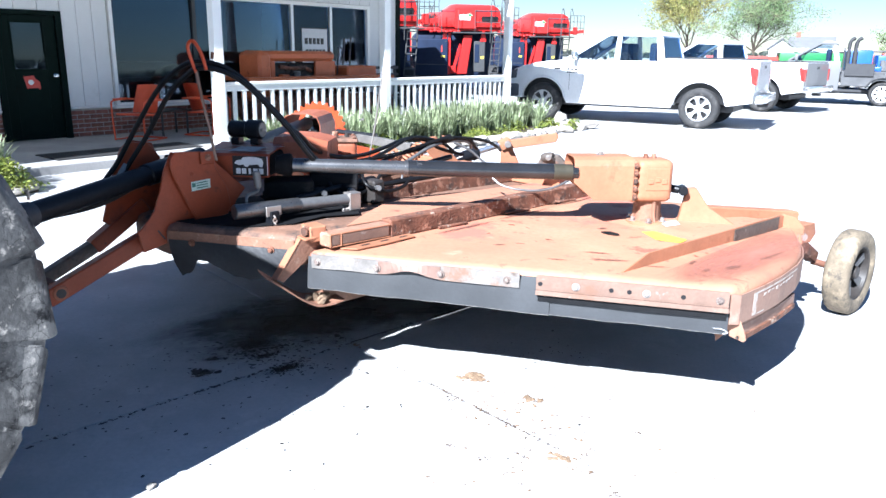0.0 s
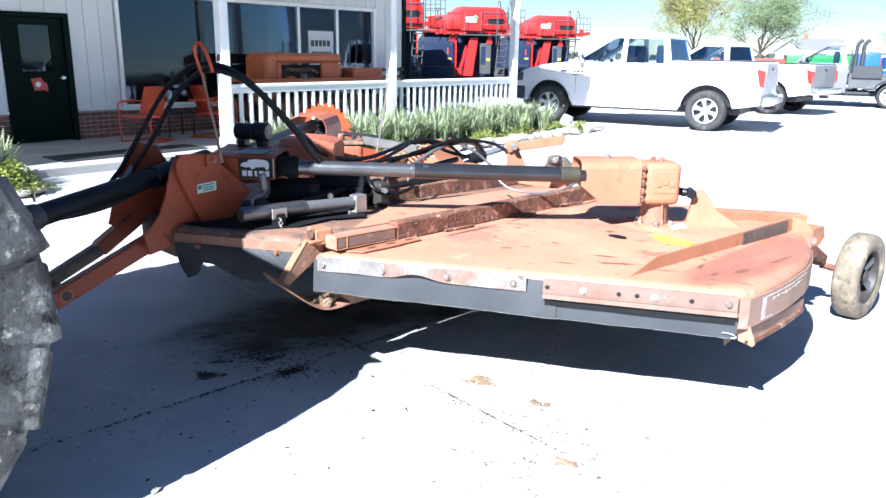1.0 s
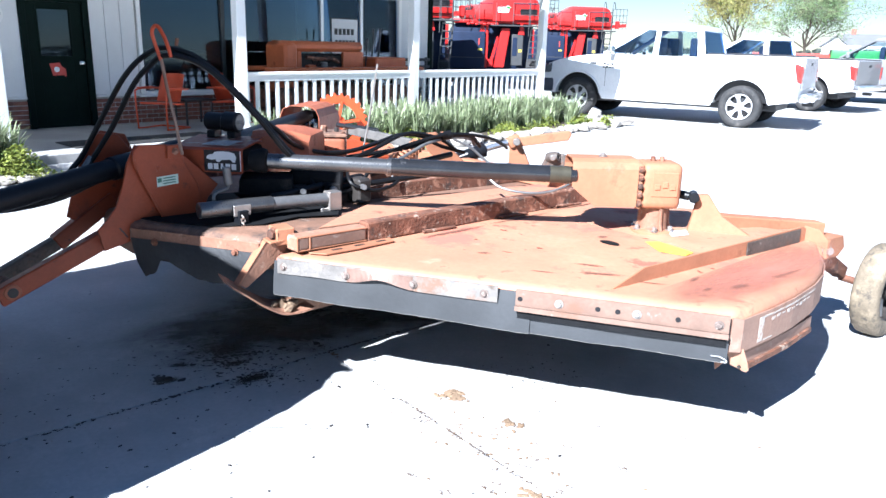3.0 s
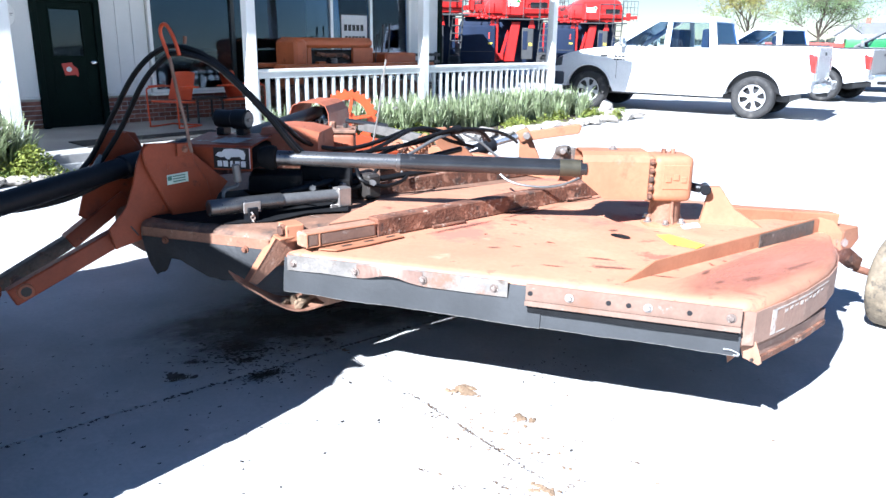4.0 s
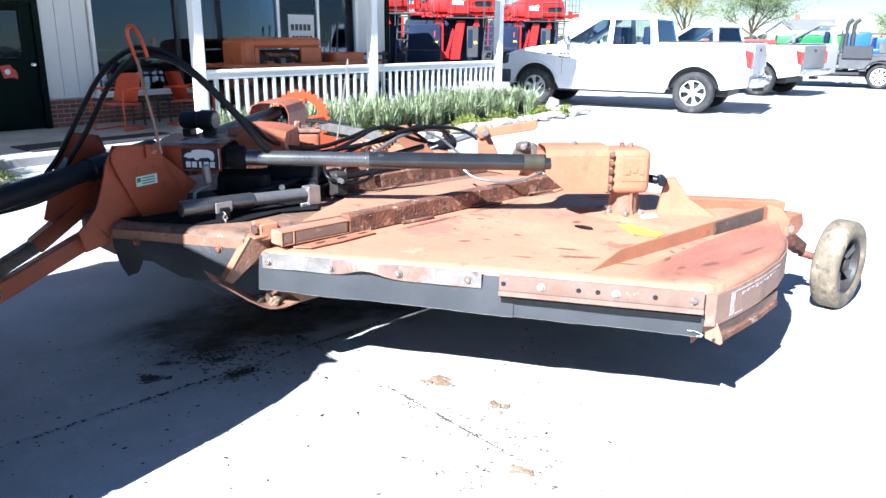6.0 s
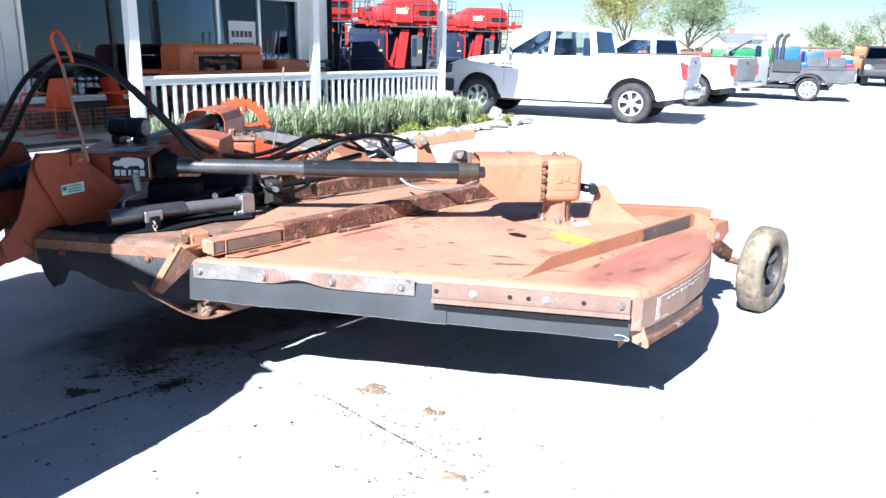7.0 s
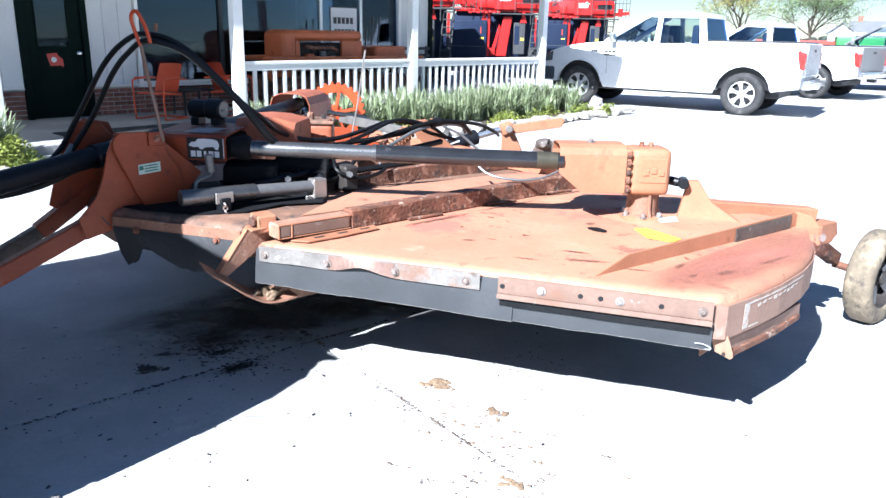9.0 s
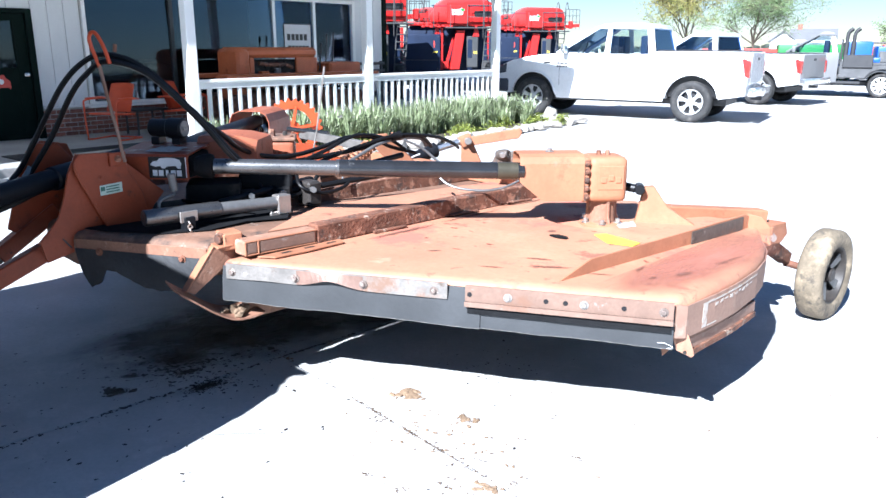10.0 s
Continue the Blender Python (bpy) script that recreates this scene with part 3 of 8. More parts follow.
for a, c, z0, z1 in ((DOOR[0] + 0.15, DOOR[0] + 0.175, gz0, gz1), (DOOR[1] - 0.195, DOOR[1] - 0.17, gz0, gz1), (DOOR[0] + 0.15, DOOR[1] - 0.17, gz0 - 0.012, gz0 + 0.012), (DOOR[0] + 0.15, DOOR[1] - 0.17, gz1 - 0.012, gz1 + 0.012)):
    part("glazing_bead", sbox(a, c, WD + 0.008, WD + 0.022, z0, z1, 0.003), GREEN, door)
pn = part("pane", slab([S(DOOR[0] + 0.165, WD + 0.030, gz0), S(DOOR[1] - 0.185, WD + 0.030, gz0), S(DOOR[1] - 0.185, WD + 0.030 + 0.0115 * (gz1 - gz0), gz1), S(DOOR[0] + 0.165, WD + 0.030 + 0.0115 * (gz1 - gz0), gz1)], 0.006, bev=0.0), GLASS, door)
pn.visible_shadow = False
kb = turned([(0.0, 0.0), (0.028, 0.0), (0.028, 0.012), (0.012, 0.016), (0.012, 0.04), (0.026, 0.05), (0.026, 0.07), (0.0, 0.078)], 14, pose(*S(DOOR[1] - 0.07, WD + 0.02, 1.08)) @ pose(0, 0, 0, 90, 0, BTURN), close=False)
part("door_knob", kb, CHROME, door, "brushed metal door knob", True)
lg = slab([S(-1.95 + x, WD + 0.018, 0.90 + z) for x, z in ((0, 0.17), (0.04, 0.0), (0.03, -0.005), (0.2, 0.0), (0.22, -0.03), (0.235, 0.0), (0.23, 0.09), (0.17, 0.14), (0.15, 0.185))], 0.002, bev=0)
solid("door_sticker", lg, REDDECAL, "small red sticker on the dark green door", "sticker")
part("emblem", slab([S(-1.85 + 0.04 * math.cos(a), WD + 0.013, 0.985 + 0.04 * math.sin(a)) for a in [k * math.pi / 6 for k in range(12)]], 0.002, bev=0), DECALWHITE, bpy.data.objects["door_sticker"], "pale round emblem")

# display window
win = thing("window_1", "wide display window with thin pale frames", "window", S(WIN[0], WD, BRZ), kind="structure")
W0, W1, Z0, Z1 = WIN[0], WIN[1], BRZ + 0.04, 2.36
for a, c, z0, z1 in ((W0 - 0.045, W0 + 0.015, Z0 - 0.03, Z1 + 0.07), (W1 - 0.02, W1 + 0.06, Z0 - 0.03, Z1 + 0.07), (W0 + 0.02, W1 - 0.02, Z1, Z1 + 0.07), (W0 + 0.02, W1 - 0.02, Z0 - 0.03, Z0 + 0.03)):
    part("window_frame", sbox(a, c, WD - 0.03, WD + 0.08, z0, z1, 0.005), WHITE, win)
for c in (0.98, 3.16, 4.17):
    part("mullion", sbox(c - 0.035, c + 0.035, WD - 0.012, WD + 0.07, Z0 + 0.03, Z1, 0.004), ALLOY if c > 2 else DARKTRIM, win)
part("window_sill", sbox(W0 - 0.08, W1 + 0.08, WD - 0.07, WD + 0.02, Z0 - 0.06, Z0 - 0.031, 0.006), WHITE, win)
for a, c in ((W0 + 0.015, 0.945), (1.015, 3.125), (3.195, 4.135), (4.205, W1 - 0.02)):
    p = part("pane", slab([S(a, WD + 0.015, Z0 + 0.03), S(c, WD + 0.015, Z0 + 0.03), S(c, WD + 0.015 + 0.021 * (Z1 - Z0), Z1), S(a, WD + 0.015 + 0.021 * (Z1 - Z0), Z1)], 0.006, bev=0.0), GLASS, win)  # leaning back a little
    p.visible_shadow = False

# sign inside the glass: plain bars stand for the lettering
sg = thing("window_sign", "white poster with dark lettering bars on the window", "sign", S(3.45, WD + 0.02, 1.3))
part("board", sbox(3.42, 4.08, WD + 0.022, WD + 0.025, 1.18, 1.92, 0.0), DECALWHITE, sg)
part("border", sbox(3.40, 4.10, WD + 0.026, WD + 0.029, 1.16, 1.94, 0.0), DECALBLACK, sg)
for k in range(5):
    part("letter_bar", sbox(3.48 + 0.105 * k, 3.56 + 0.105 * k, WD + 0.0175, WD + 0.0205, 1.62, 1.74, 0.0), DECALBLACK, sg)
for k in range(6):
    part("letter_bar", sbox(3.50 + 0.09 * k, 3.565 + 0.09 * k, WD + 0.0175, WD + 0.0205, 1.42, 1.52, 0.0), DECALBLACK, sg)

# posts and railing
POSTS = (-7.0, -3.40, -0.15, 3.40, 7.26)
for i, c in enumerate(POSTS):
    th = thing("porch_post", "white square porch post with plain base", "post", S(c, 0, FZ), "porch posts", "structure")
    part("shaft", sbox(c - 0.075, c + 0.075, -0.075, 0.075, FZ, 2.78, 0.008), WHITE, th)
    part("base", sbox(c - 0.09, c + 0.09, -0.09, 0.09, FZ, FZ + 0.13, 0.008), WHITE, th)
for a, c in ((POSTS[0], POSTS[1]), (POSTS[2], POSTS[3]), (POSTS[3], POSTS[4])):
    rail = thing("porch_railing", "white wooden railing with square balusters", "railing", S((a + c) / 2, 0, FZ), "porch railings", "structure")
    a, c = a + 0.078, c - 0.078
    part("handrail", sbox(a, c, -0.045, 0.045, 0.985, 1.035, 0.008), WHITE, rail)
    part("top_rail", sbox(a, c, -0.030, 0.030, 0.90, 0.984, 0.004), WHITE, rail)
    part("bottom_rail", sbox(a, c, -0.030, 0.030, 0.21, 0.29, 0.004), WHITE, rail)
    n = round((c - a) / 0.175)
    for k in range(n + 1):
        x = a + 0.02 + (c - a - 0.04) * k / n
        part("baluster", sbox(x - 0.027, x + 0.027, -0.025, 0.025, 0.29, 0.90, 0.003), WHITE, rail)
solid("door_mat", rough_up(sbox(-2.6, -0.5, -0.05, 0.62, FZ, FZ + 0.014, 0.004), 0.004, 2), BLACKMAT, "long black rubber mat on the porch floor", "mat")

# round plate on the wall beside the door
pq = thing("wall_plaque", "round white plate with small dark marks on the wall", "plaque", S(-2.70, WD, 1.76))
part("plate", rod(S(-2.70, WD - 0.002, 1.76), S(-2.70, WD - 0.024, 1.76), 0.185, seg=40, bev=0.005), WHITE, pq, "", True)
for s_ in (-0.135, 0.135):
    part("mark", sbox(-2.70 + s_ - 0.022, -2.70 + s_ + 0.022, WD - 0.027, WD - 0.0245, 1.768, 1.776, 0.0), CARBLACK, pq)
    part("mark", sbox(-2.70 + s_ - 0.016, -2.70 + s_ + 0.016, WD - 0.027, WD - 0.0245, 1.744, 1.752, 0.0), CARBLACK, pq)

# ---- pickups and trucks: x forward from the rear axle, y to the left, z up ----
def extrude_profile(pts, y0, y1, bev=0.03, bm=None, seg=2):
    return slab([(x, y0, z) for x, z in pts], y1 - y0, bm, bev, (0, 1, 0)) if seg == 1 else merged(bm, bevelled(slab([(x, y0, z) for x, z in pts], y1 - y0, None, 0, (0, 1, 0)), bev, seg, 25))


def wheel_at(th, x, y, R=0.42, w=0.28, rim=0.265, alloy=ALLOY, out=1, spokes=6, tyre=CARTYRE):
    c, ax = Vector((x, y, R)), Vector((0, out, 0))
    m = span(c - ax * 0.01, c + ax * 0.01)[0]
    wh = part("wheel", turned([(0.02, 0.06), (0.08, 0.075), (0.10, 0.05), (rim * 0.86, 0.03), (rim * 0.9, w * 0.36), (rim, w * 0.40), (rim, -w * 0.40), (rim * 0.88, -w * 0.3), (rim * 0.80, -0.02), (0.02, 0.0)], 30, m), DECALBLACK, th, "", True, local=True)
    part("tyre", turned(tyre_profile(R, w, rim * 0.985), 40, m), tyre, wh, "", True, local=True)
    side = Vector((1, 0, 0))
    for k in range(spokes):
        a = 2 * math.pi * k / spokes + 0.3
        d = side * math.cos(a) + Vector((0, 0, 1)) * math.sin(a)
        t = d.cross(ax)
        part("spoke", slab([c + ax * 0.085 + d * 0.05 + t * 0.036, c + ax * 0.08 + d * rim * 0.55 + t * 0.030, c + ax * w * 0.34 + d * rim * 0.94 + t * 0.070, c + ax * w * 0.34 + d * rim * 0.94 - t * 0.070, c + ax * 0.08 + d * rim * 0.55 - t * 0.030, c + ax * 0.085 + d * 0.05 - t * 0.036], 0.02, bev=0.003, down=-ax), alloy, wh, local=True)
    part("hub_cap", rod(c + ax * 0.05, c + ax * 0.105, 0.085, seg=18, bev=0.012), alloy, wh, "", True, local=True)
    part("rim_lip", turned([(rim * 0.90, 0.0), (rim * 0.985, 0.0), (rim * 0.985, 0.014), (rim * 0.90, 0.014)], 30, Matrix.Translation(ax * w * 0.36) @ m), alloy, wh, "", True, local=True)


def cab_y(z):
    return 0.955 - (z - 1.30) * 0.27


def cab_panel(pts, side, off, thick):
    """A pane on the cab's leaning side."""
    return slab([(x, side * (cab_y(z) + off), z) for x, z in pts], thick, bev=0.0, down=(0, -side, 0))


def pickup(name, label, at, turn, paint, cab0, bed=True, badge=False, bumper=None, wheelbase=3.57, spokes=6, beltz=1.30, rimmat=None, R=0.425, gate=None):
    th = thing(name, label, "pickup truck" if bed else "flatbed truck", at, "parked trucks", turn=turn)
    wb, bz = wheelbase, beltz
    fx = wb + 0.95
    rear = -1.08 if bed else cab0 - 0.05
    low = [(fx - 0.02, 0.66), (fx - 0.12, 0.50)] + arc(wb, R, 0.555, 6, 174, 16) + [(wb - 0.58, 0.46)]
    top = [(rear, bz + 0.06)] if bed else [(rear, bz)]
    if bed:
        low += [(0.58, 0.46)] + arc(0, R, 0.555, 6, 174, 16) + [(-0.58, 0.50), (-1.06, 0.58)]
    else:
        low += [(rear, 0.46)]
    prof = low + top + ([(cab0 - 0.04, bz + 0.06), (cab0 - 0.02, bz)] if bed else []) + [(wb - 0.52, bz - 0.005), (wb - 0.15, bz - 0.035), (wb + 0.2, bz - 0.085), (wb + 0.5, bz - 0.15), (fx - 0.22, bz - 0.24), (fx - 0.07, bz - 0.36)]
    part("body", extrude_profile(prof, -0.985, 0.985, 0.045), paint, th, "", True, local=True)
    if bed:
        part("bed_liner", box(-rear + cab0 - 0.22, 1.70, 0.012, pose((rear + cab0) / 2, 0, bz + 0.066), 0.0), CARBLACK, th, "black bed lining", local=True)
        for y in (-0.93, 0.93):
            part("bed_rail", box(-rear + cab0 - 0.10, 0.10, 0.03, pose((rear + cab0) / 2, y, bz + 0.075), 0.01), CARBLACK, th, local=True)
        tg = part("tailgate", box(0.03, 1.62, 0.62, pose(rear - 0.012, 0, bz - 0.26), 0.012), gate or paint, th, local=True)
        part("handle", box(0.012, 0.18, 0.06, pose(rear - 0.03, 0, bz - 0.08), 0.004), CARBLACK, tg, local=True)
        for y in (-0.90, 0.90):
            part("tail_light", extrude_profile([(rear - 0.025, bz - 0.12), (rear + 0.10, bz - 0.06), (rear + 0.135, bz - 0.10), (rear + 0.06, bz - 0.42), (rear - 0.025, bz - 0.44)], y - 0.095, y + 0.095, 0.012), REDLENS, th, "red tail light", True, local=True)
        bp = part("rear_bumper", box(0.16, 1.92, 0.17, pose(rear - 0.10, 0, 0.655), 0.03, seg=2), bumper or CHROME, th, "", True, local=True)
        part("step_pad", box(0.12, 0.6, 0.01, pose(rear - 0.10, 0, 0.745), 0.002), CARBLACK, bp, local=True)
        part("hitch", box(0.22, 0.12, 0.08, pose(rear - 0.06, 0, 0.50), 0.01), CARBLACK, th, local=True)
    # cab: roof, pillars, panes
    rf, wt = bz + 0.64, wb - 0.55
    ws0, ws1 = (wt, bz), (wt - 0.90, rf - 0.085)
    rw0, rw1 = (cab0, bz), (cab0 + 0.13, rf - 0.08)
    roof = [(rw1[0] - 0.02, rf - 0.10), (rw1[0] + 0.06, rf - 0.015), ((rw1[0] + ws1[0]) / 2, rf + 0.01), (ws1[0] - 0.12, rf - 0.015), (ws1[0] + 0.05, rf - 0.085), (ws1[0], rf - 0.11), (rw1[0], rf - 0.13)]
    part("roof", extrude_profile(roof, -cab_y(rf - 0.08) - 0.01, cab_y(rf - 0.08) + 0.01, 0.035), paint, th, "", True, local=True)
    mid = (cab0 + 0.02 + wt - 0.15) / 2 + 0.02 if wt - cab0 > 1.9 else None
    for s in (-1, 1):
        P = lambda x, z: (x, s * (cab_y(z) - 0.025), z)
        part("pillar", beam(P(*ws0), P(*ws1), 0.07, 0.07, bev=0.012), paint, th, local=True)
        part("pillar", slab([P(cab0 + 0.0, bz), P(cab0 + 0.16, bz), P(cab0 + 0.25, rf - 0.1), P(rw1[0], rf - 0.09)], 0.06, bev=0.006, down=(0, -s, 0)), paint, th, local=True)
        fw = [(mid + 0.06 if mid else cab0 + 0.25, bz + 0.02), (mid + 0.05 if mid else cab0 + 0.30, rf - 0.10), (ws1[0] - 0.06, rf - 0.11), (ws0[0] - 0.10, bz + 0.02)]
        part("side_window", cab_panel(fw, s, -0.02, 0.005), CARGLASS, th, local=True)
        if mid:
            part("pillar", slab([P(mid - 0.06, bz), P(mid + 0.06, bz), P(mid + 0.05, rf - 0.09), P(mid - 0.05, rf - 0.09)], 0.05, bev=0.006, down=(0, -s, 0)), paint, th, local=True)
            part("side_window", cab_panel([(cab0 + 0.17, bz + 0.02), (cab0 + 0.26, rf - 0.10), (mid - 0.05, rf - 0.10), (mid - 0.06, bz + 0.02)], s, -0.02, 0.005), CARGLASS, th, local=True)
            part("door_handle", box(0.20, 0.03, 0.035, pose(mid - 0.22, s * 0.99, bz - 0.15), 0.008), paint, th, local=True)
            part("door_seam", box(0.008, 0.004, 0.62, pose(mid, s * 0.984, bz - 0.36), 0.0), CARBLACK, th, local=True)
            part("door_seam", box(0.008, 0.004, 0.50, pose(cab0 + 0.16, s * 0.984, bz - 0.27), 0.0), CARBLACK, th, local=True)
        part("door_handle", box(0.20, 0.03, 0.035, pose((mid or cab0 + 0.2) + 0.20, s * 0.99, bz - 0.15), 0.008), paint, th, local=True)
        part("door_seam", box(0.008, 0.004, 0.66, pose(wt - 0.10, s * 0.984, bz - 0.36), 0.0), CARBLACK, th, local=True)
        mr = part("mirror", box(0.11, 0.20, 0.20, pose(wt - 0.24, s * 1.09, bz + 0.10), 0.035, seg=2), paint if not badge else CHROME, th, "", True, local=True)
        part("mirror_foot", beam((wt - 0.26, s * 0.95, bz + 0.01), (wt - 0.26, s * 1.04, bz + 0.05), 0.06, 0.03), CARBLACK, mr, local=True)
        part("headlight", extrude_profile([(fx - 0.30, bz - 0.22), (fx - 0.06, bz - 0.32), (fx - 0.01, bz - 0.48), (fx - 0.28, bz - 0.44)], s * 0.86 - 0.135, s * 0.86 + 0.135, 0.02), HEADLAMP if badge else CLEARLENS, th, "", True, local=True)
        for x in (0.0, wb):
            wheel_at(th, x, s * 0.855, R, out=s, alloy=rimmat or (ALLOY if x == 0 or not badge else ALLOY), spokes=spokes)
            part("wheel_arch", hose([(x + 0.560 * math.cos(radians(q)), s * 0.985, R + 0.560 * math.sin(radians(q))) for q in range(8, 173, 18)], 0.022, n=3), paint, th, "rolled arch lip", True, local=True) if bed or x > 0 else None
            part("wheel_well", box(1.08, 0.62, 0.50, pose(x, s * 0.54, 0.76), 0.02), DECALBLACK, th, "dark wheel well", local=True) if bed or x > 0 else None
        part("sill", box(wb - 1.15, 0.06, 0.09, pose(wb / 2, s * 0.95, 0.455), 0.02), CARBLACK if not bed else paint, th, local=True)
        if badge:
            for k in range(3):
                part("badge_bar", box(0.075, 0.006, 0.045, pose(wb - 0.62 - 0.09 * k, s * 0.992, bz - 0.21), 0.003), CARBLACK, th, "dark badge bar", local=True)
            for k in range(4):
                part("badge_bar", box(0.055, 0.006, 0.035, pose(wb - 0.61 - 0.07 * k, s * 0.992, bz - 0.275), 0.003), COMBGREY, th, "grey badge bar", local=True)
            part("vent_badge", box(0.16, 0.006, 0.045, pose(wb - 0.35, s * 0.992, bz - 0.20), 0.003), CARBLACK, th, local=True)
        for k in range(2):
            part("seat", box(0.16, 0.5, 0.52, pose((mid + 0.05 if mid else cab0 + 0.35) - (0.78 * k if mid else 0), s * 0.42, bz + 0.12), 0.05, seg=2), COMBDARK, th, "", True, local=True) if mid or k == 0 else None
    part("windshield", slab([(ws0[0] + 0.02, -0.90, bz + 0.02), (ws0[0] + 0.02, 0.90, bz + 0.02), (ws1[0] + 0.03, 0.74, rf - 0.09), (ws1[0] + 0.03, -0.74, rf - 0.09)], 0.006, bev=0), CARGLASS, th, local=True)
    part("rear_window", slab([(rw0[0] + 0.02, -0.78, bz + 0.06), (rw0[0] + 0.02, 0.78, bz + 0.06), (rw1[0] + 0.0, 0.66, rf - 0.10), (rw1[0] + 0.0, -0.66, rf - 0.10)], 0.006, bev=0), CARGLASS, th, local=True)
    part("rear_panel", slab([(rw0[0], -0.9, bz), (rw0[0], 0.9, bz), (rw0[0] + 0.012, 0.9, bz + 0.06), (rw0[0] + 0.012, -0.9, bz + 0.06)], 0.03, bev=0, down=(1, 0, 0)), paint, th, local=True)
    part("front_bumper", box(0.44, 1.99, 0.32, pose(fx - 0.14, 0, 0.66), 0.05, seg=2), SHADECHROME if badge else CARBLACK, th, "", True, local=True)
    part("grille", box(0.05, 1.2, 0.34, pose(fx - 0.03, 0, 0.90), 0.02), CARBLACK, th, local=True)
    part("steering_wheel", turned([(0.17, -0.012), (0.195, 0.0), (0.17, 0.012)], 20, pose(wt - 0.42, 0.42, bz + 0.10, 0, 62, 0)), CARBLACK, th, "", True, local=True)
    part("chassis", box(fx + 0.5, 1.3, 0.14, pose(fx / 2 - 0.4, 0, 0.42), 0.02), CARBLACK, th, "dark underside frame", local=True)
    part("axle", rod((0, -0.8, R), (0, 0.8, R), 0.06, seg=12), CARBLACK, th, local=True)
    return th


HEAD = 154.5
pickup("pickup_truck", "clean white crew-cab pickup with alloy wheels", (4.70, 17.52, 0), HEAD, CARWHITE, 0.80, badge=True, beltz=1.38)
pickup("pickup_truck", "older white extended-cab pickup with grey tailgate", (7.95, 23.0, 0), HEAD - 14, CARWHITE, 1.25, wheelbase=3.6, spokes=8, bumper=CHROME, gate=CARSILVER)
fb = pickup("flatbed_truck", "silver truck with a dark steel flatbed and exhaust stacks", (12.55, 26.65, 0), HEAD + 3, CARSILVER, 1.32, bed=False, wheelbase=3.4, spokes=8, beltz=1.38, rimmat=DECALWHITE, R=0.375)
part("flat_deck", box(2.5, 2.2, 0.10, pose(-0.03, 0, 1.04), 0.01), GREYBED, fb, "weathered steel deck", local=True)
for s in (-1, 1):
    pr = [(-1.30, 0.60), (-0.50, 0.60)] + arc(0, 0.40, 0.47, 155, 25, 8) + [(0.50, 0.60), (1.22, 0.62), (1.22, 1.00), (-1.30, 1.08)]
    part("skirt_box", extrude_profile(pr, s * 1.04 - 0.06, s * 1.04 + 0.06, 0.01, seg=1), GREYBED, fb, "grey steel side skirt with storage", local=True)
    part("wheel_arch", hose([(0.52 * math.cos(radians(q)), s * 1.11, 0.40 + 0.50 * math.sin(radians(q))) for q in range(20, 165, 20)], 0.022, n=3), CARBLACK, fb, "dark arch rim", True, local=True)
    for x in (1.10, 0.90):
        part("exhaust_stack", hose([(x, s * 0.72, 0.9), (x, s * 0.72, 1.8), (x - 0.03, s * 0.72, 2.02), (x - 0.14, s * 0.72, 2.13)], 0.055, n=5, seg=12), CARBLACK, fb, "black exhaust stack", True, local=True)
        part("stack_guard", rod((x, s * 0.72, 1.25), (x, s * 0.72, 1.70), 0.075, seg=14), CARBLACK, fb, "perforated stack guard", True, local=True)
part("headache_rack", box(0.06, 1.5, 0.75, pose(1.22, 0, 1.42), 0.01), CARBLACK, fb, local=True)
part("tool_box", box(0.85, 0.36, 0.40, pose(0.72, 0.98, 1.12), 0.02), CARBLACK, fb, "black deck tool box", local=True)
part("tool_box", box(0.62, 0.42, 0.34, pose(-0.15, 0.85, 1.26), 0.02), GREYBED, fb, "grey steel tool box", local=True)
part("tool_box", box(0.50, 0.42, 0.34, pose(-0.75, 0.82, 1.26), 0.02), GREYBED, fb, "grey steel tool box", local=True)
part("blue_drum", rod((-1.05, 0.55, 1.09), (-1.05, 0.55, 1.36), 0.20, seg=20, bev=0.02), BLUE, fb, "blue drum", True, local=True)
part("blue_cloth", rough_up(box(0.3, 0.2, 0.16, pose(0.25, 1.03, 1.16), 0.05, seg=2), 0.03, 9), BLUE, fb, "blue cloth bundle", True, local=True)
part("tail_panel", box(0.05, 2.1, 0.5, pose(-1.29, 0, 0.86), 0.01), GREYBED, fb, local=True)
part("tail_light", box(0.04, 0.18, 0.10, pose(-1.33, 0.95, 0.95), 0.01), REDLENS, fb, local=True)
part("red_can", box(0.25, 0.22, 0.13, pose(-1.15, 0.9, 1.15), 0.04, seg=2), REDLENS, fb, "red can on the deck", True, local=True)

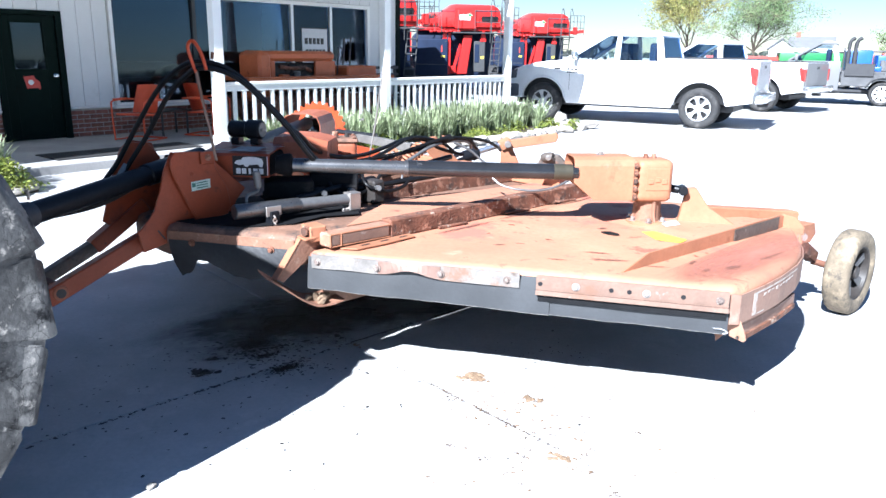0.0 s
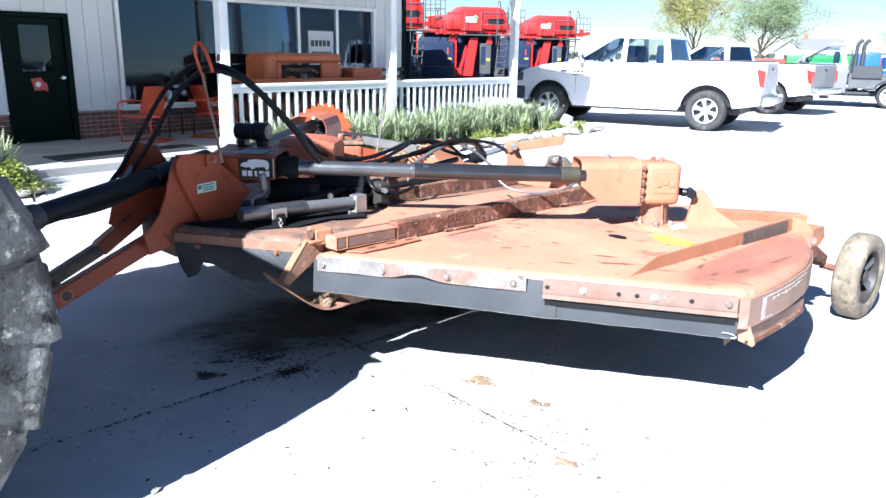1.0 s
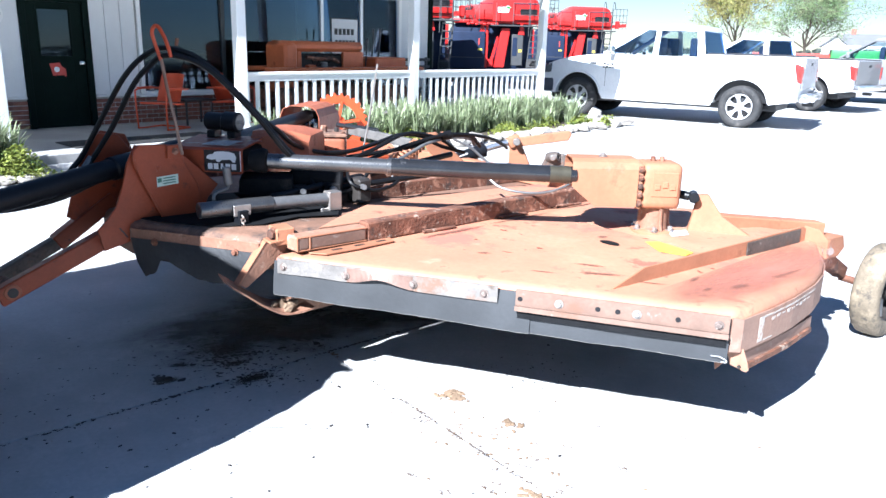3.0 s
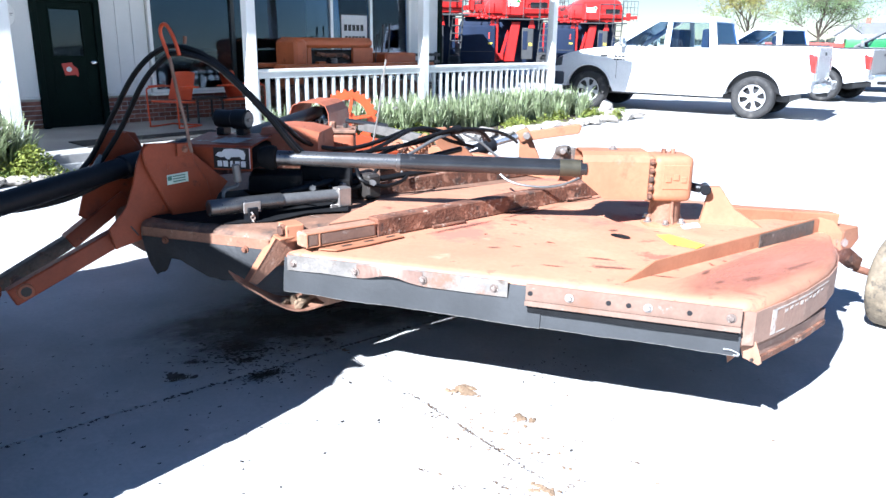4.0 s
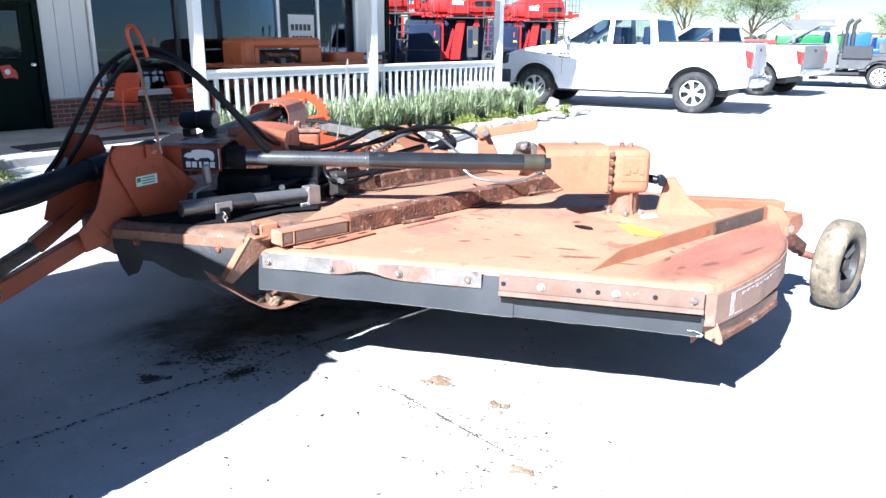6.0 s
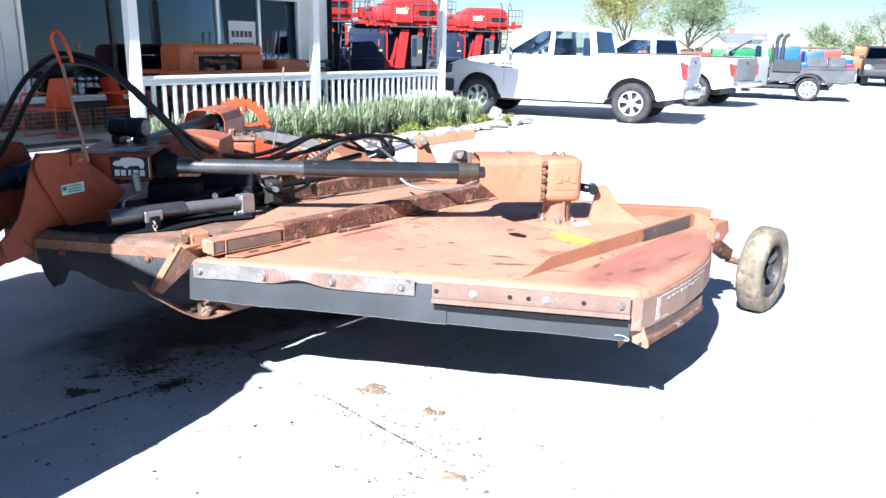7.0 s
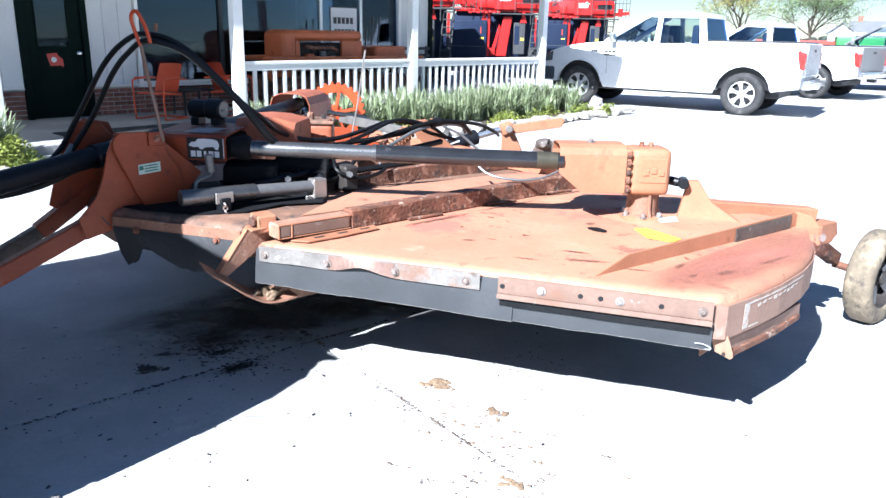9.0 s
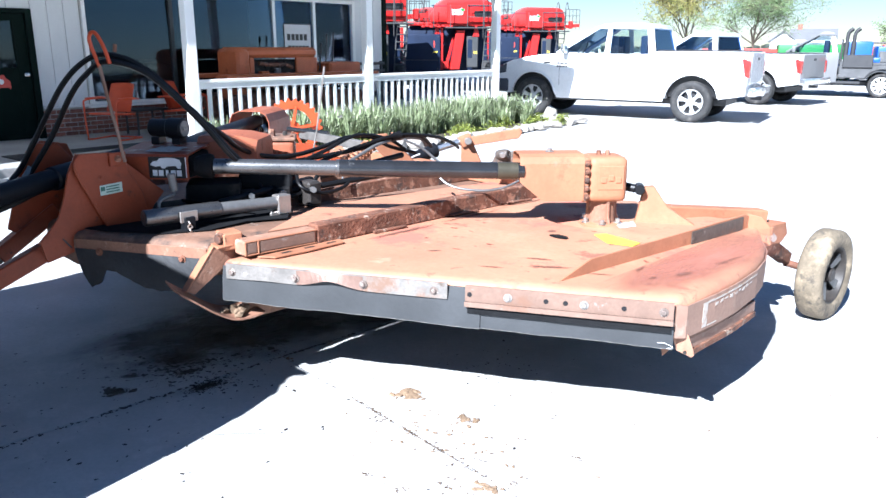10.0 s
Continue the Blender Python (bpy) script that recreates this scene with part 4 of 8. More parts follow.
# ---- combines ----
def combine(at, turn):
    th = thing("combine_harvester", "bright red combine harvester with dark side panel", "combine", (at[0], at[1], 0.43), "parked combines", turn=turn)
    th.scale = (0.72, 0.72, 0.72)
    p = lambda n, b, m, l="", sm=False: part(n, b, m, th, l, sm, local=True)
    p("body", extrude_profile([(-2.5, -0.35), (1.5, -0.35), (1.5, 2.35), (1.2, 2.5), (-2.2, 2.5), (-2.5, 2.2)], 0.05, 4.5, 0.06), COMBDARK, "dark machine body", True)
    sp_ = p("side_panel", box(1.75, 0.14, 1.72, pose(-1.70, -0.50, 1.20), 0.09, seg=3), COMBDARK, "dark blue-black side panel", True)
    part("panel_strip", box(1.55, 0.012, 0.035, pose(-1.70, -0.574, 0.86), 0.004), COMBGREY, sp_, local=True)
    part("panel_mark", box(0.05, 0.012, 0.30, pose(-1.12, -0.574, 1.60), 0.0), REDDECAL, sp_, local=True)
    part("panel_decal", box(0.20, 0.012, 0.08, pose(-1.06, -0.574, 1.24), 0.0), YELLOW, sp_, "small yellow label", local=True)
    for x in (-2.46, -0.94):
        for z in (0.46, 1.94):
            part("panel_bolt", rod((x, -0.565, z), (x, -0.59, z), 0.025, seg=8), COMBGREY, sp_, local=True)
    p("chute", slab([(-0.38, -0.5, 0.42), (0.12, -0.5, 0.42), (0.36, -0.5, 2.25), (-0.06, -0.5, 2.25)], 0.35, bev=0.03, down=(0, 1, 0)), COMBINE, "slanted red chute", True)
    p("chute_side", slab([(-0.62, -0.40, 0.55), (-0.50, -0.40, 0.45), (-0.16, -0.40, 1.7), (-0.24, -0.40, 1.9)], 0.25, bev=0.02, down=(0, 1, 0)), COMBINE)
    p("chute_foot", box(0.30, 0.3, 0.34, pose(-0.55, -0.35, 0.62), 0.04), COMBINE)
    p("grey_panel", box(0.55, 0.10, 1.45, pose(0.72, -0.42, 1.25), 0.03), COMBGREY, "grey side panel", True)
    p("grey_opening", box(0.22, 0.02, 0.85, pose(0.60, -0.475, 1.40), 0.02), COMBDARK, "dark vent opening")
    p("panel_decal", box(0.16, 0.012, 0.12, pose(0.86, -0.475, 1.22), 0.0), YELLOW, "small yellow label")
    p("corner_post", slab([(0.72, -0.5, 1.95), (1.05, -0.5, 1.95), (0.94, -0.5, 2.45), (0.84, -0.5, 2.45)], 0.2, bev=0.02, down=(0, 1, 0)), COMBINE)
    p("cover", box(4.2, 0.7, 0.20, pose(-0.3, 0.15, 2.55), 0.06, seg=2), COMBINE, "", True)
    p("platform", box(2.6, 0.8, 0.06, pose(0.7, -0.35, 2.36), 0.01), COMBGREY)
    hood = extrude_profile([(-1.30, 2.62), (-1.34, 3.00), (-1.10, 3.40), (-0.75, 3.64), (-0.45, 3.68), (1.35, 3.66), (1.62, 3.52), (1.74, 3.20), (1.74, 2.62)], -0.35, 2.6, 0.08)
    hd = p("hood", hood, COMBINE, "wide red engine hood", True)
    part("hood_step", box(1.05, 0.08, 0.95, pose(0.02, -0.38, 3.02), 0.03), COMBINE, hd, "raised red hood panel", local=True)
    part("hood_gap", box(0.80, 0.10, 0.24, pose(1.20, -0.34, 3.02), 0.02), DECALBLACK, hd, "dark air gap in the hood", local=True)
    part("hood_seam", box(2.9, 0.03, 0.025, pose(0.18, -0.352, 3.36), 0.0), COMBDARK, hd, local=True)
    part("emblem", slab([(-0.26, -0.42, 2.95), (0.24, -0.42, 2.95), (0.26, -0.42, 3.12), (0.36, -0.42, 3.16), (0.20, -0.42, 3.28), (0.08, -0.42, 3.20), (-0.28, -0.42, 3.20)], 0.012, bev=0, down=(0, -1, 0)), DECALWHITE, hd, "plain white hood emblem", local=True)
    part("emblem_leaf", slab([(0.10, -0.433, 3.17), (0.21, -0.433, 3.26), (0.34, -0.433, 3.16), (0.22, -0.433, 3.12)], 0.012, bev=0, down=(0, -1, 0)), FIELDGREEN, hd, local=True)
    for k in range(4):
        part("emblem_bar", box(0.07, 0.012, 0.05, pose(-0.18 + 0.11 * k, -0.437, 3.05), 0.0), REDDECAL, hd, local=True)
    p("tank", box(3.6, 2.0, 0.9, pose(0.1, 3.1, 2.95), 0.10, seg=2), COMBINE, "red grain tank", True)
    p("hopper_end", box(0.7, 0.8, 0.55, pose(-1.75, 0.1, 2.95), 0.06, seg=2), COMBINE, "red hopper end", True)
    p("hopper_gap", box(0.5, 0.05, 0.16, pose(-1.75, -0.31, 3.02), 0.01), DECALBLACK, "dark opening in the hopper end")
    for x in (1.18, 1.60):
        p("ladder_rail", beam((x - 0.05, -0.66, -0.25), (x + 0.16, -0.55, 2.4), 0.05, 0.05), COMBGREY)
    for k in range(-2, 7):
        p("ladder_step", box(0.42, 0.16, 0.05, pose(1.41 + 0.022 * k, -0.61, 0.5 + 0.29 * k), 0.01), COMBGREY)
    for k in range(8):
        p("fin", box(0.16, 0.34, 0.09, pose(-1.65 + 0.19 * k, -0.55, 2.40 + 0.03 * (k % 2)), 0.035, seg=2), COMBINE)
    p("side_frame", beam((-0.75, -0.40, 0.4), (-0.75, -0.40, 2.35), 0.12, 0.10), COMBINE)
    p("side_frame", beam((-2.66, -0.40, 0.4), (-2.66, -0.40, 2.35), 0.14, 0.10), COMBINE)
    p("lower_panel", box(2.1, 0.10, 0.62, pose(-1.6, -0.30, 0.0), 0.04), COMBGREY, "grey lower shield")
    p("lower_panel", box(1.3, 0.10, 0.50, pose(0.5, -0.25, 0.02), 0.04), COMBDARK, "dark lower shield")
    p("hanger", slab([(-1.1, -0.45, 2.05), (-0.85, -0.45, 2.05), (-0.93, -0.45, 2.6), (-1.0, -0.45, 2.6)], 0.12, bev=0.02, down=(0, 1, 0)), COMBINE)
    # guard rails along the platform and the ladder's grips
    for x in (-1.15, -0.35, 0.45, 1.25, 1.72):
        p("rail_post", rod((x, -0.72, 2.36), (x, -0.72, 3.40), 0.02, seg=8), COMBGREY)
    for z in (2.85, 3.38):
        p("rail_bar", rod((0.45, -0.72, z), (1.72, -0.72, z), 0.018, seg=8), COMBGREY)
        p("rail_bar", rod((1.72, -0.72, z), (1.72, 1.2, z), 0.018, seg=8), COMBGREY)
    for x in (1.20, 1.70):
        p("grip", hose([(x, -0.70, 1.9), (x, -0.74, 2.9), (x + 0.02, -0.72, 3.75), (x + 0.12, -0.55, 3.92), (x + 0.22, -0.40, 3.6)], 0.02, n=4), COMBGREY, "bent ladder grip", True)
    p("diagonal", rod((-1.9, -0.5, 2.5), (-1.55, -0.5, 3.6), 0.02, seg=8), COMBGREY)
    p("diagonal", rod((-1.45, -0.5, 2.5), (-1.7, -0.5, 3.6), 0.02, seg=8), COMBGREY)
    # wire cage behind
    for z in (2.9, 3.2, 3.5, 3.8, 4.1):
        p("cage_bar", rod((-2.45, 0.6, z), (-1.45, 0.6, z), 0.014, seg=6), COMBGREY)
    for x in (-2.45, -2.2, -1.95, -1.7, -1.45):
        p("cage_post", rod((x, 0.6, 2.5), (x, 0.6, 4.1 + 0.12 * math.sin(x * 9)), 0.014, seg=6), COMBGREY)
    for z in (2.9, 3.25, 3.6):
        p("cage_bar", rod((1.9, 0.4, z), (2.7, 0.4, z), 0.016, seg=6), COMBGREY)
    for x in (1.9, 2.1, 2.3, 2.5, 2.7):
        p("cage_post", rod((x, 0.4, 2.5), (x, 0.4, 3.6), 0.016, seg=6), COMBGREY)
    p("arm", beam((1.75, -0.2, 2.62), (2.6, -0.2, 2.70), 0.14, 0.18), COMBINE)
    p("arm_end", box(0.24, 0.2, 0.42, pose(2.1, -0.25, 2.72), 0.04), COMBINE)
    for s in (-1.45, 1.45):
        w = part("rear_wheel", turned(tyre_profile(0.75, 0.5, 0.38), 30, span((s - 0.01, 0.3, 0.15), (s + 0.01, 0.3, 0.15))[0]), CARTYRE, th, "", True, local=True)
        part("rim", turned([(0.0, -0.05), (0.30, -0.05), (0.38, 0.16), (0.38, -0.16)], 24, span((s - 0.01, 0.3, 0.15), (s + 0.01, 0.3, 0.15))[0], close=False), COMBINE, w, "", True, local=True)
    for s in (-1.6, 1.6):
        part("front_wheel", turned(tyre_profile(0.95, 0.7, 0.45), 30, span((s - 0.01, 4.2, 0.35), (s + 0.01, 4.2, 0.35))[0]), CARTYRE, th, "", True, local=True)
    return th


combine((-3.70, 22.46, 0), 12)
combine((-1.36, 27.57, 0), 8)
combine((1.44, 33.33, 0), 4)

# ---- distance ----
HX, HY = 36.5, 92.0
hs = thing("house", "low white house with a grey shingle roof", "house", (HX, HY, 0), turn=-20)
Hh = pose(HX, HY, 0, 0, 0, -20)
part("wall", box(4.4, 6, 2.4, Hh @ pose(-2.2, 0, 1.2), 0.02), SIDING, hs)
part("roof", slab([Hh @ Vector(v) for v in ((-4.4, -3.5, 2.3), (-4.4, 0, 3.6), (-4.4, 3.5, 2.3))], 4.9, bev=0.03, down=pose(0, 0, 0, 0, 0, -20) @ Vector((1, 0, 0))), ROOFGREY, hs)
part("gable", slab([Hh @ Vector(v) for v in ((-6.2, -4.6, 0), (-3.6, -4.6, 0), (-3.6, -4.6, 2.2), (-4.9, -4.6, 3.2), (-6.2, -4.6, 2.2))], 3.5, bev=0.02, down=pose(0, 0, 0, 0, 0, -20) @ Vector((0, 1, 0))), SIDING, hs, "white gabled wing")
for s_ in (-1, 1):
    part("gable_roof", beam(Hh @ Vector((-4.9, -3.0, 3.32)), Hh @ Vector((-4.9 + s_ * 1.6, -3.0, 2.10)), 3.8, 0.10), ROOFGREY, hs)
part("chimney", box(0.5, 0.5, 0.8, Hh @ pose(-3.4, 0, 3.7), 0.02), BRICK, hs, "red brick chimney")
part("window", box(1.2, 0.06, 1.0, Hh @ pose(-1.6, -3.03, 1.4), 0.01), DARKTRIM, hs)
part("window", box(1.0, 0.06, 1.0, Hh @ pose(-4.9, -4.63, 1.3), 0.01), DARKTRIM, hs)


def machine(name, label, cat, at, turn, bits):
    th = thing(name, label, cat, at, turn=turn)
    for n, size, c, mt, l in bits:
        part(n, box(*size, pose(*c), min(size) * 0.12, seg=2), mt, th, l, True, local=True)
    for x, y, r in ((-1.2, -0.8, 0.4), (1.2, -0.8, 0.4)):
        part("wheel", turned(tyre_profile(r, 0.28, r * 0.5), 20, span((x, y - 0.01, r), (x, y + 0.01, r))[0]), CARTYRE, th, "", True, local=True)
    return th


machine("grain_wagon", "green and white farm wagon", "wagon", (14.6, 38.0, 0), -15, [("body", (3.2, 1.8, 0.65), (0, 0, 1.35), FIELDGREEN, ""), ("cover", (3.4, 2.0, 0.12), (0, 0, 1.80), DECALWHITE, "pale flat cover"), ("frame", (3.0, 0.8, 0.25), (0, 0, 0.7), COMBGREY, "")])
machine("red_trailer", "low red farm trailer", "trailer", (11.6, 39.5, 0), -12, [("bed", (4.2, 1.8, 0.45), (0, 0, 1.25), REDDECAL, ""), ("frame", (4.0, 0.8, 0.3), (0, 0, 0.75), COMBGREY, "")])
machine("blue_tank_trailer", "blue plastic tanks on a trailer", "trailer", (15.75, 35.2, 0), -15, [("tank", (0.95, 1.2, 1.1), (-0.35, 0, 1.25), BLUE, "blue plastic tank"), ("tank", (0.8, 1.2, 0.9), (0.7, 0, 1.15), BLUE, "blue plastic tank"), ("frame", (3.0, 0.8, 0.25), (0, 0, 0.55), COMBGREY, "")])
machine("orange_implement", "orange red farm implement", "implement", (19.6, 41.3, 0), -20, [("body", (1.5, 1.2, 0.5), (0.3, 0, 1.45), REDDECAL, ""), ("hopper", (0.7, 1.0, 0.5), (-0.8, 0, 1.35), LUGORANGE, ""), ("top", (2.0, 0.2, 0.08), (0, 0, 1.78), COMBGREY, ""), ("box", (0.5, 0.8, 0.35), (1.3, 0, 1.25), DECALWHITE, ""), ("frame", (3.0, 0.8, 0.3), (0, 0, 0.75), COMBGREY, "")])
ex = machine("yellow_loader", "orange-yellow loader with folded boom", "loader", (22.3, 41.5, 0), -20, [("body", (1.6, 1.4, 0.6), (0, 0, 1.1), OLDORANGE, ""), ("cab", (0.6, 0.9, 0.6), (-0.4, 0, 1.6), OLDORANGE, ""), ("weight", (0.5, 1.2, 0.5), (0.8, 0, 1.1), RUST, "")])
part("boom", beam((-0.2, -0.9, 1.4), (1.4, -0.9, 2.3), 0.12, 0.18), OLDORANGE, ex, local=True)
part("boom", beam((1.4, -0.9, 2.3), (2.6, -0.9, 1.0), 0.10, 0.16), OLDORANGE, ex, local=True)
machine("green_implement", "green farm implement parked among machines", "implement", (25.6, 42.5, 0), -20, [("body", (2.2, 1.6, 0.9), (0, 0, 1.3), FIELDGREEN, ""), ("frame", (3.0, 0.8, 0.3), (0, 0, 0.7), COMBGREY, "")])
pickup("pickup_truck", "dark parked pickup seen from its front", (23.4, 42.2, 0), -114, CARBLACK, 0.9, beltz=1.3)


def tree(at, height, spread, seed, leaves, leaf=0.16, lean=0.0, mat=TREELEAF, label="spring tree with sparse pale green leaves", thick=0.009):
    rng = random.Random(seed)
    th = thing("tree", label, "tree", at, "background trees")
    base = Vector(at)
    b = bmesh.new()
    tips = []

    def grow(p, d, n, r, depth):
        pts = [p]
        for k in range(3):
            d = (d + Vector((rng.uniform(-0.22, 0.22), rng.uniform(-0.22, 0.22), 0.05 - 0.03 * depth))).normalized()
            p = p + d * n / 3
            pts.append(p)
        hose(pts, r, b, 5, 2, r * 0.6)
        if depth >= 2:
            tips.extend(pts[1:])
        if depth < 5:
            for k in range(3 if depth else 7):
                a = rng.uniform(0, 6.28)
                out = Vector((math.cos(a), math.sin(a), rng.uniform(-0.1, 0.9)))
                grow(pts[rng.choice((1, 2, 3))] if depth else pts[rng.choice((2, 3))], (d * 0.55 + out * (0.45 + 0.35 * spread)).normalized(), n * rng.uniform(0.62, 0.86), max(0.008, r * 0.50), depth + 1)

    grow(base, Vector((lean, 0, 1)), height * 0.25, height * thick, 0)
    part("trunk", b, BARK, th, "", True)
    c = bmesh.new()
    for k in range(leaves):
        p = rng.choice(tips) + Vector([rng.gauss(0, 0.5) for _ in range(3)]) * height * 0.045
        q = Euler([rng.uniform(0, 6.28) for _ in range(3)]).to_matrix()
        s = leaf * rng.uniform(0.6, 1.4)
        vs = [c.verts.new(p + q @ Vector(v) * s) for v in ((-0.5, 0, 0), (0, -0.3, 0.06), (0.6, 0, 0), (0, 0.3, 0.06))]
        c.faces.new(vs)
    cr = part("crown", c, mat, th, "sparse crown of small spring leaves")
    cr["kind"] = "stuff"
    return th


tree((12.6, 54.5, 0), 10.8, 0.10, 3, 15000, leaf=0.105, mat=GOLDLEAF, label="spring tree with yellow-green catkins and young leaves")
tree((15.3, 49.0, 0), 10.4, 0.9, 21, 15000, leaf=0.085)
tree((35.4, 74, 0), 6.2, 0.15, 11, 2600, leaf=0.14, label="small dark young tree by the fence")
tree((37.6, 73, 0), 6.0, 0.3, 12, 2200, leaf=0.14)
tree((34.2, 64, 0), 10.5, 0.7, 15, 1500, leaf=0.11, label="tall nearly bare tree")
# far tree line on the horizon, thinner behind the start of the walk
rng = random.Random(5)
b = bmesh.new()
for k in range(18000):
    a = rng.uniform(-1.0, 1.5) if k < 12000 else rng.uniform(1.5, 5.28)
    d = rng.uniform(230, 260) if k < 12000 else rng.uniform(130, 150)
    h = 1.2 + 1.6 * abs(noise.noise(Vector((a * 14, 0, 3)))) + 1.4 * abs(noise.noise(Vector((a * 60, 2, 3))))
    p = Vector((math.sin(a) * d, math.cos(a) * d, rng.uniform(0, 1) ** 0.8 * h))
    q = Euler([rng.uniform(0, 6.28) for _ in range(3)]).to_matrix()
    b.faces.new([b.verts.new(p + q @ Vector(v) * 1.1) for v in ((-0.6, 0, 0), (0, -0.5, 0.1), (0.6, 0, 0), (0, 0.5, 0.1))])
solid("far_tree_line", b, FARLEAF, "distant pale tree line on the horizon", "tree line", kind="stuff")

# ---- the rotary cutter: a outward from the near hinge, b rearward ----
MB = Vector((0.640, 0.768, 0)).normalized()
MA = Vector((MB.y, -MB.x, 0))
MO = Vector((-0.55, 3.44, 0))
CEN = -0.80  # its centre line
BEAR = math.degrees(math.atan2(MA.y, MA.x))


def M(a, b, z):
    return MO + MA * a + MB * b + Vector((0, 0, z))


def flip_line(pts):
    return [(2 * CEN - a, b) for a, b in pts]


cutter = thing("rotary_cutter", "faded orange flex-wing rotary cutter with worn rusty decks", "rotary cutter", M(CEN, 0.6, 0))

WING = [(-0.005, -0.121), (1.580, 0.826), (1.606, 0.865), (1.612, 1.08), (1.610, 1.27), (1.586, 1.53), (1.546, 1.71), (1.486, 1.875), (1.41, 2.02), (1.33, 2.18), (1.22, 2.38), (1.10, 2.46), (0.70, 2.40), (-0.005, 2.06)]
TOPZ = lambda a, b: 0.653 - 0.010 * a


def deck_mesh(outline, top, drop, mirror=False):
    b = bmesh.new()
    cx = sum(p[0] for p in outline) / len(outline)
    cy = sum(p[1] for p in outline) / len(outline)

    def ring(inset, dz):
        r = []
        for a, c in outline:
            d = Vector((cx - a, cy - c)).normalized() * inset
            aa, bb = a + d.x, c + d.y
            am = 2 * CEN - aa if mirror else aa
            r.append(b.verts.new(M(am, bb, top(aa, bb) + dz)))
        return r
    rings = [ring(0.055, 0.0), ring(0.026, -0.005), ring(0.008, -0.018), ring(0.0, -0.040), ring(0.0, -drop), ring(0.012, -drop), ring(0.014, -0.04), ring(0.06, -0.014)]
    n = len(outline)
    for p, q in zip(rings, rings[1:]):
        for k in range(n):
            b.faces.new((p[k], p[(k + 1) % n], q[(k + 1) % n], q[k]))
    b.faces.new(rings[0])
    b.faces.new(rings[-1][::-1])
    return b


def underside(outline, z, mirror=False):
    q = [(2 * CEN - a, b) if mirror else (a, b) for a, b in outline]
    c = Vector((sum(p[0] for p in q) / len(q), sum(p[1] for p in q) / len(q)))
    return slab([M(*(c + (Vector(p) - c) * 0.975), z) for p in q], 0.012, bev=0, down=(0, 0, -1))


# hidden dark plates added to deepen the shadow below the decks
part("underside", underside(WING, 0.545), BOUNCEDARK, cutter, "unseen dirt-dark deck underside that cuts bounced light")
part("underside", underside(WING, 0.545, True), BOUNCEDARK, cutter, "unseen dirt-dark deck underside that cuts bounced light")
part("wing_deck", deck_mesh(WING, TOPZ, 0.15), DECKPAINT, cutter, "sun-bleached orange wing deck with scuffs", True)
part("wing_deck", deck_mesh(WING, TOPZ, 0.15, True), DECKPAINT, cutter, "sun-bleached orange wing deck, far side", True)
CENTRE = [(-0.04, -0.17), (-0.04, 2.02), (-0.5, 2.25), (-1.1, 2.25), (-1.56, 2.02), (-1.56, -0.17), (-0.98, -0.50), (-0.62, -0.50)]
part("centre_deck", deck_mesh(CENTRE, lambda a, b: 0.725 - 0.03 * max(0.0, b - 0.3), 0.15), GRIME, cutter, "orange centre deck, grimy and worn", True)
part("underside", underside(CENTRE, 0.585), BOUNCEDARK, cutter, "unseen dirt-dark deck underside that cuts bounced light")


def mslab(pts, thick, down, bev=0.002):
    return slab([M(*p) for p in pts], thick, bev=bev, down=down)


# front edge of the near wing: steel strips over a hanging rubber flap
F0, F1 = Vector((-0.005, -0.121)), Vector((1.583, 0.827))
FD = (F1 - F0).normalized()
FN = MA * FD.y - MB * FD.x  # out of the front edge
FLEN = (F1 - F0).length


def F(t, z, out=0.0):
    p = F0 + FD * t
    return M(p.x, p.y, z) + FN * out


def ftop(t):
    p = F0 + FD * t
    return TOPZ(p.x, p.y)


def front_flap(t0, t1, out):
    """A hanging rubber flap along the front edge, with a frayed pale lower edge."""
    b, edge, prev, n = bmesh.new(), [], None, 40
    for i in range(n + 1):
        t = t0 + (t1 - t0) * i / n
        wav = 0.003 * math.sin(t * 7) + 0.0015 * math.sin(t * 19 + 1)
        zl = 0.478 - 0.0195 * t + 0.003 * noise.noise(Vector((t * 5, 0, 0))) + 0.0025 * noise.noise(Vector((t * 40, out * 90, 0)))
        o = out + wav
        edge.append(F(t, zl - 0.001, o + 0.015 + wav * 0.6))
        zm = (ftop(t) + zl) / 2 - 0.01
        row = [b.verts.new(F(t, z, x)) for z, x in ((ftop(t) - 0.03, out), (zm, o + 0.012), (zl, o + 0.020 + wav * 0.6), (zl, o + 0.010 + wav * 0.6), (zm, o + 0.002), (ftop(t) - 0.03, out - 0.008))]
        if prev:
            for k in range(6):
                b.faces.new((prev[k], prev[(k + 1) % 6], row[(k + 1) % 6], row[k]))
        else:
            b.faces.new(row)
        prev = row
    b.faces.new(prev[::-1])
    f = part("rubber_flap", b, RUBBER, cutter, "grey rubber flap with a frayed lower edge", True)
    part("flap_edge", hose(edge, 0.0036, n=1, seg=6), FLAPEDGE, f, "pale frayed lower edge", True)
    return f


front_flap(0.0, 1.12, 0.004)
rf_ = front_flap(1.05, FLEN + 0.002, -0.003)
part("loose_thread", hose([F(FLEN - 0.055, 0.468, 0.030), F(FLEN - 0.03, 0.470, 0.034), F(FLEN - 0.012, 0.464, 0.034), F(FLEN + 0.002, 0.455, 0.034), F(FLEN - 0.02, 0.450, 0.034)], 0.0010, n=6, seg=6), DECALWHITE, rf_, "loose pale cord end", True)


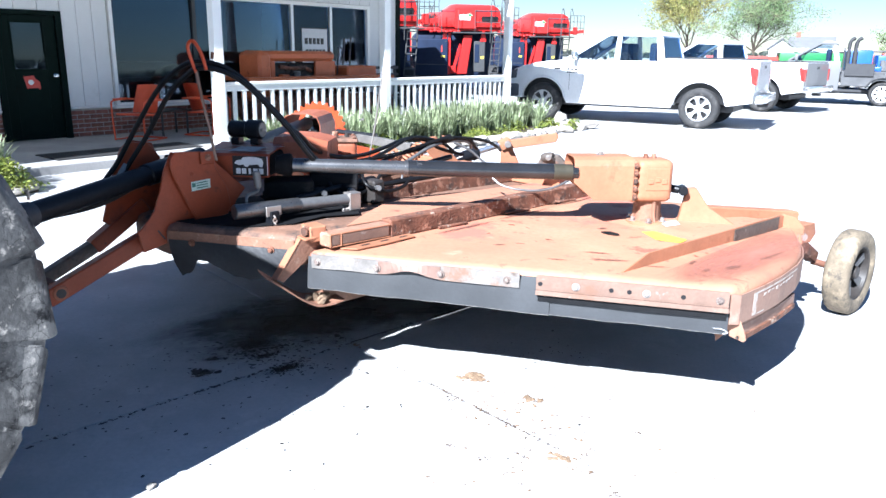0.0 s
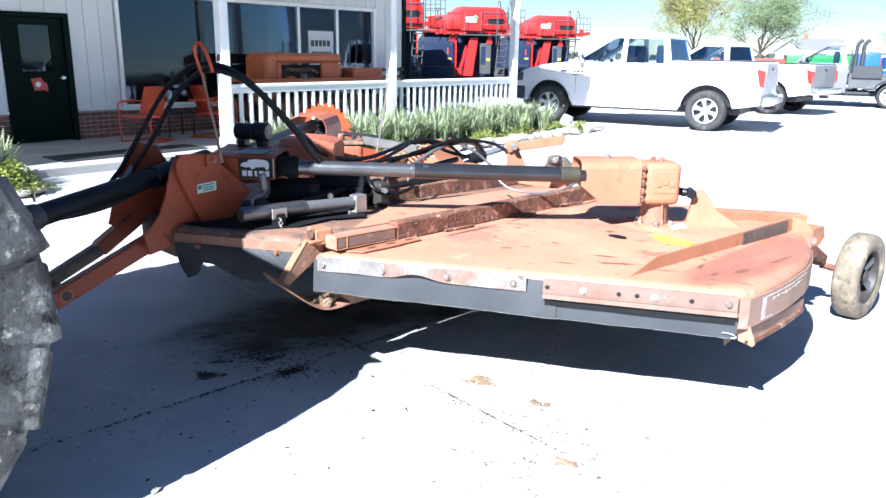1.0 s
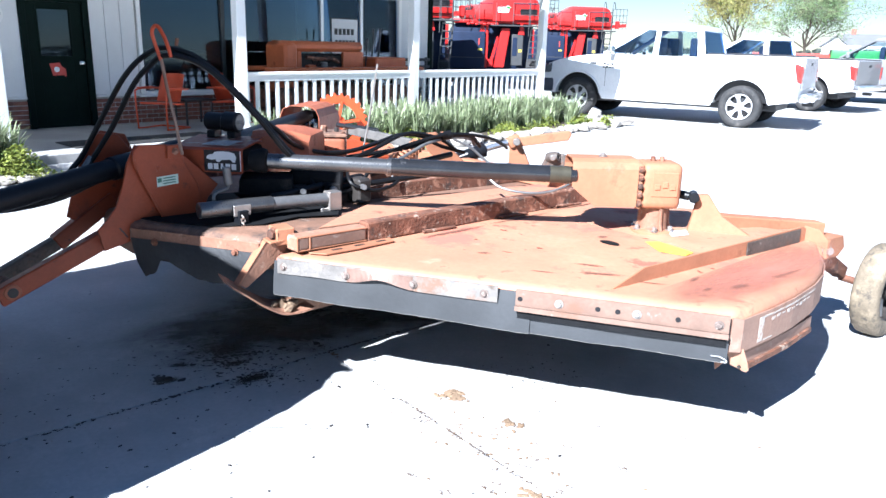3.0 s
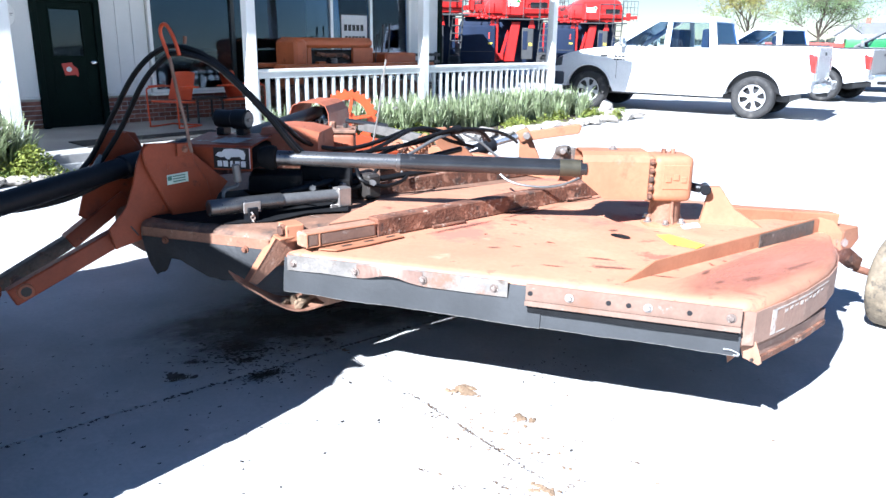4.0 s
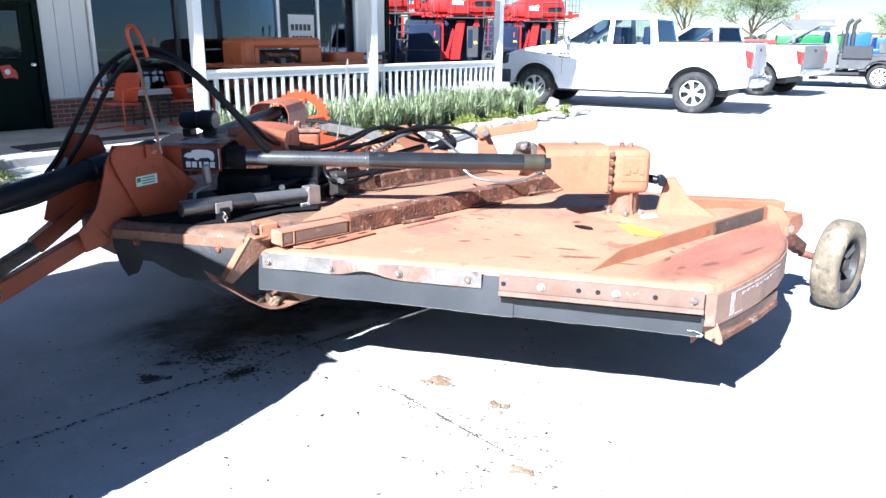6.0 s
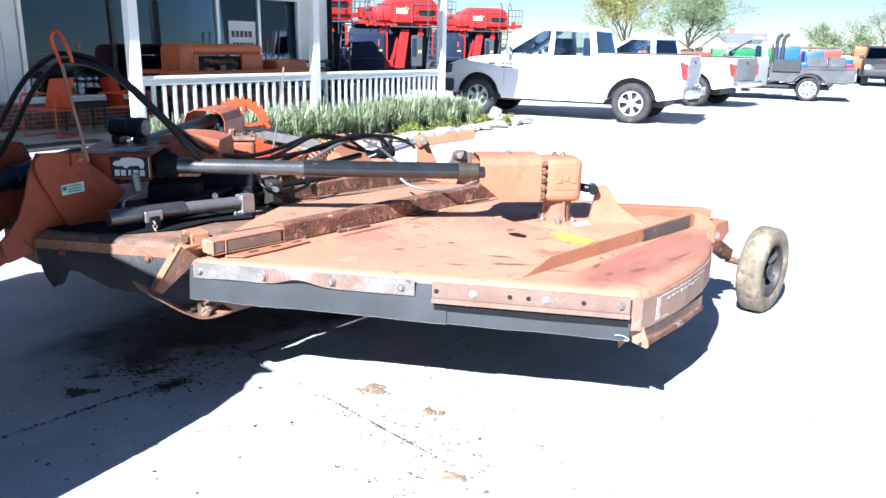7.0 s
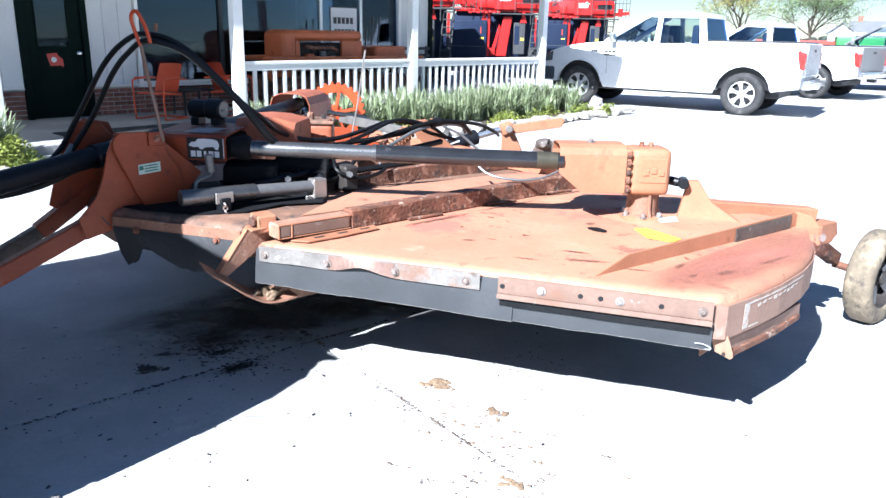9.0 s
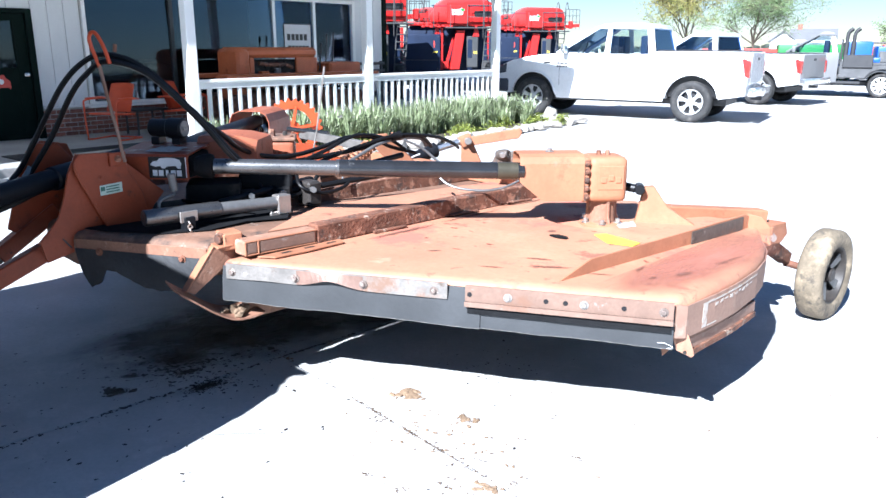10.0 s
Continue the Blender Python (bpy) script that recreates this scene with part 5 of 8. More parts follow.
def strip(t0, t1, h0, h1, out, bulge=()):
    """A steel strip along the front edge, from h0 to h1 under the deck top; bulge: (t, width, rise) where its lower edge is bent up."""
    b = bmesh.new()
    rows = []
    n = max(6, int((t1 - t0) / 0.02))
    for i in range(n + 1):
        t = t0 + (t1 - t0) * i / n
        lift = sum(r * math.exp(-((t - c) / w) ** 2) for c, w, r in bulge)
        o = out + 0.5 * lift
        rows.append([b.verts.new(F(t, ftop(t) + z, oo)) for z, oo in ((h0, out), (h1 + lift, o + 0.002), (h1 + lift, o - 0.004), (h0, out - 0.006))])
    for p, q in zip(rows, rows[1:]):
        for k in range(4):
            b.faces.new((p[k], p[(k + 1) % 4], q[(k + 1) % 4], q[k]))
    b.faces.new(rows[0])
    b.faces.new(rows[-1][::-1])
    return b


BEND = ((0.495, 0.085, 0.032), (0.20, 0.08, 0.004))
s1 = part("clamp_strip", strip(0.022, 0.987, -0.014, -0.080, 0.020, BEND), STRIP, cutter, "bent scuffed steel clamp strip")
part("bare_patch", strip(0.345, 0.635, -0.018, -0.079, 0.0216, BEND), STRIPRUST, s1, "brown rusted part of the strip")
s2 = part("clamp_strip", strip(1.06, FLEN - 0.004, -0.014, -0.080, 0.024), STRIPBROWN, cutter, "rusty steel clamp angle with slots")
part("lip", strip(1.06, FLEN - 0.004, -0.078, -0.097, 0.040), STRIPBROWN, s2)
# black strip in place of the shade between angle and flap
part("gap", strip(1.07, FLEN - 0.01, -0.092, -0.128, 0.026), MATTBLACK, s2, "black strip painting the shaded gap under the angle")
for t in (0.051, 0.341, 0.637, 0.933):
    part("bolt", bolt(F(t, ftop(t) - 0.050, 0.020 + (0.004 if 0.3 < t < 0.7 else 0)), FN, 0.011, 0.013), BOLTSTEEL, s1)
for t in (1.229, 1.520, 1.810):
    part("bolt", bolt(F(t, ftop(t) - 0.051, 0.025), FN, 0.011, 0.013), BOLTSTEEL if t > 1.6 else STEEL, s2)
for t in (1.078, 1.376, 1.450, 1.667):
    part("slot", rod(F(t, ftop(t) - 0.051, 0.022), F(t, ftop(t) - 0.051, 0.0262), 0.010, seg=12), DECALBLACK, s2, "dark empty bolt slot")

# outer side: skirt plate with decal, runner along its foot
SIDE = [(1.585, 0.832), (1.608, 0.868), (1.615, 1.08), (1.613, 1.27), (1.589, 1.53), (1.549, 1.71), (1.489, 1.875), (1.413, 2.02)]


def ribbon(line, z0, z1, thick, bm=None, out=0.0):
    """An upright plate that follows a line in plan."""
    b = bm or bmesh.new()
    rows = []
    for i, (a, c) in enumerate(line):
        p, q = line[max(i - 1, 0)], line[min(i + 1, len(line) - 1)]
        d = Vector((q[0] - p[0], q[1] - p[1])).normalized()
        na, nb = d.y, -d.x
        rows.append([b.verts.new(M(a + na * o, c + nb * o, z)) for o, z in ((out, z0[i] if isinstance(z0, list) else z0), (out, z1[i] if isinstance(z1, list) else z1), (out + thick, z1[i] if isinstance(z1, list) else z1), (out + thick, z0[i] if isinstance(z0, list) else z0))])
    for p, q in zip(rows, rows[1:]):
        for k in range(4):
            b.faces.new((p[k], p[(k + 1) % 4], q[(k + 1) % 4], q[k]))
    b.faces.new(rows[0])
    b.faces.new(rows[-1][::-1])
    return b


def side_line(b0, b1, n=5):
    """Points along the outer side between two distances b."""
    out = []
    for i in range(n + 1):
        b_ = b0 + (b1 - b0) * i / n
        for p, q in zip(SIDE, SIDE[1:]):
            if p[1] <= b_ <= q[1]:
                out.append((p[0] + (q[0] - p[0]) * (b_ - p[1]) / (q[1] - p[1]), b_))
                break
    return out


sk = part("side_skirt", ribbon(SIDE, [0.480, 0.476, 0.474, 0.474, 0.476, 0.480, 0.488, 0.50], [0.612, 0.604, 0.602, 0.602, 0.602, 0.602, 0.60, 0.60], 0.006), DUSTY, cutter, "faded dusty orange side skirt with scraped paint")
part("decal_line", ribbon(side_line(0.99, 1.52), 0.580, 0.588, 0.001, out=0.007), DECALWORN, sk, "worn white decal outline")
part("decal_line", ribbon(side_line(0.985, 1.020, 1), 0.487, 0.588, 0.001, out=0.007), DECALWORN, sk, "worn white decal stripe")
part("decal_line", ribbon(side_line(1.03, 1.10, 1), 0.486, 0.491, 0.001, out=0.007), DECALWORN, sk, "worn white decal outline")
for k in range(9):
    c = 1.08 + 0.044 * k
    part("decal_mark", ribbon(side_line(c, c + 0.026, 1), 0.555 + 0.004 * (k % 3), 0.569 + 0.003 * (k % 2), 0.001, out=0.007), DECALWORN, sk, "faded white lettering bar")
part("skirt_foot", ribbon(side_line(0.93, 1.60), 0.452, 0.476, 0.004, out=-0.012), GRIME, sk, "rusty recess under the skirt")
part("runner", ribbon([(1.556, 0.925), (1.562, 1.28), (1.545, 1.56)], 0.394, 0.452, 0.042), DUSTY, cutter, "scraped dusty skid runner")
part("runner_lip", ribbon([(1.595, 0.93), (1.600, 1.28), (1.582, 1.55)], 0.384, 0.406, 0.016), RUST, cutter)
foot = part("front_foot", mslab([(1.552, 0.878, 0.482), (1.617, 0.880, 0.487), (1.640, 0.885, 0.430), (1.644, 0.888, 0.408), (1.634, 0.888, 0.397), (1.574, 0.880, 0.412)], 0.008, MB), FRONTFOOT, cutter, "rusty front foot of the runner")
part("foot_hole", rod(M(1.612, 0.880, 0.416) - MB * 0.006, M(1.612, 0.880, 0.416) + MB * 0.002, 0.006, seg=10), OIL, foot, "small bolt hole")
part("torn_tab", mslab([(1.512, 0.872, 0.425), (1.555, 0.880, 0.436), (1.552, 0.880, 0.412), (1.520, 0.878, 0.372)], 0.004, MB), FRONTRUST, cutter, "bent rusty tab")

# scuffs and scratches in the deck paint
rng = random.Random(44)
for k in range(15):
    a_, b_ = rng.uniform(0.25, 1.40), rng.uniform(0.3, 2.1)
    if b_ < 0.60 * a_ + 0.12:
        continue
    an, ln, wd = rng.gauss(0.5, 0.5), rng.uniform(0.01, 0.045), rng.uniform(0.002, 0.010)
    ca, sa = math.cos(an), math.sin(an)
    pts = []
    for q in range(10):
        w_ = 2 * math.pi * q / 10
        u_, v_ = ln * math.cos(w_) * rng.uniform(0.3, 1.1), wd * math.sin(w_) * rng.uniform(0.2, 1.6)
        pts.append((a_ + u_ * ca - v_ * sa, b_ + u_ * sa + v_ * ca, TOPZ(a_ + u_ * ca - v_ * sa, 0) + 0.0012))
    part("scuff", mslab(pts, 0.0006, (0, 0, 1), 0.0), SCUFFRED if k % 3 else GRIME, cutter, "worn scuff in the paint")


def deck_blot(name, a_, b_, ra_, rb_, turn, mat, label, lift):
    """A thin ragged film of wear or dirt lying on the wing deck; turn from the rearward direction."""
    b = bmesh.new()
    bmesh.ops.create_grid(b, x_segments=1, y_segments=1, size=1.0)
    ob = part(name, b, mat, cutter, label)
    ob.matrix_basis = pose(*M(a_, b_, TOPZ(a_, 0) + lift), 0, 0, BEAR + 90 + turn) @ Matrix.Diagonal((rb_, ra_, 1.0, 1.0))


for k, (a_, b_, ra_, rb_, tn) in enumerate(((1.40, 1.45, 0.24, 0.85, 0), (1.42, 1.15, 0.16, 0.45, 0), (0.95, 2.00, 0.40, 0.45, 10))):
    deck_blot("paint_patch", a_, b_, ra_, rb_, tn, DECKRED, "redder patch of less bleached paint", 0.0012 + 0.0001 * k)
for k, (a_, b_, ra_, rb_, tn) in enumerate(((1.46, 1.12, 0.035, 0.10, -10), (1.40, 0.98, 0.02, 0.05, 0), (0.17, 0.75, 0.035, 0.40, 0), (0.16, 1.25, 0.03, 0.40, 0), (1.03, 0.80, 0.03, 0.16, -50), (0.92, 0.86, 0.025, 0.12, -60), (0.66, 1.30, 0.04, 0.05, 0), (1.27, 1.85, 0.03, 0.28, -3), (1.30, 1.05, 0.02, 0.08, 10), (1.50, 1.45, 0.015, 0.20, -4), (0.52, 0.62, 0.02, 0.06, -40), (0.86, 0.62, 0.012, 0.10, -57), (1.22, 0.86, 0.012, 0.12, -57))):
    deck_blot("scuff", a_, b_, ra_, rb_, tn, DECKSCUFF, "dark rusty scuff in the paint", 0.0026 + 0.0001 * k)

# rib that runs front to back over the wing
R = lambda b_, z, o=0.0: M(1.165 + 0.087 * (b_ - 0.70) + o, b_, z)
rib = part("rib", slab([R(0.662, 0.640), R(2.12, 0.632), R(2.12, 0.70), R(2.06, 0.716), R(1.60, 0.708), R(0.86, 0.700)], 0.008, bev=0.002, down=MA), PAINT, cutter, "orange stiffening rib")
part("rib_plate", slab([R(1.58, 0.640, 0.011), R(2.04, 0.640, 0.011), R(2.04, 0.709, 0.011), R(1.58, 0.702, 0.011)], 0.005, bev=0.002, down=MA), SCRAPED, cutter, "bare worn steel doubling plate")
part("rib_end", slab([R(2.10, 0.63), M(1.39, 2.16, 0.605), M(1.39, 2.16, 0.645), M(1.35, 2.135, 0.70), R(2.10, 0.716)], 0.01, bev=0.002, down=MB), PAINT, cutter)
part("deck_hole", slab([M(0.752, 1.230, TOPZ(0.75, 0) + 0.003) + MA * (0.052 * math.cos(w_)) + MB * (0.052 * math.sin(w_) * (0.62 if math.sin(w_) > 0 else 0.45)) for w_ in [2 * math.pi * q / 24 for q in range(24)]], 0.002, bev=0.0), MATTBLACK, cutter, "dark round hole in the deck")
DECALZ = TOPZ(1.0, 0) + 0.0025
part("warning_decal", slab([M(a_, b_, DECALZ) for a_, b_ in ((0.84, 1.40), (0.872, 1.455), (1.085, 1.415), (1.092, 1.335), (0.975, 1.305))], 0.0015, bev=0, down=(0, 0, 1)), YELLOW, cutter, "yellow warning decal")
part("warning_decal", slab([M(a_, b_, TOPZ(a_, 0) + 0.0195) for a_, b_ in ((0.83, 1.605), (0.866, 1.713), (0.927, 1.64), (0.895, 1.542))], 0.001, bev=0, down=(0, 0, 1)), DECALWHITE, cutter, "small white decal")

RAISED = [(0.16, 1.50), (0.60, 1.47), (0.86, 1.475), (1.19, 1.45), (1.21, 2.20), (0.70, 2.30), (0.16, 2.05)]
# unseen skirts and guards added to keep light from under the decks
part("rear_guard", ribbon([(1.25, 1.98), (-1.60, 1.98)], 0.16, 0.60, 0.010), DARKRUBBER, cutter, "added black guard keeping light from under the deck")
part("inner_skirt", ribbon([(0.0, -0.05), (0.0, 2.0)], 0.36, 0.60, 0.008), GRIME, cutter, "added inner skirt keeping light from under the deck")
part("inner_skirt", ribbon([(-1.60, -0.05), (-1.60, 2.0)], 0.36, 0.60, 0.008), GRIME, cutter, "added inner skirt keeping light from under the deck")
part("rear_guard", ribbon([(-1.56, 2.0), (-1.1, 2.22), (-0.5, 2.22), (-0.04, 2.0)], 0.24, 0.60, 0.01), BOUNCEDARK, cutter, "added rear guard darkening the ground under the deck")
part("rear_guard", ribbon([(0.04, 2.03), (0.70, 2.36), (1.08, 2.42), (1.22, 2.38)], 0.27, 0.55, 0.01), BOUNCEDARK, cutter, "added rear guard darkening the ground under the deck")
part("rear_guard", ribbon(flip_line([(0.04, 2.03), (0.70, 2.36), (1.08, 2.42), (1.30, 2.30), (1.52, 1.75), (1.54, 0.92)]), 0.30, 0.55, 0.01), BOUNCEDARK, cutter, "added far skirt darkening the ground under the deck")
rp = bmesh.new()
ra, rb = sum(p[0] for p in RAISED) / len(RAISED), sum(p[1] for p in RAISED) / len(RAISED)
rings = [[rp.verts.new(M(a_ + (ra - a_) * f, b_ + (rb - b_) * f, TOPZ(a_, 0) + dz)) for a_, b_ in RAISED] for f, dz in ((0.0, -0.004), (0.0, 0.0015), (0.05, 0.004), (0.13, 0.012), (0.20, 0.017), (0.26, 0.0185))]
for p, q in zip(rings, rings[1:]):
    for k in range(len(RAISED)):
        rp.faces.new((p[k], p[(k + 1) % len(RAISED)], q[(k + 1) % len(RAISED)], q[k]))
rp.faces.new(rings[-1])
rp.faces.new(rings[0][::-1])
part("raised_plate", rp, DECKPAINT, cutter, "softly raised gearbox mounting plate on the deck", True)

# hinge tubes and beams along the decks
part("hinge_tube", beam(M(0.055, 0.30, 0.70), M(0.055, 2.06, 0.695), 0.075, 0.09, bev=0.006), RUST, cutter, "rusty square hinge tube")
hb = part("hinge_box", beam(M(0.052, -0.075, 0.702), M(0.052, 0.30, 0.698), 0.076, 0.066, bev=0.008), FRONTFOOT, cutter, "orange hinge box")
part("hinge_cap", slab([M(0.0905, b_, z) for b_, z in ((-0.060, 0.680), (-0.014, 0.680), (-0.014, 0.724), (-0.060, 0.725))], 0.004, bev=0.001, down=MA), STRIPBROWN, hb, "dull recessed end panel")
part("hinge_web", slab([M(0.0905, b_, z) for b_, z in ((0.004, 0.678), (0.284, 0.673), (0.284, 0.719), (0.004, 0.723))], 0.004, bev=0.001, down=MA), STRIPBROWN, hb, "dull brown channel face")
for z0, z1 in ((0.669, 0.676), (0.726, 0.734)):
    part("hinge_lip", slab([M(0.0885, b_, z) for b_, z in ((-0.072, z0), (0.298, z0 - 0.005), (0.298, z1 - 0.006), (-0.072, z1))], 0.007, bev=0.003, down=MA), PAINT, hb)
for b_ in (-0.072, -0.010):
    part("hinge_rib", slab([M(0.0885, b_, 0.671), M(0.0885, b_ + 0.008, 0.671), M(0.0885, b_ + 0.008, 0.731), M(0.0885, b_, 0.731)], 0.008, bev=0.002, down=MA), PAINT, hb)
fgm = part("hinge_flange", mslab([(0.10, -0.02, 0.657), (0.165, 0.03, 0.657), (0.172, 0.20, 0.657), (0.160, 0.40, 0.657), (0.10, 0.42, 0.657)], 0.007, (0, 0, 1)), PAINT, cutter, "rough welded hinge flange")
for b_ in (0.08, 0.20, 0.32):
    part("slot", mslab([(0.125, b_, 0.6645), (0.140, b_, 0.6645), (0.140, b_ + 0.05, 0.6645), (0.125, b_ + 0.05, 0.6645)], 0.001, (0, 0, 1), 0.0), OIL, fgm, "dark slot in the flange")
part("hinge_pin", bolt(M(-0.02, -0.118, 0.735), MA * 0.4 - MB, 0.019, 0.022), RUST, cutter)
part("hinge_knuckle", beam(M(-0.085, -0.06, 0.722), M(0.012, -0.075, 0.722), 0.085, 0.075, bev=0.006), PAINT, cutter)
part("deck_strip", mslab([(0.0, 0.1, 0.728), (0.0, 2.04, 0.683), (-0.32, 2.04, 0.683), (-0.32, 0.62, 0.72), (-0.13, 0.30, 0.728)], 0.008, (0, 0, 1)), DECKPAINT, cutter)
part("centre_beam", slab([M(-0.50, 0.50, 0.680), M(-0.50, 2.08, 0.680), M(-0.50, 2.08, 0.775), M(-0.50, 0.72, 0.77), M(-0.50, 0.50, 0.735)], 0.05, bev=0.004, down=-MA), RUST, cutter, "rusty centre deck beam")
part("centre_beam", beam(M(-1.10, 0.5, 0.725), M(-1.10, 2.08, 0.725), 0.05, 0.09), RUST, cutter)
part("hinge_tube", beam(M(-1.66, -0.05, 0.70), M(-1.66, 2.06, 0.695), 0.075, 0.09, bev=0.006), RUST, cutter)
part("rear_tube", beam(M(-1.5, 1.98, 0.72), M(-0.1, 1.98, 0.72), 0.08, 0.08, bev=0.005), PAINT, cutter)
for b_ in (0.62, 1.15, 1.62):
    part("weld_lump", rough_up(beam(M(0.105, b_, 0.662), M(0.12, b_ + 0.20, 0.66), 0.02, 0.012, bev=0.003), 0.004, 30), RUST, cutter)

# centre front: skirt, hanging dark flap, skid shoe, brace
G0, G1 = Vector((-0.04, -0.17)), Vector((-0.62, -0.50))
GD = (G1 - G0).normalized()
GN = -MA * GD.y + MB * GD.x


def G(t, z, out=0.0):
    p = G0 + GD * t
    return M(p.x, p.y, z) + GN * out


part("front_skirt", slab([G(0.0, 0.70, 0.004), G(0.66, 0.70, 0.004), G(0.66, 0.625, 0.004), G(0.45, 0.642, 0.004), G(0.25, 0.640, 0.004), G(0.0, 0.618, 0.004)], 0.006, bev=0.002, down=GN), FRONTRUST, cutter, "rust-speckled orange front skirt")
FLAPLOW = ((0.0, 0.625), (0.015, 0.60), (0.05, 0.545), (0.10, 0.520), (0.18, 0.505), (0.28, 0.508), (0.37, 0.535), (0.45, 0.565), (0.51, 0.565), (0.545, 0.50), (0.60, 0.475), (0.64, 0.53), (0.66, 0.60))
fl = bmesh.new()
prev = None
for i in range(45):
    t = 0.66 * i / 44
    for (ta, za), (tb_, zb_) in zip(FLAPLOW, FLAPLOW[1:]):
        if ta <= t <= tb_ + 1e-6:
            zl = za + (zb_ - za) * (t - ta) / (tb_ - ta)
            break
    zl += 0.006 * noise.noise(Vector((t * 25, 0, 4)))
    o = 0.014 + 0.02 * math.sin(t * 7)
    row = [fl.verts.new(G(t, 0.655, 0.014)), fl.verts.new(G(t, (0.655 + zl) / 2, 0.014 + o * 0.7)), fl.verts.new(G(t, zl, 0.010 + o)), fl.verts.new(G(t, zl, 0.002 + o)), fl.verts.new(G(t, 0.655, 0.006))]
    if prev:
        for k in range(5):
            fl.faces.new((prev[k], prev[(k + 1) % 5], row[(k + 1) % 5], row[k]))
    else:
        fl.faces.new(row)
    prev = row
fl.faces.new(prev[::-1])
part("rubber_flap", fl, DARKRUBBER, cutter, "torn dark rubber front flap", True)
part("clamp_end", slab([G(-0.012, 0.648, 0.018), G(0.035, 0.644, 0.018), G(0.032, 0.606, 0.020), G(-0.008, 0.610, 0.020)], 0.004, bev=0.001, down=GN), SCRAPED, cutter, "bare end of the flap clamp")
for t in (0.115, 0.53):
    part("bolt", bolt(G(t, 0.648, 0.017), GN, 0.011, 0.014), RUST, cutter)
br = part("skid_brace", slab([M(-0.02, b_, z) for b_, z in ((-0.148, 0.706), (-0.282, 0.536), (-0.252, 0.517), (-0.06, 0.640), (-0.048, 0.712))], 0.010, bev=0.002, down=-MA), FRONTRUST, cutter, "slanting dirt-caked skid brace plate")
part("brace_flange", slab([M(-0.018, -0.148, 0.708), M(-0.018, -0.284, 0.536), M(-0.062, -0.284, 0.536), M(-0.062, -0.148, 0.708)], 0.008, bev=0.002, down=-MB), PAINT, br, "sunlit flange of the brace")
part("brace_top", slab([M(0.012, -0.150, 0.700), M(-0.062, -0.150, 0.708), M(-0.062, -0.03, 0.712), M(0.012, -0.03, 0.706)], 0.008, bev=0.002, down=(0, 0, 1)), PAINT, br)
sh = bmesh.new()
rows = []
for p in smooth_line([(-0.03, -0.345, 0.556), (-0.02, -0.28, 0.506), (-0.015, -0.205, 0.446), (-0.01, -0.125, 0.400), (0.0, -0.05, 0.392), (0.01, 0.02, 0.402)], 5):
    rows.append([sh.verts.new(M(p.x + w, p.y, p.z + dz)) for w, dz in ((0.070, 0.000), (0.070, -0.008), (0.0, 0.000), (-0.055, 0.022), (-0.055, 0.030), (0.0, 0.008))])
for p, q in zip(rows, rows[1:]):
    for k in range(6):
        sh.faces.new((p[k], p[(k + 1) % 6], q[(k + 1) % 6], q[k]))
sh.faces.new(rows[0])
sh.faces.new(rows[-1][::-1])
shoe = part("skid_shoe", sh, FRONTRUST, cutter, "curved worn skid shoe", True)
soil = bmesh.new()
rg = random.Random(61)
for k in range(14):
    bmesh.ops.create_icosphere(soil, subdivisions=1, radius=rg.uniform(0.010, 0.026), matrix=Matrix.Translation(M(rg.uniform(-0.03, 0.04), rg.uniform(-0.15, -0.01), 0.408 + rg.uniform(0, 0.016))))
part("caked_soil", rough_up(soil, 0.010, 30), MUD, shoe, "crumbly soil caked on the shoe")

# A-frame plates and tongue
PL = [(-0.444, 1.067), (-0.31, 1.062), (-0.242, 1.044), (-0.236, 0.972), (-0.179, 0.872), (-0.163, 0.788), (-0.181, 0.735), (-0.34, 0.697), (-0.458, 0.967), (-0.468, 1.031)]
part("frame_plate", slab([M(-0.608, b_, z) for b_, z in PL], 0.014, bev=0.003, down=-MA), SHADEORANGE, cutter, "orange side plate with a small decal")
part("gusset", slab([M(-0.624, b_, z) for b_, z in ((-0.26, 1.03), (-0.067, 0.852), (-0.121, 0.794), (-0.152, 0.74), (-0.25, 0.75))], 0.012, bev=0.002, down=-MA), SHADEORANGE, cutter)
PO = [(-0.446, 1.066), (-0.489, 0.98), (-0.516, 0.88), (-0.549, 0.793), (-0.586, 0.747), (-0.637, 0.697), (-0.617, 0.599), (-0.532, 0.619), (-0.393, 0.656), (-0.31, 0.676), (-0.33, 0.80), (-0.40, 1.05)]
part("frame_plate", slab([M(-0.640, b_, z) for b_, z in PO], 0.014, bev=0.003, down=-MA), SHADEORANGE, cutter, "bent orange lower side plate")
part("plate_edge", hose([M(-0.612, b_, z) for b_, z in ((-0.440, 1.062), (-0.466, 1.028), (-0.457, 0.967), (-0.40, 0.836), (-0.345, 0.708))], 0.006, n=4), SHADEORANGE, cutter, "worn plate edge", True)
part("plate_seam", slab([M(-0.626, b_, z) for b_, z in ((-0.55, 0.70), (-0.545, 0.702), (-0.512, 0.655), (-0.518, 0.652))], 0.002, bev=0, down=MA), OIL, cutter, "dark weld gap in the plate")
part("frame_plate", slab([M(-0.98, b_, z) for b_, z in ((-0.543, 1.05), (-0.50, 1.085), (-0.40, 1.075), (-0.344, 1.0), (-0.30, 0.80), (-0.40, 0.72), (-0.60, 0.66), (-0.665, 0.70), (-0.609, 0.887))], 0.014, bev=0.003, down=-MA), SHADEORANGE, cutter)
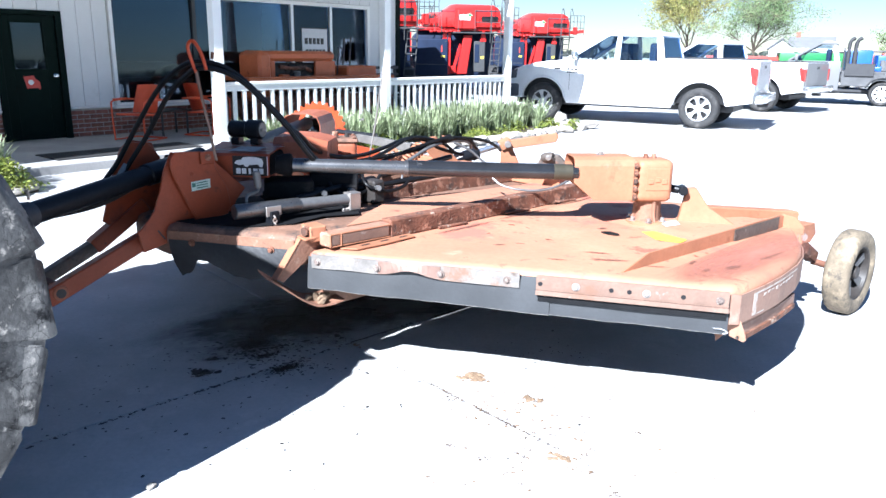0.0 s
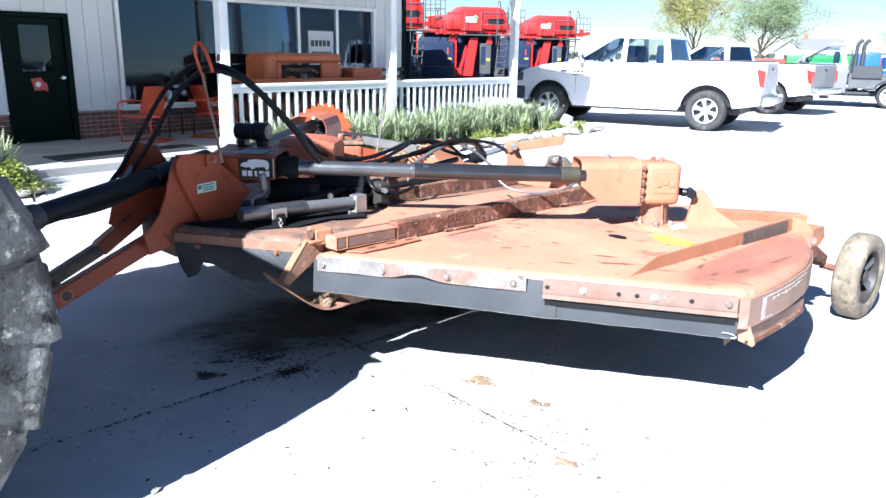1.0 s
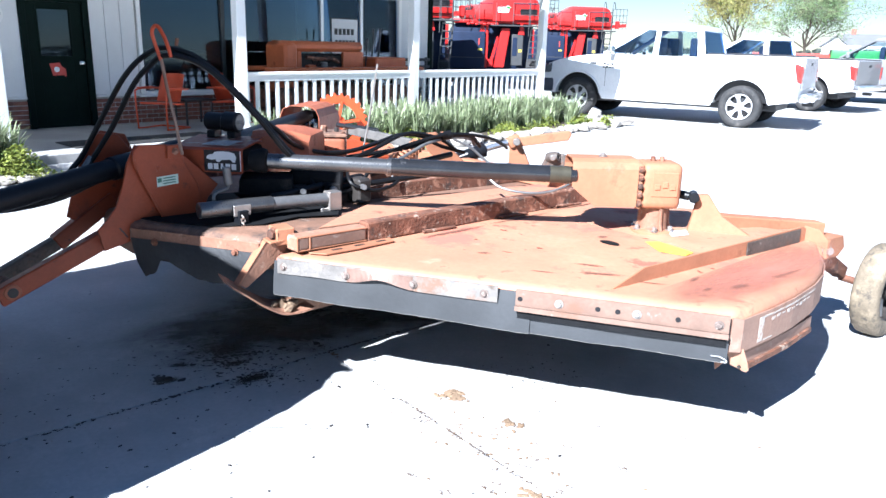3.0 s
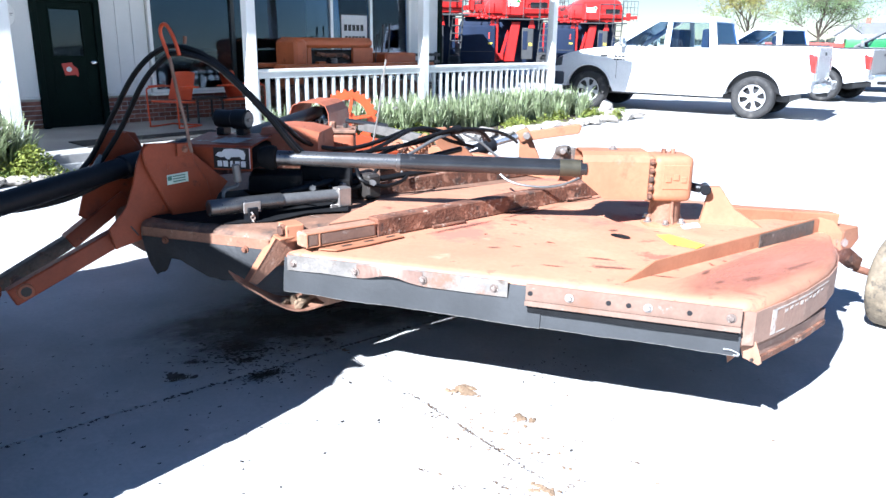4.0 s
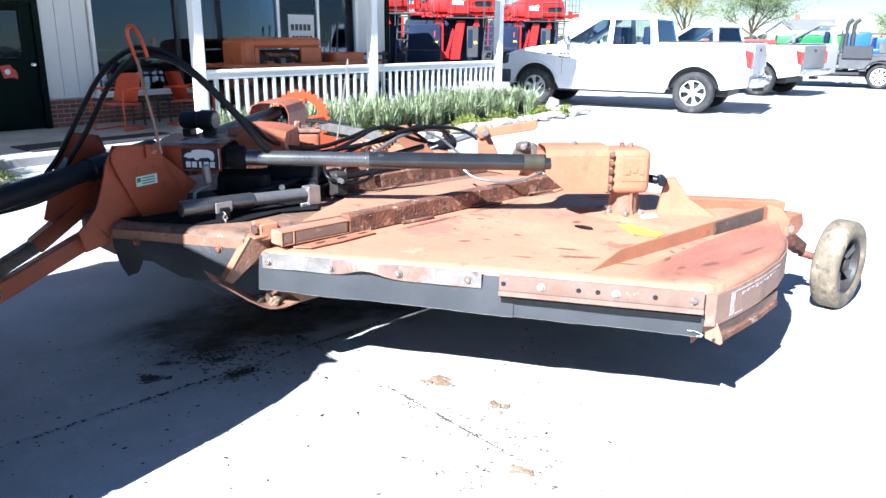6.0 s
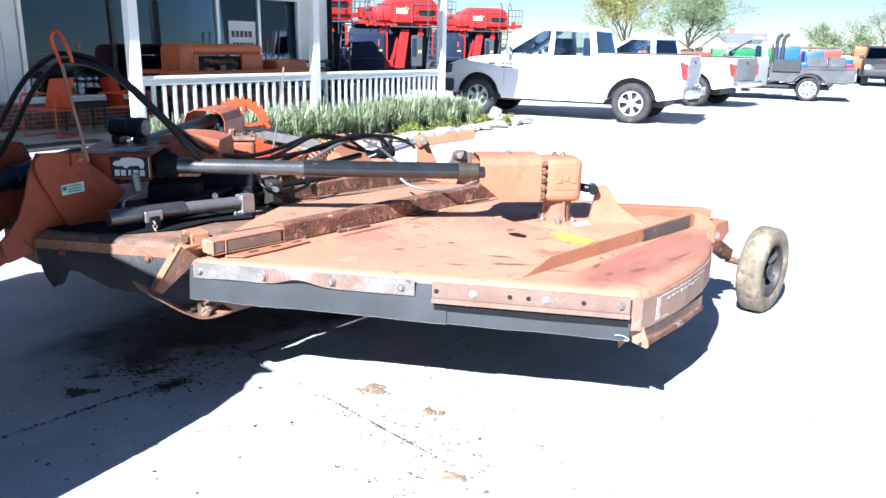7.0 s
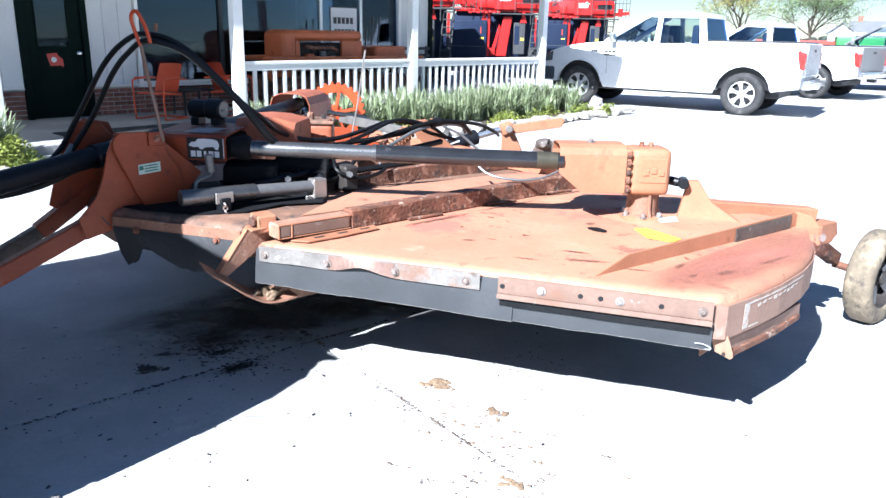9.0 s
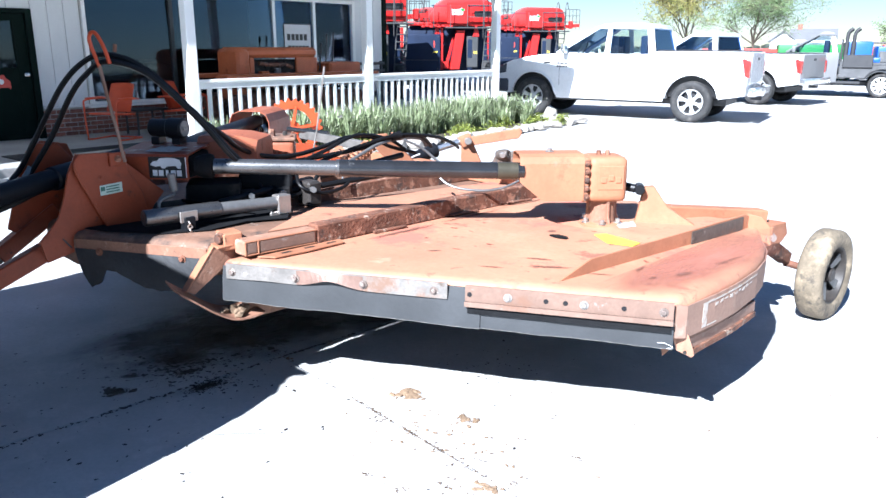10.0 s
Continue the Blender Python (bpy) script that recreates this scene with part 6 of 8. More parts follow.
part("frame_lug", slab([M(-1.16, b_, z) for b_, z in ((-0.47, 1.03), (-0.42, 1.075), (-0.30, 1.05), (-0.27, 0.97), (-0.38, 0.80), (-0.52, 0.72), (-0.56, 0.80))], 0.02, bev=0.004, down=-MA), SHADEORANGE, cutter)
part("tongue_arm", beam(M(-0.74, -0.56, 0.643), M(-0.74, -1.04, 0.440), 0.06, 0.082, bev=0.006), SHADEORANGE, cutter, "orange lower tongue arm")
part("tongue_arm", beam(M(-1.0, -0.44, 0.765), M(-1.0, -0.72, 0.578), 0.07, 0.075, bev=0.006), SHADEORANGE, cutter, "orange far tongue arm")
part("tongue_arm", beam(M(-1.0, -0.715, 0.581), M(-1.0, -1.04, 0.425), 0.06, 0.062, bev=0.006), SCRAPED, cutter, "bare grey end of the tongue arm")
boss = part("tongue_boss", rod(M(-0.702, -0.985, 0.463), M(-0.735, -0.985, 0.463), 0.036, seg=18, bev=0.005), MIDPAINT, cutter, "dirty pin boss", True)
part("boss_bore", rod(M(-0.700, -0.985, 0.463), M(-0.720, -0.985, 0.463), 0.022, seg=16), OIL, boss, "dark open bore", True)
part("tongue_eye", turned([(0.035, -0.05), (0.07, -0.05), (0.07, 0.05), (0.035, 0.05)], 20, span(M(-0.86, -1.10, 0.42), M(-1.10, -1.12, 0.42))[0]), SHADEORANGE, cutter, "", True)
part("tongue_pin", rod(M(-0.80, -0.98, 0.47), M(-0.88, -0.985, 0.47), 0.026, seg=16, bev=0.004), RUST, cutter)
part("tongue_clevis", beam(M(-1.02, -1.05, 0.40), M(-1.06, -1.42, 0.36), 0.12, 0.03, bev=0.005), RUST, cutter)
part("plate_corner", box(0.014, 0.074, 0.062, pose(*M(-0.598, -0.284, 1.030), 0, 0, BEAR), 0.003), SHADEORANGE, cutter)
part("bolt", bolt(M(-0.590, -0.284, 1.032), MA, 0.010, 0.010), RUST, cutter)
for a, b_, z in ((-0.606, -0.36, 0.955),):
    part("bolt", bolt(M(a, b_, z), MA, 0.008, 0.006), SHADEORANGE, cutter)
dc = part("label_decal", slab([M(-0.606, -0.372, 0.917), M(-0.606, -0.272, 0.925), M(-0.606, -0.272, 0.880), M(-0.606, -0.372, 0.872)], 0.0015, bev=0, down=MA), DECALGREEN, cutter, "small pale green label")
for k in range(3):
    part("print_bar", slab([M(-0.6042, -0.345, 0.912 - 0.012 * k), M(-0.6042, -0.285, 0.916 - 0.012 * k), M(-0.6042, -0.285, 0.911 - 0.012 * k), M(-0.6042, -0.345, 0.907 - 0.012 * k)], 0.001, bev=0, down=MA), DECALDK, dc)
part("print_block", slab([M(-0.6042, -0.369, 0.911), M(-0.6042, -0.350, 0.912), M(-0.6042, -0.350, 0.893), M(-0.6042, -0.369, 0.891)], 0.001, bev=0, down=MA), DECALDK, dc)

# driveline shield box over the centre with its decal, facing outward
BX0, BX1, BY = -1.28, -0.932, 3.745  # world
pf = [(BY, 0.915), (BY, 1.020), (BY + 0.012, 1.033), (BY + 0.30, 1.055), (BY + 0.37, 1.00), (BY + 0.37, 0.915)]
b = bmesh.new()
o1 = [[b.verts.new((x, y + 0.02 * (x - BX0), z)) for y, z in pf] for x in (BX0, BX1)]
i1 = [[b.verts.new((x, BY + 0.185 + (y - BY - 0.185) * 0.93 + 0.02 * (x - BX0), 0.915 + (z - 0.915) * 0.93)) for y, z in pf] for x in (BX0, BX1)]
for k in range(5):
    b.faces.new((o1[0][k], o1[1][k], o1[1][k + 1], o1[0][k + 1]))
    b.faces.new((i1[0][k], i1[0][k + 1], i1[1][k + 1], i1[1][k]))
for e in (0, 1):
    for k in range(5):
        b.faces.new((o1[e][k], i1[e][k], i1[e][k + 1], o1[e][k + 1]))
for k in (0, 5):
    b.faces.new((o1[0][k], i1[0][k], i1[1][k], o1[1][k]))
shield = part("centre_shield", b, SHADEORANGE, cutter, "orange driveline shield box")
# black filler paints the shade inside the open-ended shield
part("shield_back", box(0.34, 0.29, 0.115, pose(-1.105, BY + 0.185, 0.968), 0.03, seg=2), MATTBLACK, shield, "black block standing for the shield's shaded inside", True)
part("decal", box(0.178, 0.002, 0.100, pose(-1.03, BY + 0.0035, 0.972), 0.0), DECALBLACK, shield, "black decal plate")
part("decal_edge", box(0.003, 0.002, 0.096, pose(-0.938, BY + 0.0035, 0.974), 0.0), DECALWHITE, shield)
# plain white emblem: a rounded animal-like blot over a row of bars
em = [(-0.072, 0.012), (-0.060, 0.030), (-0.040, 0.034), (-0.030, 0.048), (0.0, 0.052), (0.035, 0.050), (0.058, 0.042), (0.066, 0.020), (0.060, -0.008), (0.048, -0.006), (0.040, 0.008), (0.0, 0.004), (-0.010, -0.008), (-0.022, -0.006), (-0.028, 0.006), (-0.050, 0.002)]
part("emblem", slab([(-1.03 + x * 1.10, BY + 0.0018, 0.974 + z * 0.86) for x, z in em], 0.0015, bev=0, down=(0, -1, 0)), DECALWHITE, shield, "plain white emblem shape")
for k in range(5):
    part("letter_bar", box(0.023 if k != 2 else 0.012, 0.0015, 0.028, pose(-1.089 + 0.0295 * k, BY + 0.0012, 0.946), 0.0), DECALWHITE, shield)
SHT = lambda dy: 1.0345 + 0.08 * (dy - 0.012)
part("top_sticker", slab([(-1.16, BY + 0.06, SHT(0.06)), (-1.02, BY + 0.055, SHT(0.055)), (-0.99, BY + 0.17, SHT(0.17)), (-1.13, BY + 0.18, SHT(0.18))], 0.001, bev=0, down=(0, 0, 1)), DECALWORN, shield, "worn pale sticker")
for k in range(7):
    x_, y_ = -1.24 + 0.045 * k, 0.07 + 0.035 * ((k * 3) % 5)
    part("scuff", slab([(x_, BY + y_, SHT(y_) + 0.001), (x_ + 0.05, BY + y_ + 0.012, SHT(y_ + 0.012) + 0.001), (x_ + 0.07, BY + y_ + 0.02, SHT(y_ + 0.02) + 0.001), (x_ + 0.02, BY + y_ + 0.014, SHT(y_ + 0.014) + 0.001)], 0.0008, bev=0, down=(0, 0, 1)), DECALWORN, shield, "pale scratch")

# manual canister on the shield
cn = thing("manual_canister", "black plastic document tube with a pale end cap", "canister", (-1.106, 4.00, 1.055))
part("tube", rod((-1.216, 4.015, 1.130), (-1.095, 3.995, 1.130), 0.044, seg=28, bev=0.006), BLACK, cn, "", True)
part("cap", rod((-1.116, 3.998, 1.130), (-1.034, 3.984, 1.130), 0.051, seg=28, bev=0.006), BLACK, cn, "", True)
part("cap_face", rod((-1.035, 3.984, 1.130), (-1.030, 3.983, 1.130), 0.038, seg=24), LINEGREY, cn, "scuffed round end cap")
part("cap_bar", box(0.006, 0.047, 0.017, pose(-1.028, 3.983, 1.130), 0.003), STONE, cn)
for x in (-1.18, -1.075):
    part("foot", box(0.042, 0.085, 0.036, pose(x, 4.005, 1.070), 0.004), BLACK, cn)

# near driveline, shield and gearbox on the wing
SH0, SH1 = Vector((-0.84, 3.80, 0.975)), Vector((0.92, 4.09, 0.935))
SD = (SH1 - SH0).normalized()


def gear_set(origin, turn, far=False):
    """A gearbox on its flange with an input shield, its shaft entering along +x."""
    g = lambda x, y, z: (pose(*origin, 0, 0, turn) @ Vector((x, y, z)))
    P = pose(*origin, 0, 0, turn)
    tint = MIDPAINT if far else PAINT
    fgp = part("gearbox_flange", turned([(0, 0), (0.112, 0), (0.112, 0.018), (0.10, 0.026), (0, 0.026)], 28, P, close=False), tint, cutter, "", True)
    for k in range(6):
        a = radians(20 + 60 * k)
        part("bolt", bolt(g(0.092 * math.cos(a), 0.092 * math.sin(a), 0.024), (0, 0, 1), 0.013, 0.022), STEEL, fgp)
    part("gearbox_stem", turned([(0.075, 0.02), (0.07, 0.05), (0.066, 0.14), (0.09, 0.16)], 20, P, close=False), FRONTRUST, cutter, "", True)
    for k in range(4):
        a = radians(15 + 90 * k)
        part("stem_rib", slab([g(0.06 * math.cos(a), 0.06 * math.sin(a), 0.025), g(0.10 * math.cos(a), 0.10 * math.sin(a), 0.025), g(0.085 * math.cos(a), 0.085 * math.sin(a), 0.06), g(0.08 * math.cos(a), 0.08 * math.sin(a), 0.15), g(0.06 * math.cos(a), 0.06 * math.sin(a), 0.15)], 0.014, bev=0.003), FRONTRUST, cutter)
    # dark spacer paints the shade between shield and housing
    part("joint_gap", box(0.03, 0.19, 0.20, P @ pose(-0.137, 0, 0.262), 0.004), OIL, cutter, "dark spacer standing for the shaded gap behind the shield")
    bb = box(0.195, 0.20, 0.225, P @ pose(0.0, 0, 0.250), 0.035, seg=3)
    gb = part("gearbox", bb, tint, cutter, "cast orange gearbox housing", True)
    part("front_cover", box(0.03, 0.21, 0.225, P @ pose(-0.112, 0, 0.250), 0.02, seg=2), tint, gb, "", True)
    for k in range(5):
        part("bolt", bolt(g(-0.112, -0.104, 0.165 + 0.042 * k), P.to_3x3() @ Vector((0, -1, 0)), 0.011, 0.012), RUST, gb)
    part("cast_panel", box(0.13, 0.008, 0.12, P @ pose(0.012, -0.100, 0.26), 0.003), tint, gb)
    for k in range(3):
        part("cast_mark", box(0.028, 0.006, 0.030, P @ pose(-0.025 + 0.037 * k, -0.106, 0.25 + 0.01 * (k % 2)), 0.003), tint, gb)
    for x in (-0.03, 0.015):
        part("breather", rod(g(x, 0.0, 0.355), g(x, 0.0, 0.385), 0.012, seg=10, bev=0.002), RUST, gb)
    # shield: an inverted trough, its mouth cut back below
    w, x0, x1, zt, zb, r = (0.145, -0.56, -0.125, 0.435, 0.17, 0.075) if far else (0.112, -0.445, -0.125, 0.378, 0.150, 0.045)
    prof = [(-w, zb), (-w, zt - r), (-w + r * 0.3, zt - r * 0.3), (-w + r, zt), (w - r, zt), (w - r * 0.3, zt - r * 0.3), (w, zt - r), (w, zb)]
    b = bmesh.new()
    rows = []
    for sgn, sc in ((0, 1.0), (1, 0.965)):
        for x in (x0, x1):
            rows.append([b.verts.new(g(x + ((zt - r - z) * 0.0 if x == x1 else 0.0), y * sc, z if z > zb else (zb + 0.095 if x == x0 else zb))) for y, z in ((yy, zt - 0.005 + (zz - zt) * sc if zz > zb and sc < 1 else zz) for yy, zz in prof)])
    o0, o1_, i0, i1_ = rows
    mid = [b.verts.new(g(x0 + 0.115, y, zb)) for y in (-w, w, -w * 0.965, w * 0.965)]
    for k in range(1, 6):
        b.faces.new((o0[k], o1_[k], o1_[k + 1], o0[k + 1]))
        b.faces.new((i0[k], i0[k + 1], i1_[k + 1], i1_[k]))
    for O, I, m0, m1 in ((0, 0, mid[0], mid[2]), (7, 7, mid[1], mid[3])):
        n1 = 1 if O == 0 else 6
        b.faces.new((o0[O], m0, o1_[O], o1_[n1], o0[n1]))
        b.faces.new((i0[O], m1, i1_[O], i1_[n1], i0[n1]))
        b.faces.new((o0[O], i0[O], m1, m0))
        b.faces.new((m0, m1, i1_[O], o1_[O]))
    for k in range(7):
        b.faces.new((o0[k], i0[k], i0[k + 1], o0[k + 1]))
    sp = part("shaft_shield", b, tint, cutter, "folded orange shaft shield")
    part("bolt", bolt(g(-0.28, 0.0, 0.379), (0, 0, 1), 0.014, 0.018), STEEL, sp)
    part("input_shaft", rod(g(-0.40, 0, 0.275), g(-0.12, 0, 0.265), 0.05, seg=18), SHAFT, cutter)
    part("universal_joint", box(0.09, 0.075, 0.075, P @ pose(-0.44, 0, 0.278), 0.02, seg=2), SHAFT, cutter)


GT = math.degrees(math.atan2(SD.y, SD.x))
gear_set((1.045, 4.195, 0.645), GT)
part("driveline", rod(SH0, SH0 + SD * 0.62, 0.036, seg=24), DULLSHAFT, cutter, "dull worn driveline tube", True)
part("driveline", rod(SH0 + SD * 0.60, SH0 + SD * 1.50, 0.041, seg=24), SHAFT, cutter, "dark driveline tube", True)
part("driveline_end", rod(SH0 + SD * 1.37, SH0 + SD * 1.47, 0.0418, seg=24), BANDBROWN, cutter, "yellowed driveline sticker", True)
part("driveline_boot", turned([(0.030, -0.07), (0.045, -0.065), (0.056, -0.03), (0.060, 0.0), (0.056, 0.012), (0.038, 0.02)], 20, span(SH0 - SD * 0.02, SH0 + SD * 0.02)[0], close=False), MATTBLACK, cutter, "black joint boot", True)
part("driveline_collar", turned([(0.036, -0.01), (0.0425, -0.008), (0.0425, 0.008), (0.036, 0.01)], 20, span(SH0 + SD * 0.58, SH0 + SD * 0.62)[0]), DULLSHAFT, cutter, "", True)

# far driveline, shield and gearbox
FG = Vector((-1.25, 6.12, 0.648))
FS0 = M(2 * CEN + 0.47, 0.22, 0.97)
FDV = (FG - FS0)
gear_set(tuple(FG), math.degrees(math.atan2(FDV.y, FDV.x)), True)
part("driveline", rod(FS0, FG + Vector((0, 0, 0.28)) - FDV.normalized() * 0.4, 0.045, seg=20), BLACK, cutter, "dark far driveline tube", True)

# centre gearbox and neighbours
CG = Vector((-0.74, 4.55, 0.70))
CT = 14
P_ = lambda x, y, z: pose(*CG, 0, 0, CT) @ pose(x, y, z)
cg = part("centre_gearbox", box(0.19, 0.22, 0.31, P_(0, 0, 0.165), 0.03, seg=3), MIDPAINT, cutter, "grimy cast centre gearbox", True)
part("gearbox_lid", box(0.205, 0.235, 0.022, P_(0, 0, 0.325), 0.006), GRIME, cg, "dirty gearbox lid")
for x, y in ((-0.08, -0.09), (0.08, -0.09), (-0.08, 0.09), (0.08, 0.09)):
    part("bolt", bolt(P_(x, y, 0.335).translation, (0, 0, 1), 0.010, 0.012), RUST, cg)
part("filler_plug", rod(P_(-0.03, -0.03, 0.33).translation, P_(-0.03, -0.03, 0.375).translation, 0.020, seg=8, bev=0.003), RUST, cg, "dark filler plug")
part("breather", rod(P_(0.04, 0.0, 0.33).translation, P_(0.04, 0.0, 0.36).translation, 0.013, seg=10, bev=0.003), OIL, cg)
for k in range(4):
    part("cast_mark", box(0.022, 0.008, 0.028, P_(-0.05 + 0.032 * k, -0.112, 0.245), 0.003), SHADEORANGE, cg)
part("cover_flange", box(0.022, 0.24, 0.30, P_(-0.106, 0, 0.17), 0.012, seg=2), OIL, cg, "greasy dark cover flange", True)
for y in (-0.09, 0.09):
    for z in (0.06, 0.17, 0.28):
        part("bolt", bolt(P_(-0.119, y, z).translation, (-1, 0, 0), 0.010, 0.010), RUST, cg)
part("grease_streak", box(0.07, 0.006, 0.14, P_(-0.055, -0.1115, 0.20), 0.002), OIL, cg, "dark grease run")
# housing between the shield and the gearbox
b = bmesh.new()
rows = [[b.verts.new((x, y0 + 0.25 * (x + 0.97), z)) for y0, z in ((4.02, 0.93), (4.02, zt - 0.03), (4.05, zt), (4.26, zt + 0.005), (4.29, zt - 0.03), (4.29, 0.93))] for x, zt in ((-0.99, 1.085), (-0.90, 1.092), (-0.80, 1.085), (-0.71, 1.062))]
for p, q in zip(rows, rows[1:]):
    for k in range(5):
        b.faces.new((p[k], p[k + 1], q[k + 1], q[k]))
    b.faces.new((p[5], p[0], q[0], q[5]))
b.faces.new(rows[0])
b.faces.new(rows[-1][::-1])
part("rear_shield", bevelled(b, 0.006, 2), MIDPAINT, cutter, "orange centre driveline shield", True)
# pump block, valves and brackets, coloured near-black to paint the driveline's shadow too
part("pump_block", box(0.26, 0.22, 0.15, pose(-0.90, 3.98, 0.80, 0, 0, 18), 0.02, seg=2), MATTBLACK, cutter, "black pump block that deepens the driveline's shadow", True)
part("pump_body", rod((-0.82, 4.12, 0.83), (-0.56, 4.18, 0.83), 0.07, seg=22, bev=0.01), MATTBLACK, cutter, "round black pump body", True)
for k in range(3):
    part("valve_block", box(0.09, 0.10, 0.09 + 0.02 * k, pose(-0.74 + 0.13 * k, 4.02 + 0.10 * k, 0.775, 0, 0, 25 + 14 * k), 0.012), OIL if k != 1 else MATTBLACK, cutter, "small black valve block")
    part("fitting", rod((-0.72 + 0.13 * k, 3.98 + 0.10 * k, 0.80), (-0.69 + 0.13 * k, 3.92 + 0.10 * k, 0.81), 0.016, seg=6), LINEGREY, cutter)
part("frame_bracket", slab([(-0.60, 4.30, 0.73), (-0.44, 4.36, 0.73), (-0.46, 4.36, 0.86), (-0.56, 4.32, 0.87)], 0.012, bev=0.002, down=(0, 1, 0)), GRIME, cutter, "stained bracket plate")
part("long_hose", hose([(-1.02, 3.90, 0.80), (-0.80, 4.02, 0.775), (-0.45, 4.28, 0.80), (-0.10, 4.55, 0.83), (0.28, 4.86, 0.845)], 0.016, n=7), HOSE, cutter, "long black hose along the deck", True)
part("loop_hose", hose([(-0.72, 4.10, 0.86), (-0.66, 4.06, 0.80), (-0.58, 4.10, 0.77), (-0.50, 4.22, 0.79), (-0.45, 4.32, 0.86)], 0.011, n=7), HOSE, cutter, "short looped black hose", True)
part("loop_hose", hose([(-0.55, 4.22, 0.88), (-0.50, 4.14, 0.82), (-0.40, 4.20, 0.78), (-0.32, 4.34, 0.79), (-0.28, 4.46, 0.85)], 0.010, n=7), HOSE, cutter, "short looped black hose", True)
part("drop_line", hose([(-0.36, 4.46, 0.90), (-0.345, 4.44, 0.85), (-0.35, 4.42, 0.79)], 0.006, n=5), LINEGREY, cutter, "thin grey drop line", True)

part("grease_layer", mslab([(-0.78, -0.50, 0.727), (-0.52, -0.40, 0.727), (-0.30, -0.24, 0.727), (-0.22, -0.05, 0.727), (-0.26, 0.16, 0.727), (-0.20, 0.34, 0.724), (-0.42, 0.50, 0.72), (-0.95, 0.45, 0.72), (-1.0, -0.30, 0.727)], 0.004, (0, 0, 1), bev=0.0), MATTBLACK, cutter, "black layer on the centre deck")

# lock bar with its pin, end block and hitch pin
part("lock_bar", rod(M(-0.345, -0.30, 0.80), M(-0.32, 0.05, 0.795), 0.036, seg=22, bev=0.004), DULLSHAFT, cutter, "dark lock bar", True)
part("lock_bar", rod(M(-0.32, 0.04, 0.795), M(-0.305, 0.34, 0.785), 0.030, seg=22), LINEGREY, cutter, "bare steel lock rod", True)
lb = part("end_block", box(0.075, 0.06, 0.095, pose(*M(-0.302, 0.375, 0.775), 0, 0, 50), 0.005), STEEL, cutter, "scuffed pale steel end block")
part("block_ear", box(0.06, 0.012, 0.05, pose(*M(-0.29, 0.33, 0.72), 0, 0, 50), 0.004), STEEL, lb)
part("bar_saddle", box(0.05, 0.06, 0.12, pose(*M(-0.30, -0.12, 0.73), 0, 0, 50), 0.004), BLACK, cutter)
part("saddle_clip", box(0.085, 0.008, 0.05, pose(*M(-0.285, -0.12, 0.79), 0, 0, 50), 0.003), STEEL, cutter)
ch = bmesh.new()
for k in range(6):
    turned([(0.006, -0.0035), (0.012, -0.0035), (0.012, 0.0035), (0.006, 0.0035)], 8, pose(*M(-0.262, -0.13, 0.765 - 0.016 * k), 90 if k % 2 else 0, 60, 30), ch)
part("chain", ch, STEEL, cutter, "short rusty chain")
part("pin_rod", rod(M(-0.435, -0.115, 0.965), M(-0.43, -0.11, 0.885), 0.019, seg=14, bev=0.003), LINEGREY, cutter, "worn bare steel pin", True)
part("pin_crank", hose([M(-0.43, -0.11, 0.885), M(-0.425, -0.12, 0.868), M(-0.40, -0.18, 0.862), M(-0.385, -0.205, 0.85), M(-0.383, -0.208, 0.82)], 0.008, n=4), LINEGREY, cutter, "", True)
# orange plate coloured black to match the shadow around it
part("small_shield", slab([M(-0.60, 0.0, 0.80), M(-0.35, 0.20, 0.78), M(-0.40, 0.25, 0.74), M(-0.60, 0.08, 0.74)], 0.01, bev=0.002, down=(0, 0, 1)), MATTBLACK, cutter, "cover plate blackened for the driveline's shadow")
part("link_rod", rod(M(-0.42, 0.1, 0.80), M(-0.72, 1.55, 0.86), 0.018, seg=12), BLACK, cutter, "long black link rod", True)

# wing lift bracket, rear arm, wheel arm
part("arm_bracket", slab([M(0.84, 1.76, 0.648), M(0.86, 1.80, 0.84), M(0.90, 1.83, 0.845), M(0.97, 1.86, 0.74), M(1.10, 1.93, 0.65)], 0.045, bev=0.004, down=MA * 0.6 - MB * 0.8), PAINT, cutter)
part("link", rod(M(0.75, 1.68, 0.85), M(0.86, 1.72, 0.835), 0.022, seg=14), BLACK, cutter)
part("link_pin", rod(M(0.90, 1.70, 0.835), M(0.84, 1.79, 0.83), 0.026, seg=16, bev=0.004), BLACK, cutter, "black link pin", True)
part("rear_arm", beam(M(0.88, 1.85, 0.70), M(1.20, 2.52, 0.625), 0.09, 0.075, bev=0.006), PAINT, cutter)
part("arm_side", slab([M(1.29, 2.36, 0.60), M(1.29, 2.64, 0.585), M(1.29, 2.68, 0.51), M(1.29, 2.60, 0.47), M(1.29, 2.42, 0.49)], 0.10, bev=0.004, down=-MA), PAINT, cutter)
part("wheel_arm", beam(M(1.235, 2.40, 0.53), M(1.235, 2.84, 0.325), 0.07, 0.075, bev=0.006), RUST, cutter, "rust-stained wheel arm")
part("arm_pin", bolt(M(1.30, 2.40, 0.54), MA - MB * 0.3, 0.022, 0.03), STEEL, cutter)
part("arm_ear", slab([M(1.20, 2.34, 0.61), M(1.315, 2.38, 0.60), M(1.315, 2.38, 0.50), M(1.25, 2.36, 0.47)], 0.03, bev=0.004, down=MB), PAINT, cutter)


